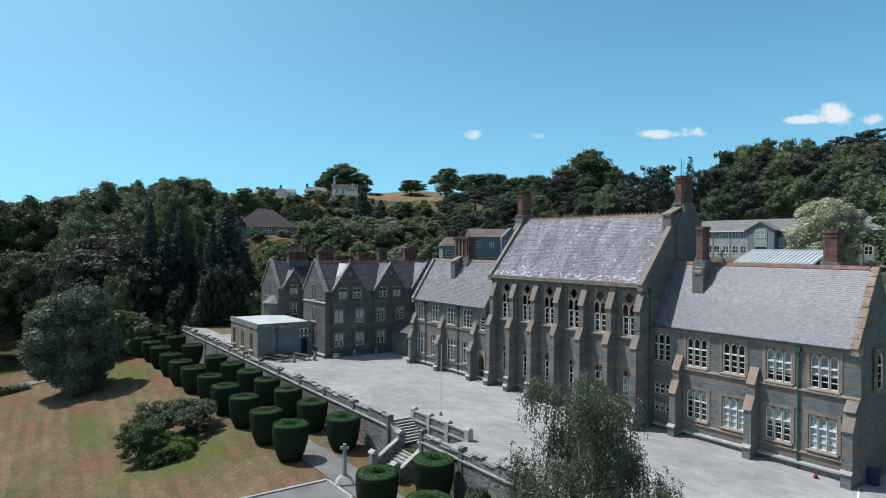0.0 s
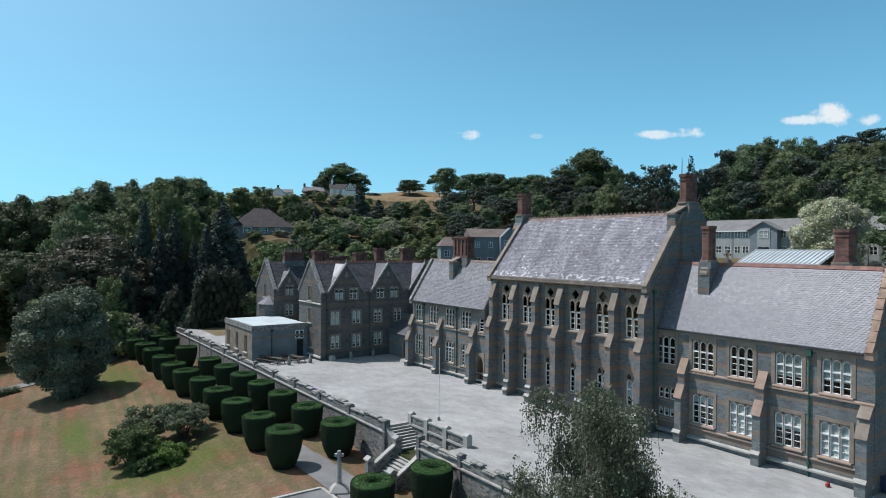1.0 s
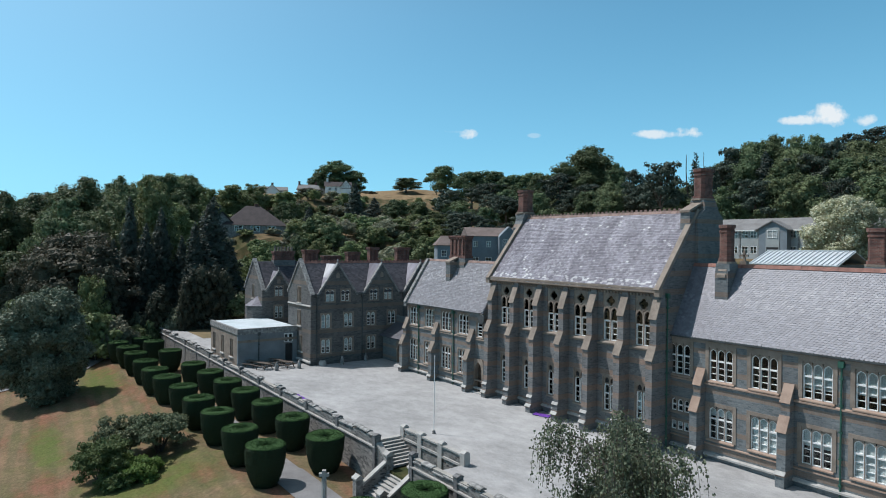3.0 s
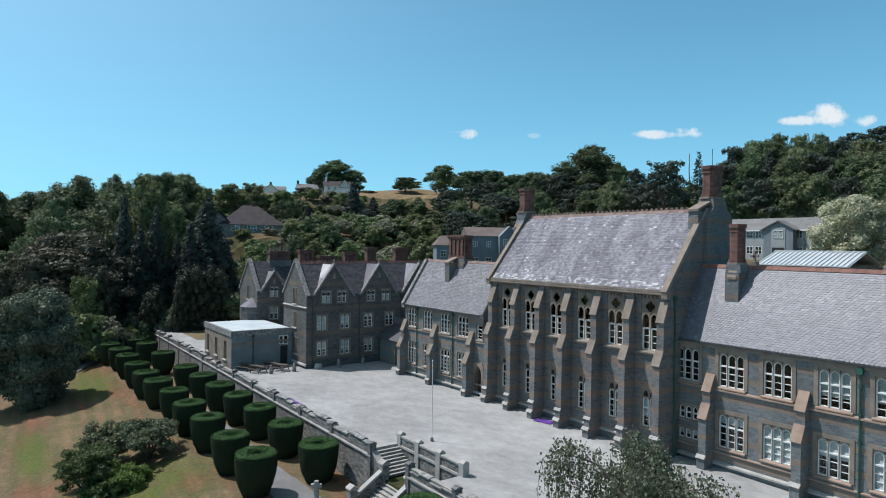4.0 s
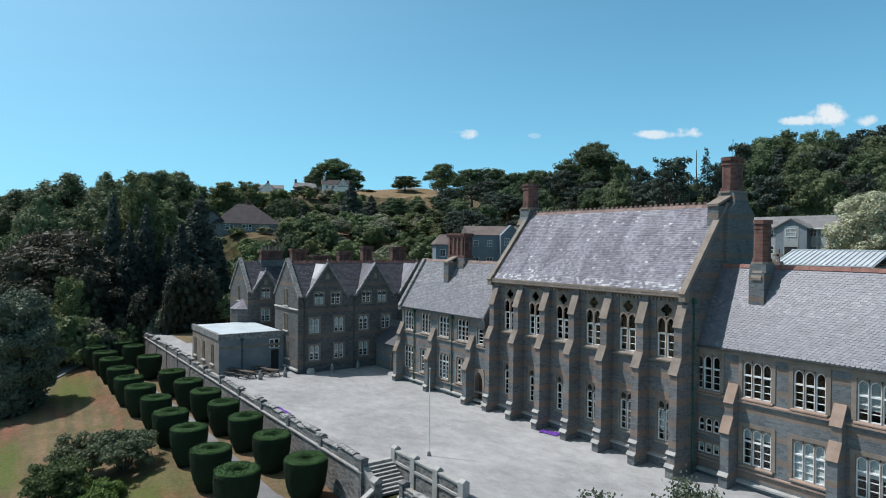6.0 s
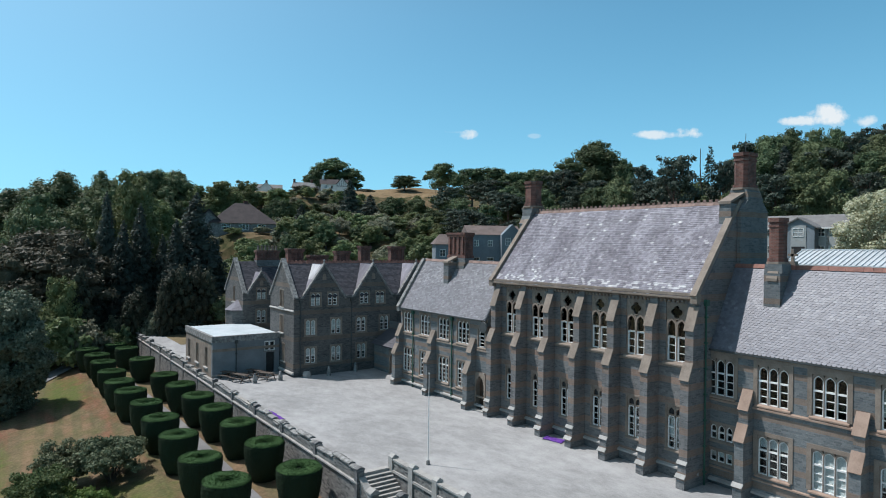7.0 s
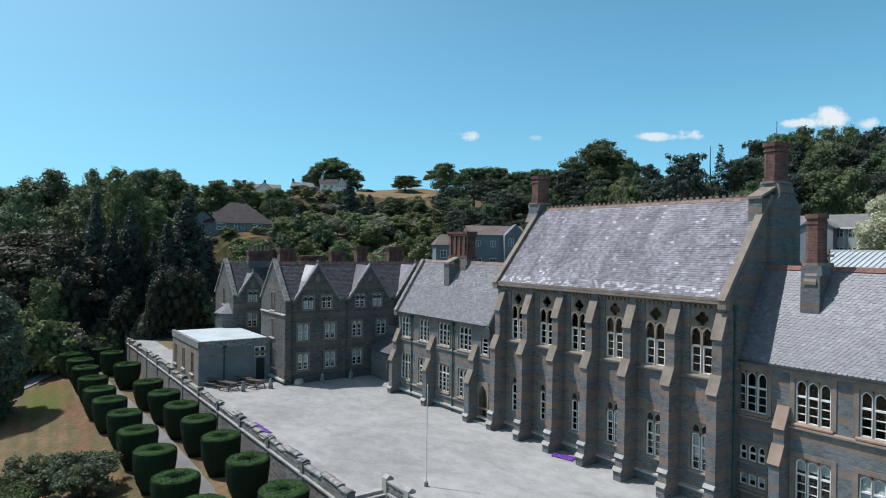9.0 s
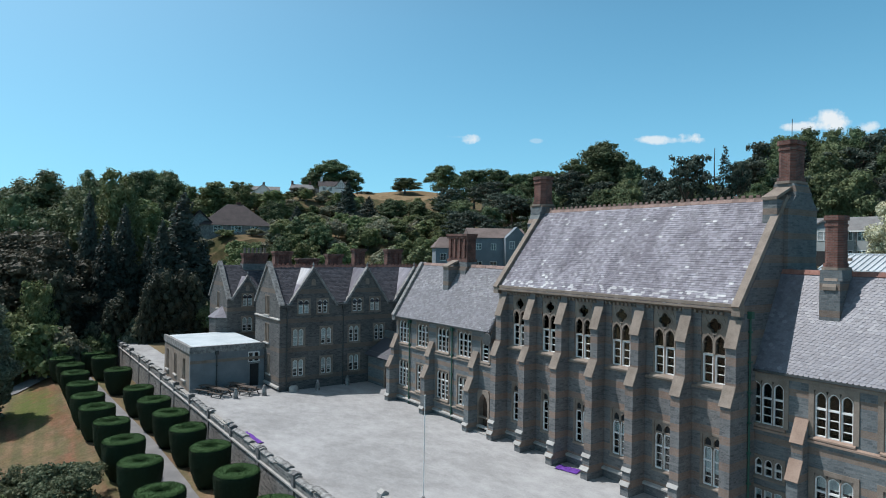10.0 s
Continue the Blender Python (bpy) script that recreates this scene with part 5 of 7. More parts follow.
gable_front(back_house, WEST, bu, 3.6, BK["u0"] - 0.003, 0.5, BK["ze"], BK["zr"] + 0.25, 9.2, [rect(bu, 0.9, 8.3, 8.9)], M_FAR_WALL)
put_window(W_MULL_S, back_house, BK["u0"], BK["r"], 6.9, turn=-90)
for sg in (-1, 1):
    c = Shape()
    e, a = Vector((bu + sg * 3.75, BK["ze"] - 0.2)), Vector((bu, BK["zr"] + 0.25))
    c.prism([tuple(e), tuple(a), tuple(a + Vector((0, 0.3))), tuple(e + Vector((sg * 0.16, 0.14)))], BK["u0"] - 0.12, BK["u0"] + 0.4, "y")
    part("coping", c, M_GREYSTONE, back_house, at=WEST)
bay = part("bay", Shape().prism([(35.4, 89.2), (34.3, 89.7), (33.9, 90.9), (34.3, 92.2), (35.4, 92.7)], -0.2, 6.0, "z"), M_FAR_WALL, back_house, "canted stone bay with a slated roof")
br = Shape()
for p, q in (((35.5, 89.05), (34.2, 89.6)), ((34.2, 89.6), (33.75, 90.9)), ((33.75, 90.9), (34.2, 92.3)), ((34.2, 92.3), (35.5, 92.85))):
    br.face((*p, 6.0), (*q, 6.0), (35.45, 90.95, 7.3))
part("roof", br, M_SLATE, bay)
chimney(back_house, 39.75, 92.6, 10.5, 3.0, 0.85, 12.2, 13.5, 3.1, flues=4, pots=6)

roof_slates(back_house, BK["u0"] + 0.4, BK["u0"] + 13.0, BK["v"], BK["ze"], BK["r"], BK["zr"], M_SLATE_DARKENED, 0.19, 0.30, 0, 0, 22)

# flat-roofed annexe
annexe = thing("annexe", "single-storey rendered annexe with pale flat roof", "building")
part("wall", wall_shape(28.9, 36.25, -0.2, 4.15, 78.9, 0.35, [(34.55, 35.75, 2.45, 3.55), (34.75, 35.7, -0.2, 2.4)]), M_RENDER, annexe)
an_u = [-81.3, -84.9, -88.5]
part("wall", wall_shape(-90.0, -79.26, -0.2, 4.15, 28.9, 0.35, [rect(u, 1.1, 0.9, 3.1) for u in an_u]), M_DRESS, annexe, "pale stone side wall with tall windows", at=WEST)
for u in an_u:
    put_window(mullioned(1.1, 2.2, 2), annexe, 28.9, -u, 0.9, turn=-90)
part("back_wall", Shape().box(28.9, 36.25, 89.65, 90.0, -0.2, 4.15), M_RENDER, annexe)
part("roof", Shape().box(29.1, 36.2, 79.1, 89.8, 4.0, 4.32), M_FLATROOF, annexe)
par = Shape()
par.box(28.8, 29.12, 78.8, 90.05, 3.75, 4.42)
par.box(29.12, 36.27, 78.8, 79.12, 3.75, 4.42)
part("parapet", par, M_GREYSTONE, annexe)
for (a, b) in (((28.86, 78.86), (36.25, 78.9)), ):
    part("band", Shape().box(28.87, 36.25, 78.86, 78.9, 2.75, 3.05), M_DRESS, annexe)
    part("plinth", Shape().box(28.84, 34.7, 78.83, 78.9, -0.2, 0.35), M_GREYSTONE, annexe)
downpipe(annexe, 31.4, 78.9, 0.0, 3.6, M_LEAD)
W_AN = bake(lights_window(1.2, 1.1, 2, 0.05, 1, 0, 0.07, 0.06), M_WHITE, M_GREYSTONE)
put_window(W_AN, annexe, 35.15, 78.9, 2.45)
part("door", Shape().box(34.78, 35.67, 79.05, 79.1, -0.1, 2.38), M_UNLIT, annexe, "dark glazed door")

# covered link between the west range and the north house
link = thing("covered_link", "low stone link with slated lean-to roof and dark archway", "building")
part("wall", wall_shape(-74.8, -66.7, -0.2, 3.4, 46.2, 0.4, [rect(-70.6, 1.7, -0.2, 2.7)]), M_WALL, link, at=WEST)
part("roof", slope_shape(-74.8, -66.7, 45.7, 3.05, 48.5, 4.8), M_SLATE_DARKENED, link, at=WEST)
part("back_wall", Shape().box(48.2, 48.5, 66.7, 74.8, -0.2, 5.4), M_WALL, link)
part("arch", Shape().ring_plate(cell(-0.85, 0.85, 0, 2.9), arch(-0.6, 0.6, 0.0, 1.7, 2.6), -0.05, 0.3), M_DRESS, link, at=pose(46.2, 70.6, -0.2, 0, 0, -90))

# ---------------------------------------------------------------- terrace edge and stair
retaining_wall = thing("retaining_wall", "long rubble retaining wall with coped parapet and squat pillars", "wall", kind="structure")
cope_rnd = random.Random(5)
M_COPE = plain("worn_coping", (0.085, 0.084, 0.082), (0.34, 0.332, 0.315), 3.2, 16, 0.85, 0.35, 0.0, 0.3)
PIL = [44.9 + 6.15 * i for i in range(13)]
for a, b in ((3.0, 39.9), (44.7, 121.8)):
    part("wall", Shape().prism([(28.02, -7.0), (28.5, -7.0), (28.5, -0.35), (28.12, -0.35)], a, b, "y"), M_TERRACE_WALL, retaining_wall)
    part("string_course", Shape().prism([(28.0, -0.35), (28.52, -0.35), (28.52, -0.2), (28.0, -0.24)], a, b, "y"), M_PALESTONE, retaining_wall)
    part("parapet", Shape().box(28.14, 28.48, a, b, -0.2, 0.32), M_TERRACE_WALL, retaining_wall)
    stones = int((b - a) / 1.2)
    pitch = (b - a) / stones
    cope = Shape().prism([(28.06, 0.32), (28.56, 0.32), (28.56, 0.4), (28.31, 0.48), (28.06, 0.4)], 0.008, pitch - 0.008, "y").mesh("coping_stone", M_COPE)
    for k in range(stones):
        part("coping_stone", cope, None, retaining_wall, at=pose(cope_rnd.uniform(-0.012, 0.012), a + pitch * k, cope_rnd.uniform(-0.01, 0.008), 0, cope_rnd.uniform(-0.6, 0.6), 0))
pil_shape = Shape().box(-0.27, 0.24, -0.19, 0.19, -3.4, 0.50)
pil_shape.prism([(-0.30, 0.50), (0.27, 0.50), (0.27, 0.56), (0, 0.66), (-0.30, 0.56)], -0.22, 0.22, "y")
# pillar stone darkened: the shade on the seen faces is in its colour
pil_me = pil_shape.mesh("pillar", plain("shaded_pillar_stone", (0.06, 0.06, 0.062), (0.20, 0.195, 0.19), 3.5, 18, 0.9, 0.4))
for y0 in PIL + [39.9, 34.9, 28.7, 22.5, 16.4]:
    part("pillar", pil_me, None, retaining_wall, at=pose(28.3, y0, 0))

stair = thing("stone_stair", "worn granite garden stair in two flights with sloping side walls", "stair", kind="structure")
z_top, z_land = -0.13, -1.6
n1, n2 = 9, 9
for k in range(n1):
    y1 = 45.6 - 0.26 * k
    zt = z_top - (z_top - z_land) * (k + 1) / n1
    # darker body under a pale tread: the riser's shade is in the colour
    st = part("step", Shape().box(28.6, 30.9, y1 - 0.26 - (0.05 if k < n1 - 1 else 0), y1, zt - 0.5, zt - 0.05), M_GREYSTONE, stair)
    part("tread", Shape().box(28.6, 30.9, y1 - 0.29, y1 - 0.003, zt - 0.05, zt), M_PALESTONE, st)
y_land = 45.6 - 0.26 * n1
part("sill", Shape().box(28.6, 30.9, 45.603, 46.0, -0.6, z_top + 0.02), M_PALESTONE, stair)
part("landing", Shape().box(28.55, 30.9, 38.0, y_land - 0.003, z_land - 0.4, z_land - 0.003), M_PALESTONE, stair)
z_foot = -3.1
for k in range(n2):
    x1 = 28.55 - 0.26 * k
    zt = z_land - (z_land - z_foot) * (k + 1) / n2
    # risers again get their shade from the darker stone colour
    st = part("step", Shape().box(x1 - 0.26, x1 + 0.04, 40.35, y_land, zt - 0.6, zt - 0.05), M_GREYSTONE, stair)
    part("tread", Shape().box(x1 - 0.29, x1 - 0.003, 40.35, y_land, zt - 0.05, zt), M_PALESTONE, st)
for y0 in (40.0, y_land + 0.05):
    part("side_wall", Shape().prism([(28.6, -3.6), (28.6, -0.85), (26.2, -2.35), (26.2, -3.6)], y0, y0 + 0.32, "y"), M_TERRACE_WALL, stair)
    part("coping", Shape().prism([(28.6, -0.85), (28.6, -0.68), (26.2, -2.18), (26.2, -2.35)], y0 - 0.05, y0 + 0.37, "y"), M_PALESTONE, stair)
    for x0, zb, zt in ((26.0, -3.6, -1.55), (28.45, -3.4, -0.35)):
        pier = part("pier", Shape().box(x0 - 0.26, x0 + 0.26, y0 - 0.1, y0 + 0.42, zb, zt - 0.22), M_GREYSTONE, stair)
        part("cap", Shape().prism([(x0 - 0.33, zt - 0.22), (x0 + 0.33, zt - 0.22), (x0 + 0.33, zt - 0.12), (x0, zt + 0.1), (x0 - 0.33, zt - 0.12)], y0 - 0.17, y0 + 0.49, "y"), M_PALESTONE, pier)
# sloping wall beside the upper flight
part("side_wall", Shape().prism([(45.2, -3.4), (45.2, 0.2), (y_land, -1.0), (y_land, -3.4)], 28.22, 28.54, "x"), M_TERRACE_WALL, stair)
part("coping", Shape().prism([(45.2, 0.2), (45.2, 0.36), (y_land, -0.84), (y_land, -1.0)], 28.16, 28.6, "x"), M_PALESTONE, stair)
inner = thing("parapet", "low rubble parapet with granite posts guarding the stair well", "wall", kind="structure")
part("wall", Shape().box(30.95, 31.25, 37.9, 45.7, -2.2, 0.42), M_TERRACE_WALL, inner)
part("coping", Shape().box(30.88, 31.32, 37.9, 45.7, 0.42, 0.53), M_PALESTONE, inner)
part("string_course", Shape().box(30.86, 30.95, 37.9, 45.7, -0.32, -0.16), M_PALESTONE, inner)
for y0 in (45.5, 43.1, 40.5, 37.9):
    p = part("post", Shape().box(30.85, 31.35, y0 - 0.25, y0 + 0.25, -2.2, 0.62), M_PALESTONE, inner)
    part("cap", Shape().prism([(30.85, 0.62), (31.35, 0.62), (31.1, 0.8)], y0 - 0.25, y0 + 0.25, "y"), M_PALESTONE, p)
part("wall", Shape().box(28.5, 30.95, 37.7, 38.0, -2.2, terrace_z(38) - 0.01), M_TERRACE_WALL, inner)

# ---------------------------------------------------------------- garden paths


def strip(pts, w, lift):
    s = Shape()
    rows = []
    for i, (x, y) in enumerate(pts):
        a, b = Vector(pts[max(0, i - 1)]), Vector(pts[min(len(pts) - 1, i + 1)])
        d = (b - a).normalized()
        nrm = Vector((-d.y, d.x)) * w / 2
        zz = land(x, y)
        rows.append([(x + nrm.x, y + nrm.y, max(zz, land(x + nrm.x, y + nrm.y)) + lift), (x - nrm.x, y - nrm.y, max(zz, land(x - nrm.x, y - nrm.y)) + lift)])
    for r, q in zip(rows, rows[1:]):
        s.face(r[0], r[1], q[1], q[0])
    return s


path = part("path", strip([(23.6 - max(0, y - 75) * 0.035, y) for y in range(0, 110, 3)], 2.7, 0.06), M_ASPHALT)
tagged(path, "narrow grey asphalt path between two rows of yews", "path", kind="structure")
path2 = part("path", strip([(22.4, 108), (21.2, 111), (18.6, 112.2), (15, 108.6), (11, 108.0), (4, 108), (-4, 110), (-14, 114), (-30, 120)], 3.0, 0.10), M_ASPHALT)
tagged(path2, "grey asphalt path curving away across the lawn", "path", kind="structure")
plot = part("pavement", Shape().box(15.5, 21.8, 39.2, 43.0, -3.4, land(20, 41) + 0.06), M_ASPHALT)
tagged(plot, "small paved plot of grey slabs before the memorial", "pavement", kind="structure")
for a in ((15.4, 21.9, 43.0, 43.25), (15.4, 21.9, 38.95, 39.2), (21.8, 22.05, 39.2, 43.0)):
    k = part("kerb", Shape().box(a[0], a[1], a[2], a[3], -3.4, land(20, 41) + 0.16), M_PALESTONE)
    tagged(k, "pale granite kerb edging the paved plot", "kerb", kind="structure")
# memorial cross
cz = land(22.7, 41.9)
cross = thing("memorial_cross", "tall pale granite memorial cross on a stepped base", "monument", pose(22.7, 41.9, cz))
part("base", Shape().lathe([(0.95, -0.1), (0.9, 0.18), (0.55, 0.5), (0.3, 0.66)], 4), M_PALESTONE, cross, at=pose(0, 0, 0, 0, 0, 20))
part("shaft", Shape().lathe([(0.20, 0.6), (0.17, 2.35)], 8), M_PALESTONE, cross)
head = Shape().box(-0.12, 0.12, -0.12, 0.12, 2.3, 2.95)
head.box(-0.32, 0.32, -0.1, 0.1, 2.55, 2.76)
part("cross_head", head, M_PALESTONE, cross, at=pose(0, 0, 0, 0, 0, -35))

# ---------------------------------------------------------------- clipped yews


def yew_mesh(seed):
    rnd = random.Random(seed)
    rng = np.random.default_rng(seed)
    n, s = 44, Shape()
    prof = [(0.80, 0.0), (0.95, 0.25), (1.14, 0.7), (1.28, 1.2), (1.38, 1.75), (1.43, 2.3), (1.45, 2.75), (1.40, 2.95), (1.25, 3.04), (0.95, 3.06), (0.60, 3.05), (0.34, 2.98), (0.20, 2.82)]
    lean = rnd.uniform(-0.05, 0.05)
    for r, z in prof:
        for i in range(n):
            t = 2 * math.pi * i / n
            q = r * (1 + 0.035 * noise.noise((math.cos(t) * 2 + seed, math.sin(t) * 2, z * 1.3)) + 0.02 * noise.noise((math.cos(t) * 7, math.sin(t) * 7 + seed, z * 5)))
            s.v.append((q * math.cos(t) + lean * z * 0.3, q * math.sin(t), z + 0.05 * noise.noise((math.cos(t) * q * 2, math.sin(t) * q * 2, seed))))
    for k in range(len(prof) - 1):
        for i in range(n):
            j = (i + 1) % n
            s.f.append((k * n + i, k * n + j, (k + 1) * n + j, (k + 1) * n + i))
    s.f.append(tuple((len(prof) - 1) * n + i for i in range(n)))
    base = len(s.f)
    # sprays of needles over sides and top
    for _ in range(9000):
        f = s.f[rnd.randrange(base - 1)]
        a, b, c = (Vector(s.v[f[k]]) for k in (0, 1, 2))
        w = rnd.random()
        p = a.lerp(b, rnd.random()).lerp(Vector(s.v[f[3]]).lerp(c, rnd.random()), w)
        nn = (b - a).cross(c - a).normalized()
        t = (nn + Vector(rng.normal(size=3)) * 0.5).normalized()
        o = t.orthogonal().normalized()
        o.rotate(Matrix.Rotation(rnd.uniform(0, 6.28), 3, t))
        q = rnd.uniform(0.03, 0.06)
        s.face(p - o * q * 0.45, p + o * q * 0.45, p + t * q + o * q * 0.1, p + t * q - o * q * 0.1)
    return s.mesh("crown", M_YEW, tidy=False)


def yew_material():
    """Clipped yew: green above a set height, near-black sides below it."""
    m, nt, bsdf = nodes_of("yew")
    geo = nt.nodes.new("ShaderNodeNewGeometry")
    tc = nt.nodes.new("ShaderNodeTexCoord")
    xyz = nt.nodes.new("ShaderNodeSeparateXYZ")
    nt.links.new(tc.outputs["Object"], xyz.inputs[0])
    fine = noise_of(nt, place_coord(nt), 11.0, 4.0)
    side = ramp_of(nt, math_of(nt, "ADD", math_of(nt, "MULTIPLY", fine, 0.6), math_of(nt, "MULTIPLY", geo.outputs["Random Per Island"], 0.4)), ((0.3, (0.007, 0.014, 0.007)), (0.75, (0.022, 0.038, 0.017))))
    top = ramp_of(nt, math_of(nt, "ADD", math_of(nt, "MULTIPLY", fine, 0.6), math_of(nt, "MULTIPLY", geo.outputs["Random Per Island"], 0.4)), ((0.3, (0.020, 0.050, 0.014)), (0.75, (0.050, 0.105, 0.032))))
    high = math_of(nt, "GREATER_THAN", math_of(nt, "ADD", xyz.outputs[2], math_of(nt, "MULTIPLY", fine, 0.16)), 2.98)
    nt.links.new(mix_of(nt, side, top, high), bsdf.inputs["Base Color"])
    bsdf.inputs["Roughness"].default_value = 0.8
    bsdf.inputs["Specular IOR Level"].default_value = 0.2
    bump_of(nt, bsdf, fine, 0.8, 0.06)
    return m


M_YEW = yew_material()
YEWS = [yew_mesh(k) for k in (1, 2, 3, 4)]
yew_stem = Shape().lathe([(0.16, -0.3), (0.13, 0.4)], 8).mesh("stem", M_TRUNK)
TOP_A = [(26.3, 35.6), (26.1, 49.0), (26.1, 55.4), (26.05, 61.3), (25.9, 67.0), (25.8, 72.7), (25.65, 78.3), (25.4, 84.7), (25.2, 96.1), (24.9, 105.6), (24.2, 110.0)]
TOP_B = [(22.2, 30.1), (21.9, 35.6), (21.4, 49.1), (21.3, 54.4), (21.3, 60.6), (21.2, 66.3), (21.2, 72.2), (20.9, 77.9), (20.7, 83.2), (20.8, 89.6), (20.8, 95.9), (20.9, 102.0), (20.4, 107.0)]
rnd_y = random.Random(5)
for row in (TOP_A, TOP_B):
    for x0, y0 in row:
        k = rnd_y.uniform(0.95, 1.03)
        o = thing("topiary", "dark green clipped yew topiary shaped like a cup", "topiary", pose(x0, y0, land(x0, y0) + 0.02, rnd_y.uniform(-1.2, 1.2), rnd_y.uniform(-1.2, 1.2), rnd_y.uniform(0, 360)) @ Matrix.Diagonal((k, k, rnd_y.uniform(0.965, 1.0), 1)), "clipped yews along the garden path")
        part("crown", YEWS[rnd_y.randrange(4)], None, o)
        part("stem", yew_stem, None, o)

# ---------------------------------------------------------------- terrace furniture
pole = thing("flagpole", "thin white painted flagpole standing on the terrace", "flagpole", pose(33.3, 44.7, terrace_z(44.7)))
part("pole", Shape().lathe([(0.034, 0), (0.03, 3), (0.022, 6.0)], 10), M_WHITE, pole)
part("finial", Shape().lathe([(0.022, 5.98), (0.045, 6.03), (0.045, 6.07), (0.01, 6.11)], 10), M_WHITE, pole)
part("socket", Shape().lathe([(0.14, -0.02), (0.12, 0.25), (0.07, 0.3)], 10), M_GREYSTONE, pole)

M_TABLE = plain("weathered_timber", (0.055, 0.042, 0.034), (0.13, 0.10, 0.08), 4, 25, 0.85, 0.4)


def picnic_table(at):
    t = thing("picnic_table", "weathered brown wooden picnic table with fixed benches", "picnic table", at, "picnic tables by the annexe")
    for k in range(5):
        part("top_plank", Shape().box(-0.9, 0.9, -0.36 + 0.145 * k, -0.23 + 0.145 * k, 0.71, 0.75), M_TABLE, t)
    for sg in (-1, 1):
        for k in range(2):
            y0 = sg * 0.72 + 0.13 * k - 0.13
            part("seat_plank", Shape().box(-0.9, 0.9, y0, y0 + 0.12, 0.42, 0.46), M_TABLE, t)
        x0 = sg * 0.62
        part("crossbar", Shape().box(x0 - 0.03, x0 + 0.03, -0.8, 0.8, 0.34, 0.42), M_TABLE, t)
        for q in (-1, 1):
            part("leg", Shape().prism([(q * 0.62, 0.0), (q * 0.72, 0.0), (q * 0.30, 0.71), (q * 0.20, 0.71)], x0 + 0.03, x0 + 0.075, "x"), M_TABLE, t)
    return t


tb = picnic_table(pose(30.35, 77.9, 0.0, 0, 0, -62))
copy_thing(tb, pose(31.0, 75.9, 0.0, 0, 0, -66))
copy_thing(tb, pose(33.0, 77.5, 0.0, 0, 0, -64))
copy_thing(tb, pose(33.5, 75.5, 0.0, 0, 0, -60))
boll = thing("bollard", "squat weathered stone bollard on the terrace", "bollard", pose(31.9, 74.3, 0), "stone bollards on the terrace")
part("body", Shape().lathe([(0.24, 0), (0.22, 0.5), (0.17, 0.75), (0.15, 0.8)], 10), M_GREYSTONE, boll)
part("cap", Shape().lathe([(0.13, 0.8), (0.12, 0.95), (0.05, 1.03)], 10), M_GREYSTONE, boll)
for x, y in ((34.6, 74.2), (39.9, 73.7), (43.5, 74.3)):
    copy_thing(boll, pose(x, y, 0))
trough = thing("planter", "low pale stone planter by the house corner", "planter", pose(37.6, 74.3, 0))
part("body", Shape().lathe([(0.45, 0), (0.5, 0.3), (0.42, 0.5), (0.3, 0.62)], 12, 0, 0, 0.7), M_PALESTONE, trough)

M_PURPLE = plain("purple_cloth", (0.085, 0.02, 0.22), (0.14, 0.045, 0.32), 4, 20, 0.9, 0.3)


def cloth(w, d, seed):
    s = Shape()
    nx_, ny_ = 12, 8
    for j in range(ny_):
        for i in range(nx_):
            x, y = (i / (nx_ - 1) - 0.5) * w, (j / (ny_ - 1) - 0.5) * d
            s.v.append((x + 0.12 * noise.noise((x, y, seed)), y + 0.12 * noise.noise((x, y, seed + 5)), 0.03 + 0.16 * abs(noise.noise((x * 2.2, y * 2.2, seed + 9)))))
    for j in range(ny_ - 1):
        for i in range(nx_ - 1):
            a = j * nx_ + i
            s.f.append((a, a + 1, a + nx_ + 1, a + nx_))
    me = s.mesh("sheet", M_PURPLE)
    return me


for x, y, w, d, tr, lab in ((44.2, 43.9, 1.5, 0.9, -70, "crumpled purple sheet lying between two buttresses"), (29.1, 61.4, 3.4, 0.45, -88, "long purple sheet lying on the terrace by the parapet")):
    o = thing("sheet", lab, "sheet", pose(x, y, terrace_z(y), 0, 0, tr))
    sh = part("cloth", cloth(w, d, x), None, o)
    sol = sh.modifiers.new("thick", "SOLIDIFY")
    sol.thickness = 0.02
line = part("road_marking", Shape().box(-2.6, 2.6, -0.06, 0.06, 0.0, 0.006), M_WHITE, at=pose(44.0, 16.4, terrace_z(16.4) + 0.004, 0, 0, 20))
tagged(line, "thin white painted line on the asphalt", "road marking", kind="structure")

verge = part("grass_patch", Shape().box(31.6, 42.0, 104.0, 118.0, -0.1, 0.02), plain("parched_turf", (0.11, 0.09, 0.042), (0.21, 0.15, 0.08), 0.5, 8, 1.0, 0.4))
tagged(verge, "parched brown grass patch behind the annexe", "lawn", kind="structure")
bag = thing("bag", "small crumpled red bag lying by the wall", "bag", pose(45.6, 19.5, terrace_z(19.5)))
part("body", Shape().lathe([(0.14, 0), (0.19, 0.08), (0.17, 0.22), (0.07, 0.30)], 12, 0, 0, 0.7), plain("red_fabric", (0.24, 0.02, 0.02), (0.38, 0.045, 0.04), 6, 30, 0.8, 0.3), bag)
part("strap", Shape().tube((-0.09, 0, 0.26), (0.0, 0.03, 0.38), 0.015).tube((0.0, 0.03, 0.38), (0.09, 0, 0.26), 0.015), M_LEAD, bag)
bin_ = thing("wheelie_bin", "dark blue plastic wheeled bin by the gable wall", "bin", pose(47.6, 16.9, terrace_z(16.9)))
M_BIN = plain("blue_plastic", (0.012, 0.022, 0.06), (0.025, 0.04, 0.10), 3, 20, 0.5, 0.1)
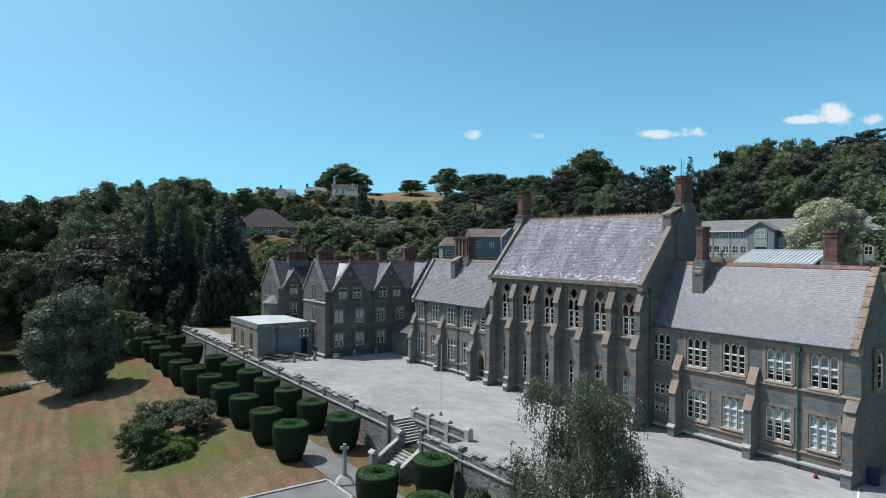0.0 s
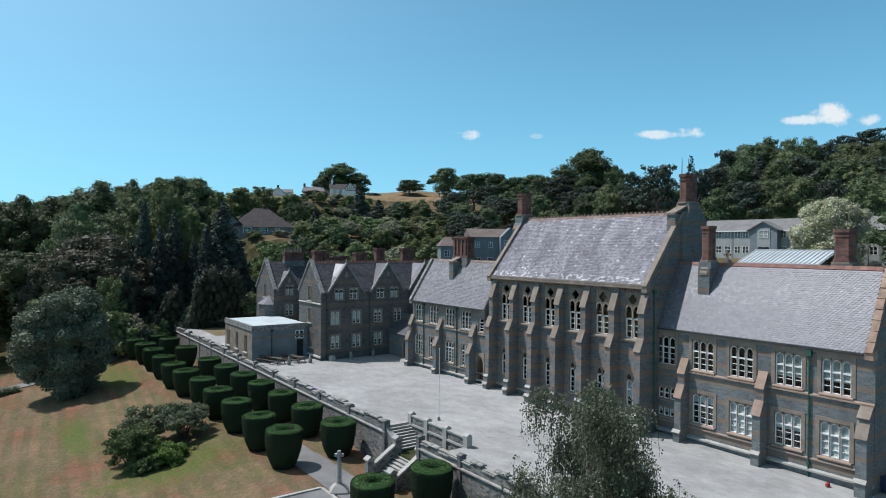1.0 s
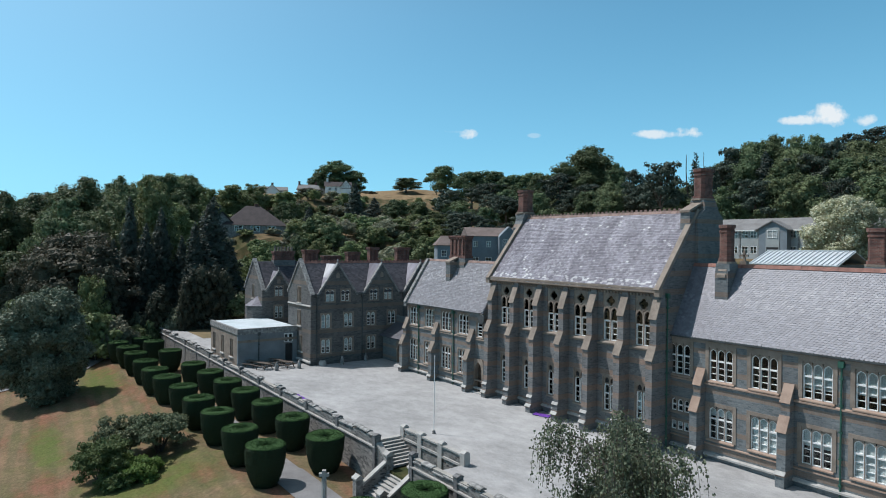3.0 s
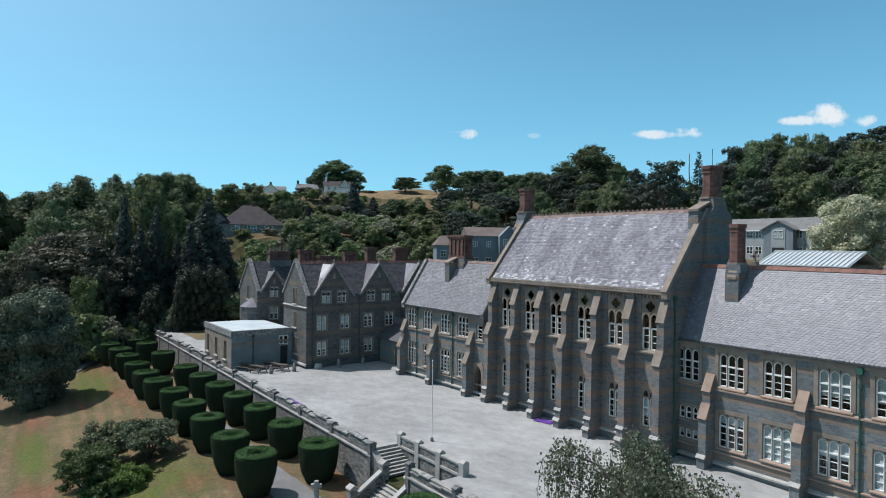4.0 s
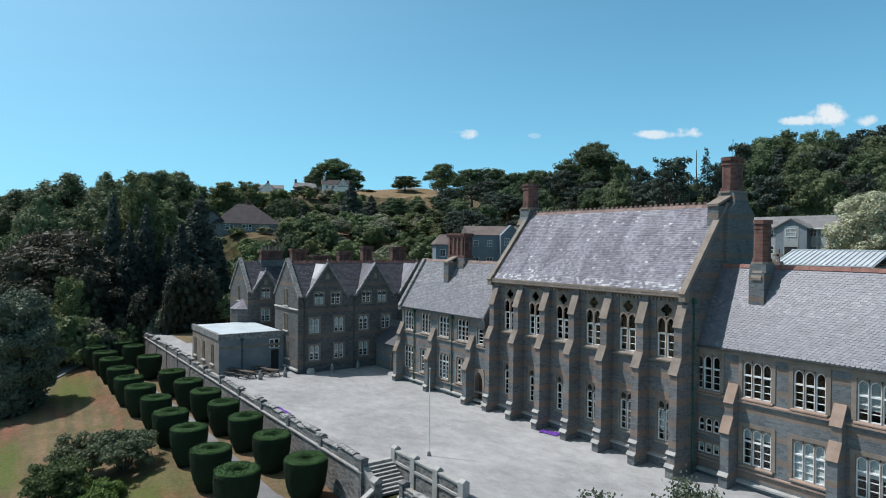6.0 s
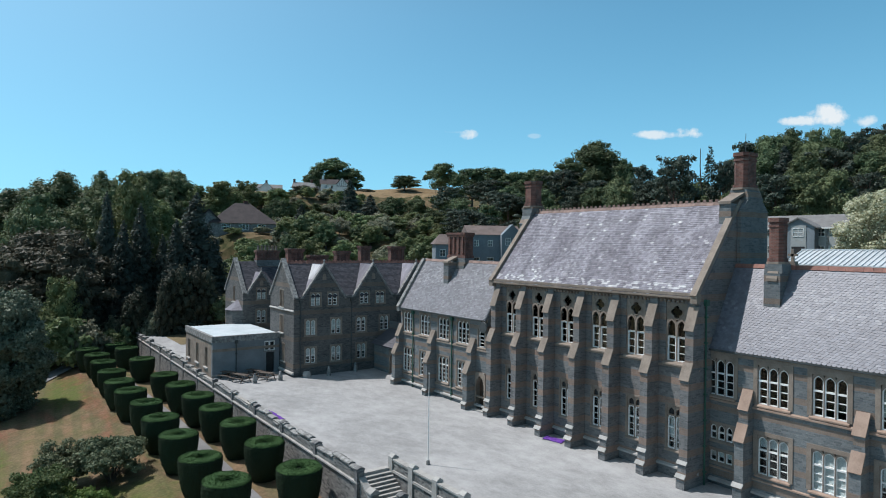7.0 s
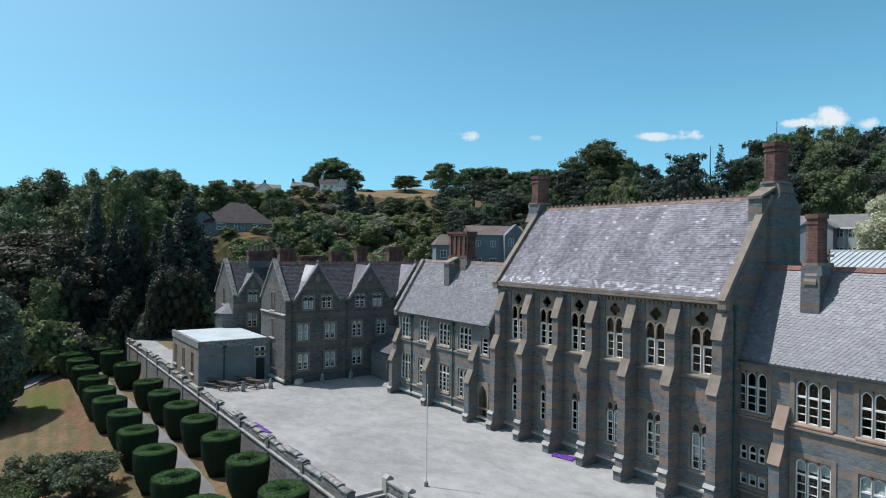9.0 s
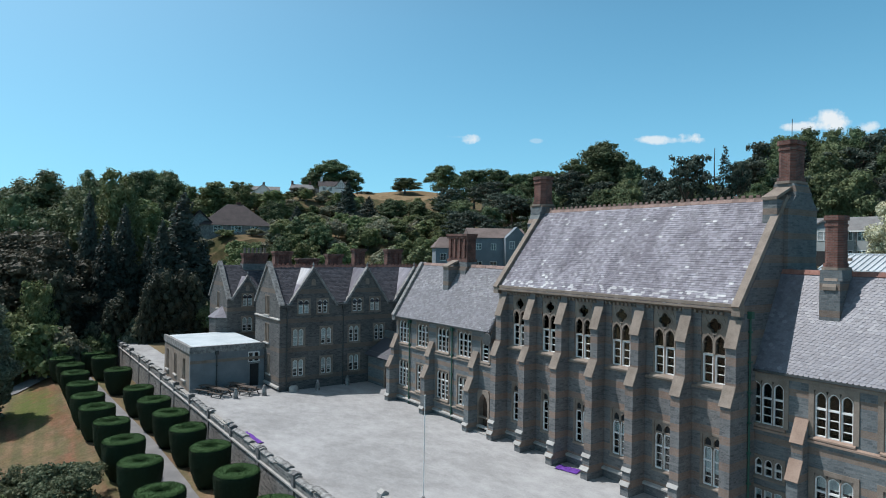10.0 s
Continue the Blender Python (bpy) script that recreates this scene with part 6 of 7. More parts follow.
part("body", Shape().prism([(-0.22, 0.06), (0.22, 0.06), (0.29, 0.95), (-0.29, 0.95)], -0.28, 0.28, "y"), M_BIN, bin_)
part("lid", Shape().prism([(-0.31, 0.95), (0.31, 0.95), (0.31, 1.0), (-0.31, 1.06)], -0.31, 0.31, "y"), M_BIN, bin_)
for q in (-0.24, 0.24):
    part("wheel", Shape().lathe([(0.1, -0.03), (0.1, 0.03)], 12), M_LEAD, bin_, at=pose(0.2, q, 0.1, 90, 0, 0))

# ---------------------------------------------------------------- trees
M_LEAF_DARK = leaf_mat("leaves_dark", (0.030, 0.050, 0.020), (0.095, 0.135, 0.052))
M_LEAF_MID = leaf_mat("leaves_mid", (0.040, 0.066, 0.021), (0.140, 0.182, 0.064))
M_LEAF_BROWN = leaf_mat("leaves_bronze", (0.026, 0.031, 0.017), (0.068, 0.072, 0.037))
M_NEEDLE = leaf_mat("needles", (0.018, 0.030, 0.020), (0.055, 0.074, 0.046), 0.2)
M_PINE = leaf_mat("pine_needles", (0.020, 0.034, 0.020), (0.062, 0.086, 0.050), 0.15)
M_FLOWER = leaf_mat("cream_flowers", (0.085, 0.115, 0.040), (0.34, 0.40, 0.235), 0.25)
M_CYPRESS = leaf_mat("cypress_foliage", (0.015, 0.022, 0.012), (0.050, 0.060, 0.031), 0.15)
M_PINEBARK = plain("pine_bark", (0.085, 0.055, 0.042), (0.17, 0.115, 0.09), 3, 25, 0.95, 0.5)
M_SHRUB = leaf_mat("shrub_leaves", (0.055, 0.074, 0.034), (0.18, 0.198, 0.108))
M_BIRCH = leaf_mat("birch_leaves", (0.040, 0.058, 0.026), (0.135, 0.165, 0.085), 0.3)


def cloud(name, mat, clumps, count, size, seed, core=0.66, low=-0.35, flat=0.45, shell=0.55):
    """A crown: many small leaves scattered through the outsides of ragged clumps, about a loose heart. clumps: (x, y, z, rx, ry, rz)."""
    rng = np.random.default_rng(seed)
    c = np.array(clumps, float)
    area = (c[:, 3] * c[:, 4] + c[:, 3] * c[:, 5] + c[:, 4] * c[:, 5])
    pick = rng.choice(len(c), count * 3, p=area / area.sum())
    d = rng.normal(size=(count * 3, 3))
    d /= np.linalg.norm(d, axis=1)[:, None]
    keep = d[:, 2] > low - 0.4 * rng.random(count * 3)
    pick, d = pick[keep], d[keep]
    pos = c[pick, :3] + d * c[pick, 3:] * (shell + (1.12 - shell) * rng.random(len(d)) ** 0.55)[:, None]
    inside = np.zeros(len(pos), bool)
    for k in range(len(c)):
        q = (pos - c[k, :3]) / (c[k, 3:] * 0.66)
        inside |= ((q ** 2).sum(1) < 1) & (pick != k)
    pos, d = pos[~inside][:count], d[~inside][:count]
    n = d + flat * rng.normal(size=d.shape)
    n[:, 2] += 0.35
    n /= np.linalg.norm(n, axis=1)[:, None]
    t = np.cross(n, rng.normal(size=n.shape))
    t /= np.linalg.norm(t, axis=1)[:, None]
    b = np.cross(n, t)
    s = size * (0.5 + 0.9 * rng.random(len(pos)))[:, None]
    tri = np.stack([pos - t * s, pos + t * s * 0.6 - b * s * 0.75, pos + t * s * 0.45 + b * s * 0.8 + n * s * 0.2], 1).reshape(-1, 3)
    sh = Shape()
    sh.v = [tuple(p) for p in tri]
    sh.f = [(3 * i, 3 * i + 1, 3 * i + 2) for i in range(len(pos))]
    if core:
        bm = bmesh.new()
        bmesh.ops.create_icosphere(bm, subdivisions=1, radius=1.0)
        cv, cf = [tuple(v.co) for v in bm.verts], [tuple(v.index for v in f.verts) for f in bm.faces]
        bm.free()
        for cx, cy, cz, rx, ry, rz in clumps:
            o = len(sh.v)
            for x, y, z in cv:
                k = core * (1 + 0.3 * noise.noise((x * 2.1 + cx, y * 2.1 + cy, z * 2.1 + cz)))
                sh.v.append((cx + x * rx * k, cy + y * ry * k, cz + z * rz * k))
            sh.f += [tuple(o + i for i in f) for f in cf]
    return sh.mesh(name, mat, tidy=False)


def lobes(seed, r, h, z, n, sub, squat=0.8, bottom=-0.35):
    """Limbs' worth of leaf: uneven lobes about a heart, each broken into smaller clumps on its outer side."""
    rnd = random.Random(seed)
    out = [(0, 0, z, r * 0.62, r * 0.62, h * 0.66)]
    for i in range(n):
        a = i * 2.399 + rnd.uniform(-0.5, 0.5)
        e = bottom + (1.45 - bottom) * (i + 0.5) / n + rnd.uniform(-0.15, 0.15)
        far = rnd.uniform(0.50, 0.74)
        d = Vector((math.cos(a) * math.cos(e), math.sin(a) * math.cos(e), math.sin(e)))
        c = Vector((d.x * r * far, d.y * r * far, z + d.z * h * far))
        q = r * rnd.uniform(0.24, 0.38)
        out.append((c.x, c.y, c.z, q, q, q * squat))
        for _ in range(sub):
            o = (d + Vector((rnd.gauss(0, 0.75), rnd.gauss(0, 0.75), rnd.gauss(0.1, 0.6)))).normalized()
            p = c + Vector((o.x * q, o.y * q, o.z * q * squat)) * rnd.uniform(0.7, 1.05)
            k = q * rnd.uniform(0.32, 0.58)
            out.append((p.x, p.y, p.z, k * rnd.uniform(0.8, 1.3), k * rnd.uniform(0.8, 1.3), k * rnd.uniform(0.75, 1.15)))
    return out


def trunk_mesh(name, h, r, limbs, seed, mat=None, spread=0.35):
    rnd = random.Random(seed)
    s = Shape()
    x = y = 0.0
    p = (0, 0, -0.4)
    for i in range(5):
        x, y = x + rnd.uniform(-0.03, 0.03) * h, y + rnd.uniform(-0.03, 0.03) * h
        q = (x, y, h * (i + 1) / 5)
        s.tube(p, q, r * (1 - 0.16 * i), r * (1 - 0.16 * (i + 1)), 9)
        p = q
    for i in range(limbs):
        a, zz = i * 2.399 + rnd.random(), h * rnd.uniform(0.45, 0.95)
        e = (x * zz / h + math.cos(a) * h * spread, y * zz / h + math.sin(a) * h * spread, min(zz + h * rnd.uniform(0.15, 0.4), h * 1.04))
        s.tube((x * zz / h, y * zz / h, zz), e, r * 0.4, r * 0.12, 6)
    return s.mesh(name, mat or M_TRUNK)


def cone_clumps(seed, r, h, n, power=0.8, droop=0.25):
    """Tiers of drooping boughs round a leader."""
    rnd = random.Random(seed)
    out = []
    for i in range(n):
        t = (i + 0.5) / n
        ring = r * (1 - t) ** power
        a = i * 2.399 + rnd.uniform(-0.3, 0.3)
        k = ring * rnd.uniform(0.35, 0.72)
        q = ring * rnd.uniform(0.34, 0.50) + 0.22
        out.append((k * math.cos(a), k * math.sin(a), h * (0.05 + 0.91 * t) - droop * k, q, q, h * 0.035 + ring * rnd.uniform(0.10, 0.2)))
    return out


def column_clumps(seed, r, h, n):
    """Upright plumes packed into a column with a blunt ragged top."""
    rnd = random.Random(seed)
    out = [(0, 0, h * 0.45, r * 0.62, r * 0.62, h * 0.46)]
    for i in range(n):
        t = (i + 0.5) / n
        ring = r * (0.72 + 0.28 * math.sin(min(1.0, t * 1.6) * math.pi / 2)) * (1 - max(0, t - 0.7) * 2.4)
        a = i * 2.399
        q = r * rnd.uniform(0.26, 0.42)
        out.append((ring * 0.68 * math.cos(a), ring * 0.68 * math.sin(a), h * (0.06 + 0.88 * t), q, q, q * rnd.uniform(1.2, 2.0)))
    return out


def plates(seed, r, h, n):
    """Flat shelves of needles held out on bare limbs."""
    rnd = random.Random(seed)
    out = []
    for i in range(n):
        a = i * 2.399
        t = i / n
        k = r * (0.78 - 0.45 * t) * rnd.uniform(0.45, 1.1)
        cx, cy, cz, q = k * math.cos(a), k * math.sin(a), h * (0.50 + 0.45 * t), r * rnd.uniform(0.20, 0.34)
        out.append((cx, cy, cz, q, q, h * rnd.uniform(0.035, 0.06)))
        for _ in range(3):
            p = q * rnd.uniform(0.35, 0.6)
            out.append((cx + rnd.gauss(0, q * 0.7), cy + rnd.gauss(0, q * 0.7), cz + rnd.uniform(-0.02, 0.04) * h, p, p, h * rnd.uniform(0.025, 0.045)))
    return out


LABELS = {
    "broad": ("broad dark green deciduous tree in full summer leaf", "tree"),
    "pale": ("rounded mid-green deciduous tree in summer leaf", "tree"),
    "bronze": ("copper-tinged broadleaf tree in dense leaf", "tree"),
    "fir": ("tall narrow dark conifer with drooping boughs", "conifer"),
    "cypress": ("columnar olive-green cypress with ragged top", "conifer"),
    "larch": ("thin open larch with a pointed leader", "conifer"),
    "pine": ("old flat-topped pine with bare reddish trunk", "pine tree"),
    "bush": ("rounded green hedgerow bush on the hillside", "bush"),
}


def grown(crown, trunk):
    """A crown and its trunk, with the width and height of the two."""
    co = np.empty(len(crown.vertices) * 3)
    crown.vertices.foreach_get("co", co)
    co = co.reshape(-1, 3)
    lo, hi = np.percentile(co, 1, axis=0), np.percentile(co, 99.5, axis=0)
    return crown, trunk, float((hi - lo)[:2].mean()), float(hi[2])


KINDS = {
    "broad": [grown(cloud("crown", M_LEAF_DARK, lobes(k, 5.2, 6.4, 7.0, 17, 4, 1.0, -0.95), 5600, 0.21, k), trunk_mesh("trunk", 6.5, 0.38, 5, k)) for k in (1, 2, 3)],
    "pale": [grown(cloud("crown", M_LEAF_MID, lobes(k, 5.0, 6.4, 7.0, 16, 4, 1.05, -0.95), 5600, 0.21, k), trunk_mesh("trunk", 6.5, 0.36, 5, k)) for k in (4, 5)],
    "bronze": [grown(cloud("crown", M_LEAF_BROWN, lobes(k, 5.4, 5.8, 6.4, 18, 4, 0.9, -0.95), 6000, 0.21, k), trunk_mesh("trunk", 6.5, 0.36, 5, k)) for k in (6,)],
    "fir": [grown(cloud("crown", M_NEEDLE, cone_clumps(k, 3.6, 15.0, 54), 4600, 0.22, k, 0.6, -0.8), trunk_mesh("trunk", 13.0, 0.3, 0, k)) for k in (7, 8)],
    "cypress": [grown(cloud("crown", M_CYPRESS, column_clumps(k, 1.6, 9.0, 34), 2800, 0.14, k, 0.7, -0.8), trunk_mesh("trunk", 6.0, 0.2, 0, k)) for k in (14,)],
    "larch": [grown(cloud("crown", M_PINE, cone_clumps(k, 2.4, 14.0, 34, 0.7, 0.1), 2200, 0.20, k, 0.0, -0.9, 0.9, 0.2), trunk_mesh("trunk", 13.2, 0.22, 0, k)) for k in (15,)],
    "pine": [grown(cloud("crown", M_PINE, plates(k, 5.0, 13.0, 17), 3600, 0.22, k, 0.5, -0.9), trunk_mesh("trunk", 11.5, 0.26, 9, k, M_PINEBARK, 0.24)) for k in (9, 10)],
    "bush": [grown(cloud("crown", m, lobes(k, 2.6, 2.3, 1.6, 9, 3, 0.8), 1500, 0.20, k), trunk_mesh("trunk", 1.2, 0.12, 3, k)) for k, m in ((11, M_LEAF_MID), (12, M_LEAF_DARK), (13, M_SHRUB))],
}
# old trees of the woods, 22 m and more, with finer leaf for their size
TALL = {
    "broad": [grown(cloud("crown", M_LEAF_DARK, lobes(k, 6.6, 10.4, 11.4, 26, 5, 1.0, -1.1), 11000, 0.22, k), trunk_mesh("trunk", 10.0, 0.5, 6, k)) for k in (21, 22)],
    "pale": [grown(cloud("crown", M_LEAF_MID, lobes(k, 5.4, 10.6, 11.4, 24, 5, 1.1, -1.1), 10000, 0.22, k), trunk_mesh("trunk", 10.0, 0.45, 6, k)) for k in (23,)],
    "bronze": [grown(cloud("crown", M_LEAF_BROWN, lobes(k, 8.2, 8.4, 9.0, 34, 5, 0.9, -1.0), 14000, 0.21, k), trunk_mesh("trunk", 9.0, 0.5, 6, k)) for k in (24,)],
    "fir": [grown(cloud("crown", M_NEEDLE, cone_clumps(k, 4.6, 22.0, 90), 9000, 0.22, k, 0.6, -0.8), trunk_mesh("trunk", 20.0, 0.36, 0, k)) for k in (25, 26)],
}
plant = random.Random(77)


def tree(kind, x, y, height, width=None, label="", group=""):
    """One tree of a kind, scaled to its height and the width of its crown."""
    sorts = TALL[kind] if height > 14.5 and kind in TALL else KINDS[kind]
    crown, trunk, w0, h0 = sorts[plant.randrange(len(sorts))]
    k = height / h0
    q = width / w0 if width else k
    lab, cat = LABELS[kind]
    t = thing("bush" if kind == "bush" else "tree", label or lab, cat, pose(x, y, land(x, y) - 0.1, 0, 0, plant.uniform(0, 360)) @ Matrix.Diagonal((q, q * plant.uniform(0.92, 1.08), k, 1)), group)
    part("trunk", trunk, None, t)
    part("crown", crown, None, t)
    return t


def grove(x0, x1, y0, y1, step, kinds, h0, h1, group, wide=1.0, skip=lambda x, y: False):
    """Trees on a loose grid."""
    j = 0
    yy = y0
    while yy <= y1:
        xx = x0 + (step / 2 if j % 2 else 0)
        while xx <= x1:
            x, y = xx + plant.uniform(-0.38, 0.38) * step, yy + plant.uniform(-0.38, 0.38) * step
            if not skip(x, y):
                kind, h = plant.choice(kinds), plant.uniform(h0, h1)
                tree(kind, x, y, h, h * KINDS[kind][0][2] / KINDS[kind][0][3] * wide, group=group)
            xx += step
        yy += step * 0.87
        j += 1


def stand(rows, group):
    """Single trees: kind, x, y, height, width of the crown."""
    for kind, x, y, h, w in rows:
        tree(kind, x, y, h, w, group=group)


def bearing(x, y):
    return math.degrees(math.atan2(x - 7.0, y - 7.0))


# wood beyond the garden: tall broadleaves and copper beeches, dark conifers, cypresses and undergrowth
stand([("broad", 13.4, 161.0, 20.7, 13.6), ("broad", 20.3, 152.6, 25.1, 15.1), ("broad", 16.2, 140.9, 25.0, 12.0), ("broad", 29.4, 161.8, 21.2, 10.7), ("pale", 30.8, 137.3, 29.7, 9.4), ("broad", 41.6, 180.1, 20.4, 9.7), ("broad", 47.8, 178.8, 19.7, 11.4), ("pale", 37.7, 150.3, 15.5, 9.7), ("broad", 42.0, 157.6, 16.2, 8.3), ("broad", 24.9, 142.2, 24.7, 9.2), ("pale", 51.4, 173.9, 16.9, 7.0), ("pale", 57.1, 172.3, 16.0, 11.9), ("bronze", 16.8, 128.8, 20.6, 18.9), ("bronze", 11.8, 125.0, 17.3, 11.2), ("broad", 6.6, 151.0, 24.6, 12.3)], "trees of the wood beyond the garden")
stand([("broad", 7.2, 129.0, 18.3, 11.3), ("broad", -0.3, 150.6, 25.7, 12.9), ("broad", 1.2, 130.7, 18.6, 11.1), ("broad", 13.6, 135.0, 22.4, 9.3), ("broad", 21.1, 138.5, 22.8, 9.9), ("broad", 10.6, 121.0, 11.9, 8.1), ("broad", 15.3, 150.9, 21.4, 7.0), ("broad", 11.7, 176.0, 15.5, 10.8), ("broad", 15.9, 180.9, 13.7, 8.5), ("broad", 7.8, 176.0, 15.7, 10.6), ("broad", 29.3, 147.7, 24.1, 7.3)], "trees of the wood beyond the garden")
stand([("fir", 25.9, 132.0, 24.7, 7.7), ("fir", 30.7, 129.2, 22.6, 8.1), ("fir", 27.7, 126.7, 19.9, 7.3), ("fir", 39.4, 127.4, 22.7, 12.8), ("fir", 35.7, 125.2, 19.5, 8.6), ("fir", 42.8, 127.5, 13.7, 6.4), ("fir", 34.2, 128.6, 17.4, 6.6), ("fir", 22.4, 126.4, 17.7, 7.1), ("cypress", 20.3, 118.5, 13.9, 4.1), ("pale", 18.3, 117.7, 12.8, 5.5), ("cypress", 28.5, 118.4, 10.5, 3.5), ("cypress", 27.0, 117.7, 8.8, 2.5), ("cypress", 32.5, 115.6, 13.1, 3.5), ("cypress", 34.5, 116.2, 13.6, 3.6), ("cypress", 36.4, 115.7, 13.3, 3.8), ("cypress", 38.3, 116.3, 12.3, 3.7), ("cypress", 31.6, 114.8, 11.1, 2.5), ("fir", 35.9, 117.9, 10.5, 9.2)], "dark conifers and cypresses beyond the garden")
stand([("bush", 18.1, 111.7, 7.3, 6.9), ("bush", 20.4, 112.5, 6.1, 6.2), ("bush", 22.0, 111.3, 4.6, 4.4), ("bush", 26.8, 116.7, 4.9, 3.8), ("bush", 28.8, 117.4, 4.6, 2.9), ("bush", 30.8, 117.0, 7.2, 4.9), ("bush", 15.1, 114.9, 9.2, 7.9), ("bush", 12.5, 115.0, 8.8, 7.7), ("bush", 24.3, 116.0, 4.4, 3.7), ("bush", 25.9, 121.9, 5.9, 5.0)], "undergrowth at the edge of the wood")
grove(-60, 50, 146, 178, 10.5, ("broad", "pale", "broad"), 11, 14, "trees of the wood beyond the garden", 1.2, lambda x, y: bearing(x, y) > 14.0 or y < 150 and x > 12)
grove(-75, 54, 188, 262, 12.5, ("broad", "pale", "broad"), 10, 13, "trees of the wood beyond the garden", 1.25, lambda x, y: bearing(x, y) > 13.6)
# skyline oaks about the houses
stand([("broad", 124.0, 247.0, 15.0, 20.1), ("broad", 114.0, 243.9, 10.5, 10.0), ("broad", 130.2, 243.9, 10.7, 9.3), ("broad", 142.9, 222.8, 6.2, 12.5), ("broad", 153.9, 213.1, 12.8, 14.2), ("broad", 126.3, 158.8, 12.6, 13.1), ("broad", 132.0, 154.2, 11.7, 11.6), ("broad", 137.7, 151.8, 9.3, 9.4), ("broad", 141.7, 148.1, 9.2, 9.4), ("pale", 66.4, 182.0, 10.9, 8.9), ("pale", 75.9, 183.9, 7.5, 7.5), ("pale", 62.0, 179.2, 10.4, 6.7), ("pale", 73.5, 190.1, 5.3, 5.5), ("bronze", 93.9, 207.9, 4.4, 9.6), ("bush", 130.2, 230.3, 1.6, 7.4)], "trees about the houses on the hill")
# conifers, small trees, hedges and scrub on the open hillside
stand([("fir", 83.2, 153.3, 12.0, 7.3), ("fir", 90.1, 155.3, 8.0, 7.9), ("broad", 95.5, 153.4, 7.9, 9.1), ("broad", 100.6, 150.2, 7.4, 9.1), ("pine", 104.3, 140.3, 10.9, 9.9), ("pine", 118.0, 142.4, 11.4, 10.2), ("broad", 100.6, 130.6, 8.9, 7.5), ("broad", 95.8, 134.1, 6.2, 9.0), ("fir", 69.3, 151.0, 6.4, 5.0), ("broad", 69.9, 168.0, 8.5, 6.5), ("pale", 50.8, 129.2, 11.9, 9.6), ("broad", 58.4, 131.7, 8.5, 5.6), ("pale", 61.5, 128.2, 8.8, 7.5), ("pale", 66.4, 122.6, 8.8, 8.2), ("pale", 84.3, 135.6, 4.2, 10.1), ("pine", 109.4, 123.5, 8.3, 9.0)], "trees on the open hillside")
grove(40, 68, 111, 138, 4.8, ("bush", "pale", "bush", "broad"), 3.6, 6.4, "bushes on the hillside", 1.2, lambda x, y: bearing(x, y) < 15.5 or x < 62 and y < 113)
grove(46, 112, 110, 150, 5.0, ("bush", "bush", "bush", "pale", "bush"), 2.8, 5.0, "bushes on the hillside", 1.25,
      lambda x, y: x < 66 and 134 < y < 168 or plant.random() < 0.10 or not 16 < bearing(x, y) < 38 or x < 62 and y < 116)
grove(64, 128, 150, 204, 5.0, ("bush", "bush", "pale"), 2.0, 3.8, "bushes on the hillside", 1.5, lambda x, y: plant.random() < 0.22 or not 17 < bearing(x, y) < 36 or y > 196 or 28.5 < bearing(x, y) and y > 178)
stand([("bush", 43, 137, 3.5, 4.8), ("bush", 46, 139.5, 2.5, 4.2), ("bush", 49, 136, 4.0, 5.2), ("bush", 52, 138.5, 2.6, 4.6), ("bush", 56, 136, 3.6, 5.2), ("bush", 59.5, 138, 2.8, 4.6), ("bush", 47, 133, 4.5, 5.6), ("bush", 53, 133, 4.0, 5.6), ("bush", 43, 132, 5.0, 6.2), ("bush", 62, 135, 3.6, 5.2), ("bush", 47, 145.2, 1.7, 4.2), ("bush", 51.5, 144.6, 1.4, 4.2), ("bush", 57.5, 143.8, 1.5, 4.0), ("bush", 64, 142.5, 3.0, 4.0)], "bushes on the hillside")
# big oak, spreading pines and a larch behind the hall
stand([("broad", 134.8, 119.1, 21.0, 17.3), ("pine", 120.2, 115.8, 14.1, 9.0), ("broad", 124.3, 125.9, 14.0, 9.6), ("broad", 135.7, 110.1, 16.7, 6.1), ("pine", 130.3, 100.8, 14.1, 7.1), ("pine", 107.8, 77.2, 16.4, 10.4), ("larch", 119.4, 77.7, 16.1, 4.7), ("pine", 122.4, 76.6, 13.3, 5.2), ("pine", 115.6, 103.1, 10.1, 8.2), ("broad", 119.3, 98.6, 10.4, 8.1), ("pine", 113.8, 86.1, 9.9, 7.3), ("broad", 115.2, 78.7, 10.1, 5.8)], "trees on the shoulder of the hill")
stand([("bush", 90, 80, 5.4, 9.0), ("bush", 94, 76, 5.8, 9.0), ("bush", 86, 85, 5.0, 8.0), ("bush", 98, 71, 5.0, 7.0)], "bright hedge behind the hall")
grove(88, 150, 92, 140, 8.5, ("pine", "broad", "pine", "broad"), 7.5, 10.5, "trees on the shoulder of the hill", 1.05, lambda x, y: not 36 < bearing(x, y) < 57 or math.hypot(x - 7, y - 7) < 112)
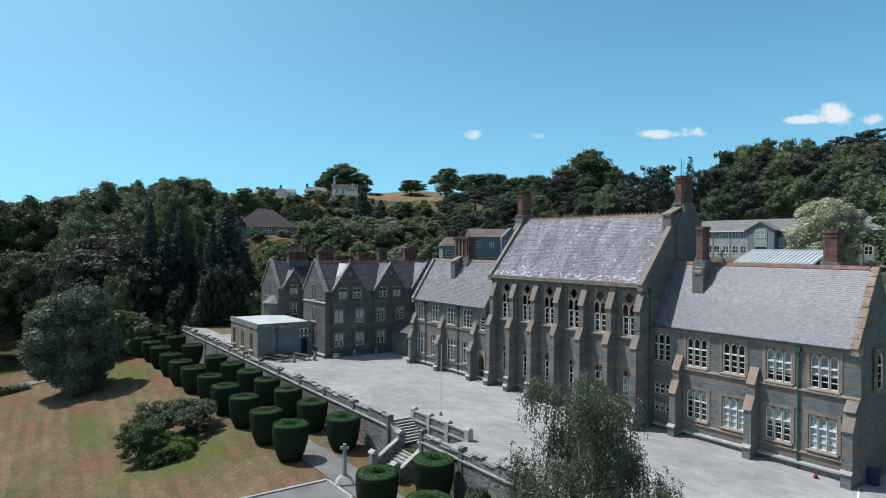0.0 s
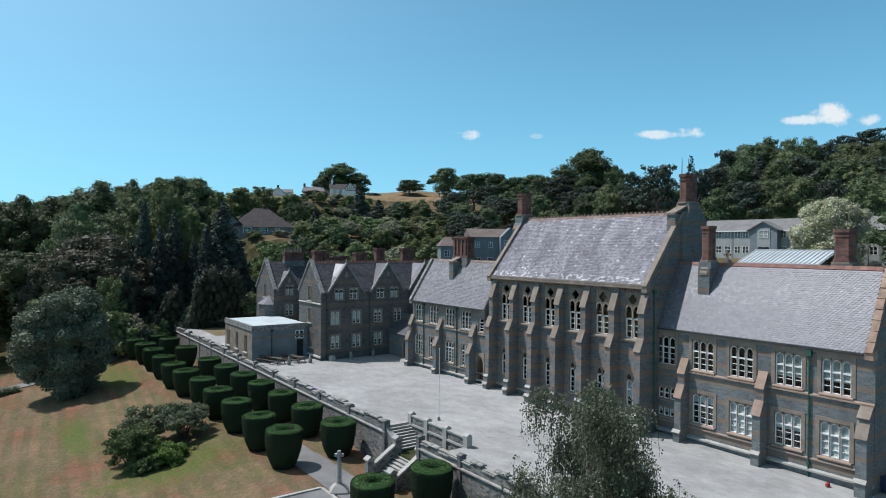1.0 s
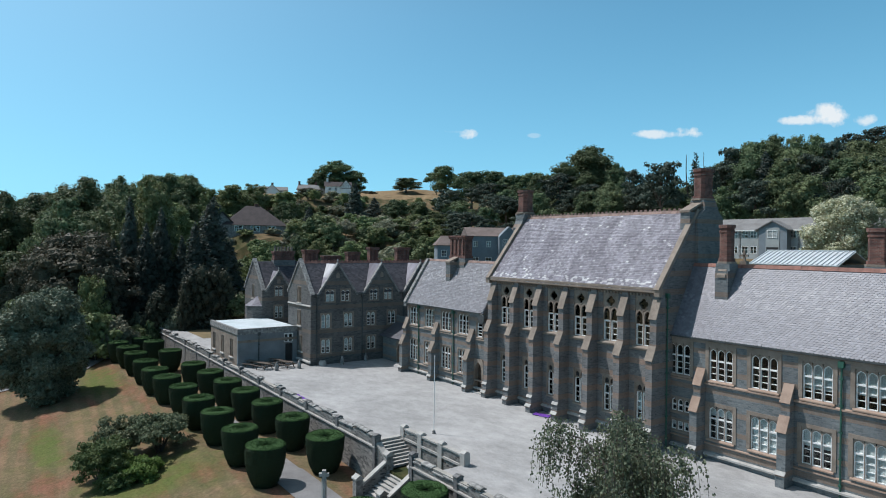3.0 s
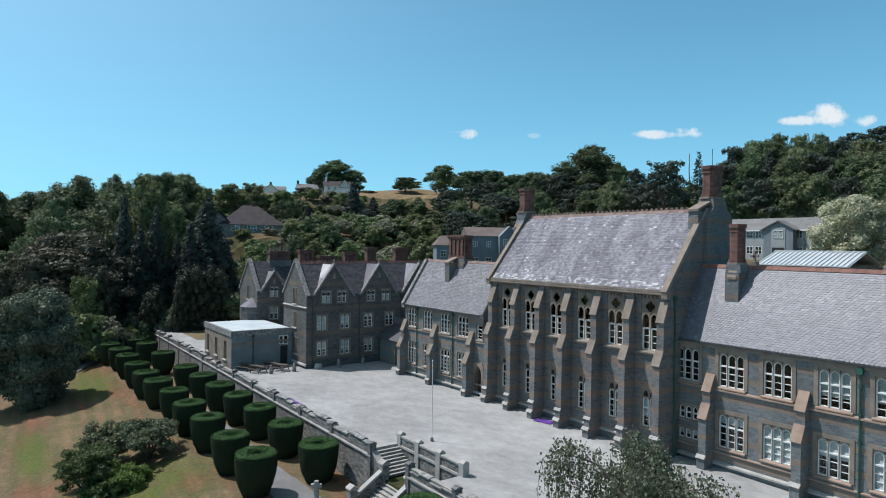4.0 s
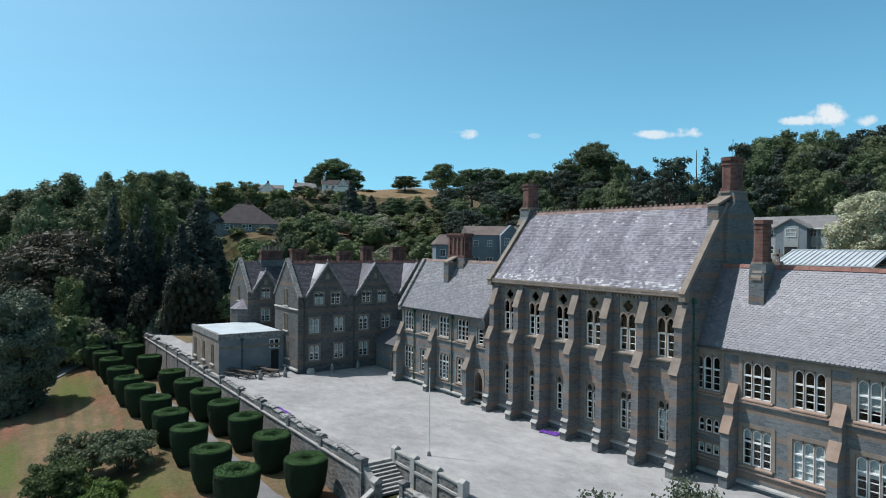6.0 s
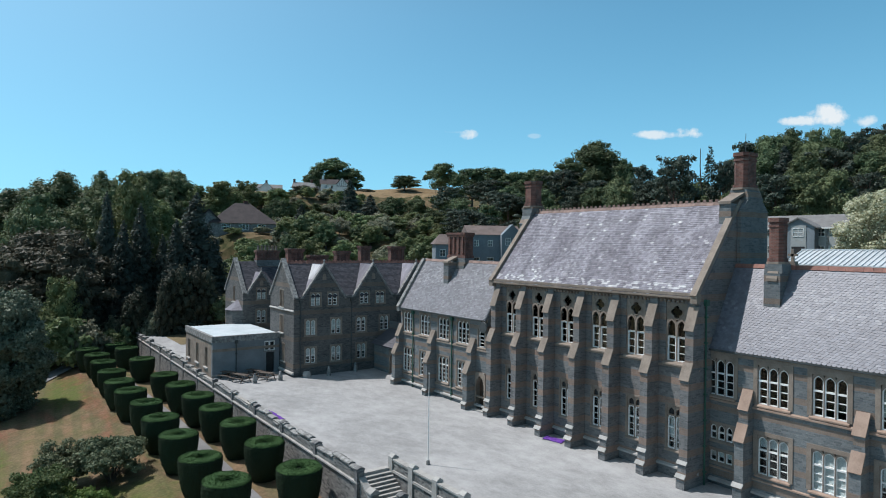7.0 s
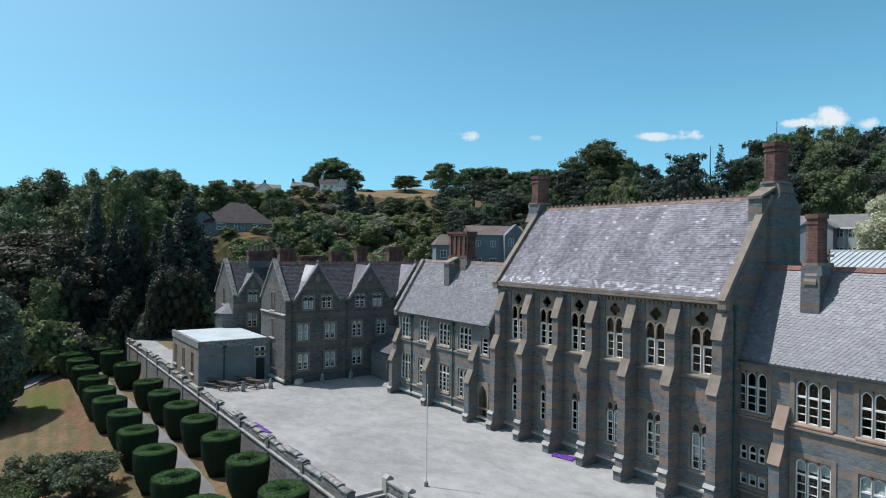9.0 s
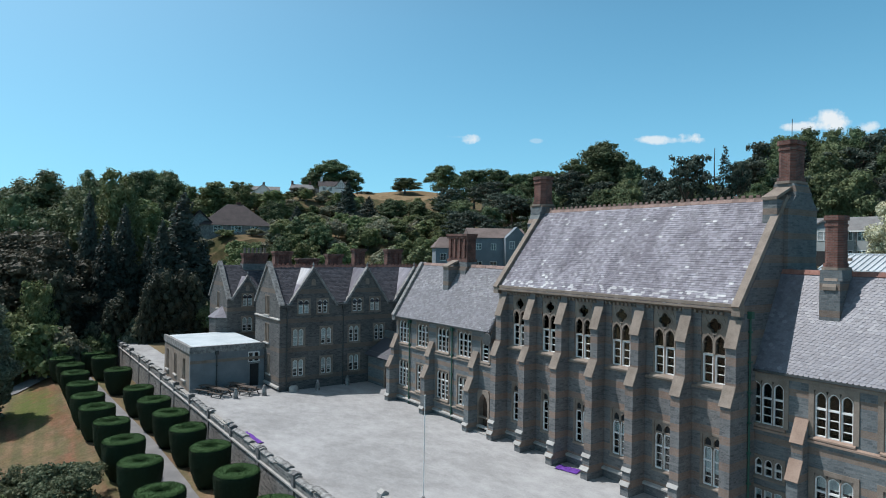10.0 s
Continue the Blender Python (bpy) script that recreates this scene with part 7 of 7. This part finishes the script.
# hanging wood
stand([("pine", 143.7, 83.6, 18.8, 9.6), ("broad", 145.5, 80.2, 20.0, 9.7), ("broad", 149.0, 77.7, 21.0, 10.8), ("broad", 149.2, 72.3, 19.5, 10.5), ("broad", 150.6, 69.1, 19.4, 9.0), ("pine", 150.1, 64.8, 17.5, 8.8), ("broad", 151.4, 61.4, 17.5, 10.3), ("broad", 153.0, 56.8, 17.3, 10.1), ("broad", 154.4, 52.0, 17.0, 10.5), ("broad", 155.7, 47.4, 16.7, 10.3)], "trees of the hanging wood")
stand([("pine", 128.7, 77.7, 12.8, 8.6), ("broad", 131.4, 74.7, 14.1, 8.6), ("fir", 134.3, 71.3, 15.0, 9.7), ("broad", 135.1, 67.1, 14.1, 9.0), ("pine", 136.9, 63.0, 13.8, 9.3), ("broad", 137.5, 58.6, 12.6, 9.0), ("broad", 139.2, 54.0, 12.7, 9.9), ("pine", 140.8, 48.8, 12.5, 9.6), ("broad", 142.1, 43.9, 12.3, 9.3)], "trees of the hanging wood")
stand([("broad", 118.9, 70.6, 11.3, 8.5), ("pine", 120.9, 66.7, 12.9, 8.8), ("broad", 123.0, 62.5, 13.2, 9.0), ("broad", 124.7, 58.4, 13.3, 8.8), ("pine", 126.4, 54.0, 12.2, 8.6), ("broad", 128.0, 49.5, 11.8, 9.0), ("broad", 129.6, 44.2, 11.1, 9.3)], "trees of the hanging wood")
grove(160, 205, 14, 110, 10.5, ("pine", "broad", "broad"), 9, 12, "trees of the hanging wood", 1.15, lambda x, y: not 55 < bearing(x, y) < 88)
stand([("broad", 88, 28, 11.5, 9), ("broad", 86, 20, 12, 9.5), ("broad", 80, 13, 11, 9.5), ("broad", 96, 27, 12, 10)], "trees behind the gable of the east range")

# ---------------------------------------------------------------- buildings behind and on the hill
M_BLUEGREY = plain("blue_grey_render", (0.15, 0.178, 0.20), (0.21, 0.24, 0.265), 0.6, 6, 0.85, 0.1)
M_CREAM = plain("cream_panel", (0.27, 0.285, 0.28), (0.36, 0.375, 0.365), 0.8, 8, 0.8, 0.1)
M_HOUSEWHITE = plain("whitewash", (0.62, 0.62, 0.60), (0.76, 0.76, 0.74), 0.8, 8, 0.85, 0.1)
M_TILE = plain("brown_roof_tile", (0.10, 0.075, 0.065), (0.18, 0.135, 0.12), 0.8, 9, 0.85, 0.4)
M_GREYTILE = plain("grey_roof_tile", (0.13, 0.125, 0.12), (0.21, 0.205, 0.20), 0.8, 9, 0.85, 0.4)
M_METAL = plain("profiled_metal", (0.42, 0.45, 0.46), (0.55, 0.58, 0.59), 0.6, 6, 0.45, 0.1)
M_TIMBER = plain("black_timber", (0.02, 0.02, 0.02), (0.05, 0.045, 0.04), 3, 20, 0.8, 0.2)


def casement(w, h, cols, rows):
    fr = Shape().ring_plate([(-w / 2, 0), (w / 2, 0), (w / 2, h), (-w / 2, h)], [(-w / 2 + 0.07, 0.07), (w / 2 - 0.07, 0.07), (w / 2 - 0.07, h - 0.07), (-w / 2 + 0.07, h - 0.07)], -0.03, 0.1)
    for i in range(1, cols):
        x = -w / 2 + w * i / cols
        fr.box(x - 0.035, x + 0.035, 0.0, 0.08, 0.05, h - 0.05)
    for k in range(1, rows):
        z = h * k / rows
        fr.box(-w / 2 + 0.05, w / 2 - 0.05, 0.0, 0.08, z - 0.03, z + 0.03)
    pane = Shape().box(-w / 2 + 0.05, w / 2 - 0.05, 0.04, 0.05, 0.05, h - 0.05)
    return fr.mesh("window", M_WHITE), None, None, [pane.mesh("pane", M_GLASS)]


def house(name, label, at, w, d, z_eave, z_ridge, mat, roof, wins, hip=0.0, z0=-1.5):
    """A plain house; its front faces -y in its own frame. wins: (along, sill, width, height, cols)."""
    h = thing(name, label, "house", at)
    part("wall", wall_shape(-w / 2, w / 2, z0, z_eave, 0.0, 0.3, [rect(u, ww, z, z + hh) for u, z, ww, hh, c in wins]), mat, h)
    part("back_wall", Shape().box(-w / 2, w / 2, d - 0.3, d, z0, z_eave), mat, h)
    for u in (-w / 2, w / 2 - 0.3):
        if hip:
            part("side_wall", Shape().box(u + 0.003, u + 0.297, 0.3, d - 0.3, z0, z_eave), mat, h)
        else:
            part("side_wall", gable_shape(u + 0.003, 0.294, 0.003, d - 0.003, z0, z_eave, d / 2, z_ridge - 0.1), mat, h)
    o = 0.35
    r = Shape()
    e, t = z_eave - 0.05, z_ridge
    A, B, C, D = (-w / 2 - o, -o, e), (w / 2 + o, -o, e), (w / 2 + o, d + o, e), (-w / 2 - o, d + o, e)
    P, Q = (-w / 2 - o + hip, d / 2, t), (w / 2 + o - hip, d / 2, t)
    r.face(A, B, Q, P), r.face(C, D, P, Q), r.face(B, C, Q), r.face(D, A, P), r.face(D, C, B, A)
    part("roof", r, roof, h)
    for u, z, ww, hh, c in wins:
        put_window(casement(ww, hh, c, 2), h, u, 0.02, z)
    return h


# long two-storey block behind the east range, facing the terrace
z_m = 11.0
MOD_U = [-16.0, -14.6, -12.9, -11.5, -9.8, -8.4] + [-6.75, -5.05, -3.65] + [2.45 + 1.57 * i for i in range(10)]
mod = house("school_block", "long two-storey modern school block with cream panels and grey tiled roof", pose(104, 53.8, z_m, 0, 0, -90), 38.0, 8.0, 6.6, 8.6, M_CREAM, M_GREYTILE,
            [(u, zz, 1.08, 1.2, 2) for u in MOD_U for zz in (5.32, 2.85)], 0.0, -3.0)
mod["category"] = "school building"
for u in [-15.3, -12.2, -9.1, -5.9, -2.7] + [1.75 + 1.57 * i for i in range(11)]:
    part("pier", Shape().box(u - 0.12, u + 0.12, -0.06, 0.0, -3.0, 6.5), M_GREYSTONE, mod)
part("fascia", Shape().box(-19.3, 19.3, -0.42, -0.36, 6.42, 6.62), M_WHITE, mod)
gp = part("porch_gable", Shape().prism([(-2.15, -3.0), (2.15, -3.0), (2.15, 6.7), (0, 7.85), (-2.15, 6.7)], -1.2, 0.4, "y"), M_BLUEGREY, mod, "projecting blue-grey gabled bay")
part("panel", Shape().box(-1.05, 1.05, -1.26, -1.2, -2.0, 6.9), M_CREAM, gp)
for sg in (-1, 1):
    part("verge", Shape().prism([(0, 7.85), (sg * 2.7, 6.42), (sg * 2.7, 6.58), (0, 8.05)], -1.5, 0.6, "y"), M_GREYTILE, gp)
put_window(casement(1.5, 1.2, 2, 2), mod, 0.0, -1.29, 5.3)
# flat near-black sheet for the unlit opening
part("doorway", Shape().box(-0.9, 0.9, -1.3, -1.26, 1.4, 3.9), M_UNLIT, gp)

# profiled metal roof behind the east range
shed = thing("outbuilding", "outbuilding with a pale profiled metal roof", "outbuilding")
part("wall", Shape().box(75.4, 82.6, 33.3, 42.0, 2.0, 13.0), M_GREYSTONE, shed)
mr = Shape()
for sg in (-1, 1):
    mr.prism([(79.0, 14.4), (79.0 + sg * 4.1, 12.98), (79.0 + sg * 4.1, 12.88), (79.0, 14.3)], 33.0, 42.3, "y")
rf = part("roof", mr, M_METAL, shed)
rib = Shape().prism([(79.0, 14.4), (74.9, 12.98), (74.9, 13.08), (79.0, 14.5)], -0.05, 0.05, "y").mesh("rib", M_METAL)
for i in range(19):
    part("rib", rib, None, rf, at=pose(0, 33.15 + 0.5 * i, 0))
part("ridge_cap", Shape().box(78.85, 79.15, 33.0, 42.3, 14.38, 14.53), M_METAL, rf)

# blue-grey boarding block beyond the west range
blue = house("boarding_block", "blue-grey rendered boarding block with brown tiled roof", pose(82.3, 95.8, 9.0, 0, 0, -28), 9.2, 8.0, 7.5, 9.2, M_BLUEGREY, M_TILE, [(-3.4, 5.4, 0.9, 1.1, 2), (-0.9, 5.4, 0.9, 1.1, 2), (-3.4, 2.3, 1.2, 1.2, 2), (-0.9, 2.3, 1.2, 1.2, 2)], 0.0, -4.0)
part("gable", Shape().prism([(0.8, -4.0), (4.6, -4.0), (4.6, 7.4), (2.7, 9.3), (0.8, 7.4)], -1.6, 0.5, "y"), M_BLUEGREY, blue)
for u in (1.9, 3.5):
    put_window(casement(0.9, 1.3, 2, 2), blue, u, -1.63, 5.6)
    put_window(casement(0.9, 1.3, 2, 2), blue, u, -1.63, 2.4)
house("boarding_block", "low blue-grey annexe of the boarding block with hipped tiled roof", pose(72.2, 95.6, 9.0, 0, 0, -28), 4.8, 5.0, 5.7, 7.4, M_BLUEGREY, M_TILE, [(-1.2, 3.6, 1.0, 1.2, 2), (1.1, 3.6, 1.0, 1.2, 2)], 1.3, -4.0)

# houses on the hill
M_DARKTILE = plain("dark_brown_tile", (0.026, 0.020, 0.021), (0.056, 0.042, 0.042), 0.8, 9, 0.85, 0.4)
bung = house("bungalow", "bungalow with a large dark brown hipped roof on the hillside", pose(54.6, 147.5, 16.8, 0, 0, -14) @ Matrix.Diagonal((1.14, 1.14, 1.08, 1)), 12.0, 10.5, 1.9, 6.2, M_GREYSTONE, M_DARKTILE, [(-3.2, 0.5, 1.6, 1.2, 2), (0.0, 0.5, 1.8, 1.2, 3), (3.2, 0.5, 1.6, 1.2, 2)], 4.9, -2.0)
wing = part("wing", Shape().prism([(-8.6, -2.0), (-4.0, -2.0), (-4.0, 1.9), (-6.3, 4.3), (-8.6, 1.9)], 0.6, 7.0, "y"), M_GREYSTONE, bung)
for sg in (-1, 1):
    part("roof", Shape().prism([(-6.3, 4.4), (-6.3 + sg * 2.7, 1.6), (-6.3 + sg * 2.7, 1.8), (-6.3, 4.65)], 0.2, 7.6, "y"), M_DARKTILE, wing)
part("chimney", Shape().box(0.3, 1.1, 5.2, 5.9, 5.4, 6.7), M_BRICK, bung)
h0 = house("house", "white gabled house with grey roof on the skyline", pose(92.5, 237.6, 33.2, 0, 0, -20), 10.5, 6.5, 1.9, 3.4, M_HOUSEWHITE, M_GREYTILE, [(-3.6, 0.6, 1.2, 1.0, 2), (3.0, 0.6, 1.2, 1.0, 2)], 0.0, -2.5)
part("gable", Shape().prism([(-2.3, -2.5), (1.7, -2.5), (1.7, 1.9), (-0.3, 3.7), (-2.3, 1.9)], -1.5, 2.5, "y"), M_HOUSEWHITE, h0)
for sg in (-1, 1):
    part("roof", Shape().prism([(-0.3, 3.72), (-0.3 + sg * 2.3, 1.65), (-0.3 + sg * 2.3, 1.8), (-0.3, 3.9)], -1.8, 3.2, "y"), M_GREYTILE, h0)
put_window(casement(1.2, 1.1, 2, 2), h0, -0.3, -1.53, 0.7)
part("chimney", Shape().box(-0.6, 0.2, 3.0, 3.7, 3.0, 4.9), M_BRICK, h0)
h1 = house("house", "white rendered house with pale slate roof and two chimneys", pose(105.6, 234.4, 33.2, 0, 0, -20), 8.2, 6.5, 2.9, 4.8, M_HOUSEWHITE, M_GREYTILE, [(-2.5, 1.2, 1.2, 1.2, 2), (0.5, 1.2, 1.2, 1.2, 2)], 0.6, -2.5)
for u in (-3.4, 3.0):
    part("chimney", Shape().box(u - 0.4, u + 0.4, 3.0, 3.7, 4.2, 6.0), M_BRICK, h1)
part("extension", Shape().prism([(4.1, -2.5), (8.6, -2.5), (8.6, 1.6), (5.5, 3.3), (4.1, 3.3)], 0.5, 5.5, "y"), M_GREYSTONE, h1)
h2 = house("house", "white half-timbered gabled house on the skyline", pose(110.7, 219.2, 33.4, 0, 0, -25), 9.6, 7.0, 2.9, 4.9, M_HOUSEWHITE, M_DARKTILE, [(-3.0, 1.2, 1.0, 1.2, 2), (-0.8, 1.2, 1.0, 1.2, 2)], 0.0, -2.5)
g2 = part("gable", Shape().prism([(0.8, -2.5), (4.8, -2.5), (4.8, 2.9), (2.8, 5.3), (0.8, 2.9)], -0.8, 0.4, "y"), M_HOUSEWHITE, h2)
for k in range(6):
    part("stud", Shape().box(1.0 + 0.7 * k, 1.14 + 0.7 * k, -0.86, -0.8, 2.2, 4.5 - abs(1.78 - 0.7 * k) * 1.0), M_TIMBER, g2)
part("beam", Shape().box(0.8, 4.8, -0.86, -0.8, 2.05, 2.2), M_TIMBER, g2)
part("verge", Shape().prism([(0.5, 2.7), (2.8, 5.45), (5.1, 2.7), (4.9, 2.65), (2.8, 5.15), (0.7, 2.65)], -0.95, -0.5, "y"), M_TIMBER, g2)
part("chimney", Shape().box(-4.4, -3.6, 3.0, 3.8, 4.0, 6.2), M_HOUSEWHITE, h2)

wire_pole = thing("utility_pole", "bare wooden utility pole on the skyline field", "pole", pose(152.6, 215.0, land(152.6, 215.0)))
part("pole", Shape().lathe([(0.16, -0.3), (0.11, 7.2)], 8), M_TRUNK, wire_pole)
part("crossarm", Shape().box(-0.7, 0.7, -0.06, 0.06, 6.6, 6.75), M_TRUNK, wire_pole)

# ---------------------------------------------------------------- garden trees and shrubs
M_LAWNTREE = leaf_mat("lawn_tree_leaves", (0.032, 0.048, 0.024), (0.125, 0.155, 0.085), 0.12)
lawn_tree = thing("tree", "broad spreading dark green tree standing on the lawn", "tree", pose(10.4, 95.2, land(10.4, 95.2) - 0.1))
part("trunk", trunk_mesh("trunk", 7.5, 0.55, 8, 41), None, lawn_tree)
part("crown", cloud("crown", M_LAWNTREE, lobes(41, 5.4, 7.6, 6.6, 46, 8, 0.85, -1.15), 42000, 0.16, 41, 0.62, -0.9, 0.8, 0.55), None, lawn_tree)
M_RHODO = leaf_mat("rhododendron_leaves", (0.030, 0.050, 0.014), (0.095, 0.130, 0.044), 0.3, 0.6)
M_RHODO_GREY = leaf_mat("grey_shrub_leaves", (0.044, 0.064, 0.027), (0.130, 0.160, 0.076), 0.3, 0.6)
M_RHODO_NEW = leaf_mat("fresh_shrub_leaves", (0.034, 0.064, 0.012), (0.10, 0.155, 0.036), 0.35, 0.6)


def shrub(x, y, r, h, stem, seed, mat, count, label):
    """An open evergreen shrub: leaning bare stems that carry flat, ragged tufts of leaves."""
    rnd = random.Random(seed)
    t = thing("shrub", label, "shrub", pose(x, y, land(x, y) - 0.05), "shrubs in the lawn clump")
    stems, tufts = Shape(), []
    for i in range(13):
        a = i * 2.399 + rnd.uniform(-0.3, 0.3)
        reach = r * (0.25 + 0.75 * math.sqrt((i + 0.5) / 13)) * rnd.uniform(0.85, 1.05)
        top = Vector((math.cos(a) * reach, math.sin(a) * reach, stem + (h - stem) * (1 - 0.62 * (reach / r) ** 2) * rnd.uniform(0.8, 1.05)))
        mid = top * 0.5 + Vector((rnd.gauss(0, 0.12), rnd.gauss(0, 0.12), 0.1))
        stems.tube((0.12 * math.cos(a), 0.12 * math.sin(a), -0.2), mid, 0.055, 0.04, 6)
        stems.tube(mid, top, 0.04, 0.015, 5)
        for k in range(9):
            o = Vector((rnd.gauss(0, r * 0.17), rnd.gauss(0, r * 0.17), rnd.gauss(-0.05, 0.16) - (0.14 * (k - 3) if k > 3 else 0)))
            q = r * rnd.uniform(0.17, 0.28)
            p = top + o
            if k < 3:
                stems.tube(mid.lerp(top, 0.7), p, 0.02, 0.008, 4)
            tufts.append((p.x, p.y, max(p.z, q * 0.6), q, q, q * rnd.uniform(0.45, 0.75)))
    part("stem_work", stems, M_TRUNK, t)
    part("crown", cloud("crown", mat, tufts, count, 0.10, seed, 0.55, -0.7, 1.0, 0.4), None, t)


OPEN = "open evergreen shrub with bare leaning stems on the lawn"
DENSE = "rounded dense evergreen shrub in a clump on the lawn"
LOW = "low bright green shrub among darker shrubs"
shrub(12.4, 61.2, 2.0, 3.7, 0.5, 51, M_RHODO, 11000, DENSE)
shrub(14.6, 65.2, 1.95, 3.5, 0.8, 52, M_RHODO_GREY, 9500, "grey-green evergreen shrub with an open rounded crown")
shrub(17.2, 63.5, 2.2, 3.3, 1.35, 53, M_RHODO_GREY, 9500, OPEN)
shrub(14.9, 59.3, 1.6, 1.55, 0.3, 54, M_RHODO_NEW, 5500, LOW)
shrub(13.4, 60.4, 1.2, 2.7, 0.4, 55, M_RHODO_NEW, 4500, LOW)
shrub(13.1, 58.9, 1.1, 1.3, 0.2, 56, M_RHODO, 3500, DENSE)
flower = thing("tree", "rounded tree covered in cream white blossom", "tree", pose(97.2, 41.3, land(97.2, 41.3) - 1.6))
part("trunk", trunk_mesh("trunk", 6.0, 0.4, 5, 61), None, flower)
part("crown", cloud("crown", M_FLOWER, lobes(61, 5.1, 6.3, 6.4, 30, 6, 0.9, -0.9), 24000, 0.14, 61, 0.6, -0.6), None, flower)
hedge = thing("hedge", "low dark clipped hedge beyond the lawn", "hedge", pose(-1, 104.5, land(-1, 104.5)))
part("foliage", cloud("foliage", M_LEAF_DARK, [(-7 + 1.0 * i, 0.15 * math.sin(i * 2.1), 0.9, 0.95, 0.8, 0.95) for i in range(14)], 5000, 0.12, 66, 0.9, -0.6), None, hedge)

# weeping birch close by


def birch(at, h, r, strands, seed, top_share=0.45):
    rnd = random.Random(seed)
    rng = np.random.default_rng(seed)
    t = thing("birch_tree", "weeping birch with thin drooping leafy twigs and pale stem", "tree", at)
    s = Shape()
    p, q = Vector((0, 0, -0.4)), None
    bark = []
    x = y = 0.0
    for i in range(8):
        x, y = x + rnd.uniform(-0.12, 0.12), y + rnd.uniform(-0.12, 0.12)
        q = Vector((x, y, h * 0.93 * (i + 1) / 8))
        s.tube(p, q, 0.16 * (1 - 0.115 * i), 0.16 * (1 - 0.115 * (i + 1)), 9)
        bark.append(q)
        p = q
    part("trunk", s, M_BIRCHBARK, t, "pale birch stem")
    limbs, ends = Shape(), []
    for i in range(34):
        k = rnd.randrange(2, 8)
        b = bark[k] if k < 8 else bark[-1]
        a = i * 2.399 + rnd.uniform(-0.3, 0.3)
        reach = r * rnd.uniform(0.35, 1.0) * (1.05 - 0.5 * max(0, (b.z / h - top_share)) / (1 - top_share))
        e = b + Vector((math.cos(a) * reach, math.sin(a) * reach, rnd.uniform(0.3, 1.0) * (h - b.z) * 0.5 + 0.5))
        m = b.lerp(e, 0.5) + Vector((0, 0, 0.35))
        limbs.tube(b, m, 0.05, 0.03, 6)
        limbs.tube(m, e, 0.03, 0.012, 5)
        for f in (0.35, 0.5, 0.65, 0.8, 0.92, 1.0):
            c = b.lerp(m, f / 0.5) if f < 0.5 else m.lerp(e, (f - 0.5) / 0.5)
            ends.append(c)
    part("branch_work", limbs, M_TRUNK, t)
    tw, lv = Shape(), Shape()
    for i in range(strands):
        c = ends[rnd.randrange(len(ends))] + Vector(rng.normal(size=3)) * 0.22
        out = Vector((c.x, c.y, 0)).normalized() if c.xy.length > 0.1 else Vector((rnd.random() - 0.5, rnd.random() - 0.5, 0)).normalized()
        out.rotate(Matrix.Rotation(rnd.uniform(-0.9, 0.9), 3, "Z"))
        length = rnd.uniform(0.7, 2.3)
        pts = [c + out * (0.45 * (1 - math.exp(-2.2 * f))) * length * 0.55 + Vector((0, 0, 0.25 * f - 0.95 * f * f)) * length for f in (0, 0.2, 0.4, 0.6, 0.8, 1.0)]
        for a, b in zip(pts, pts[1:]):
            tw.tube(a, b, 0.006, 0.005, 3)
        for _ in range(int(length * 26)):
            f = rnd.random() ** 0.8 * 4.999
            k = int(f)
            b = pts[k].lerp(pts[k + 1], f - k) + Vector(rng.normal(size=3)) * 0.06
            d = (Vector((0, 0, -1)) + Vector(rng.normal(size=3)) * 0.7).normalized()
            o = d.orthogonal().normalized()
            o.rotate(Matrix.Rotation(rnd.uniform(0, 6.28), 3, d))
            l = rnd.uniform(0.055, 0.10)
            lv.face(b, b + d * l * 0.5 + o * l * 0.38, b + d * l, b + d * l * 0.5 - o * l * 0.38)
    part("twig_work", tw.mesh("twig_work", M_TRUNK, tidy=False), None, t)
    tagged(part("foliage", lv.mesh("foliage", M_BIRCH, tidy=False), None, t), kind="stuff")
    return t


M_BIRCHBARK = plain("birch_bark", (0.28, 0.27, 0.25), (0.5, 0.49, 0.46), 3, 12, 0.8, 0.3)
birch(pose(17.95, 15.35, land(17.95, 15.35), rz=170), 13.0, 3.3, 1900, 71)
birch(pose(23.4, 15.6, land(23.4, 15.6)), 7.6, 1.6, 280, 72)
tree("bush", 26.9, 31.4, 2.3, 2.4, "bright green young shrub against the wall")
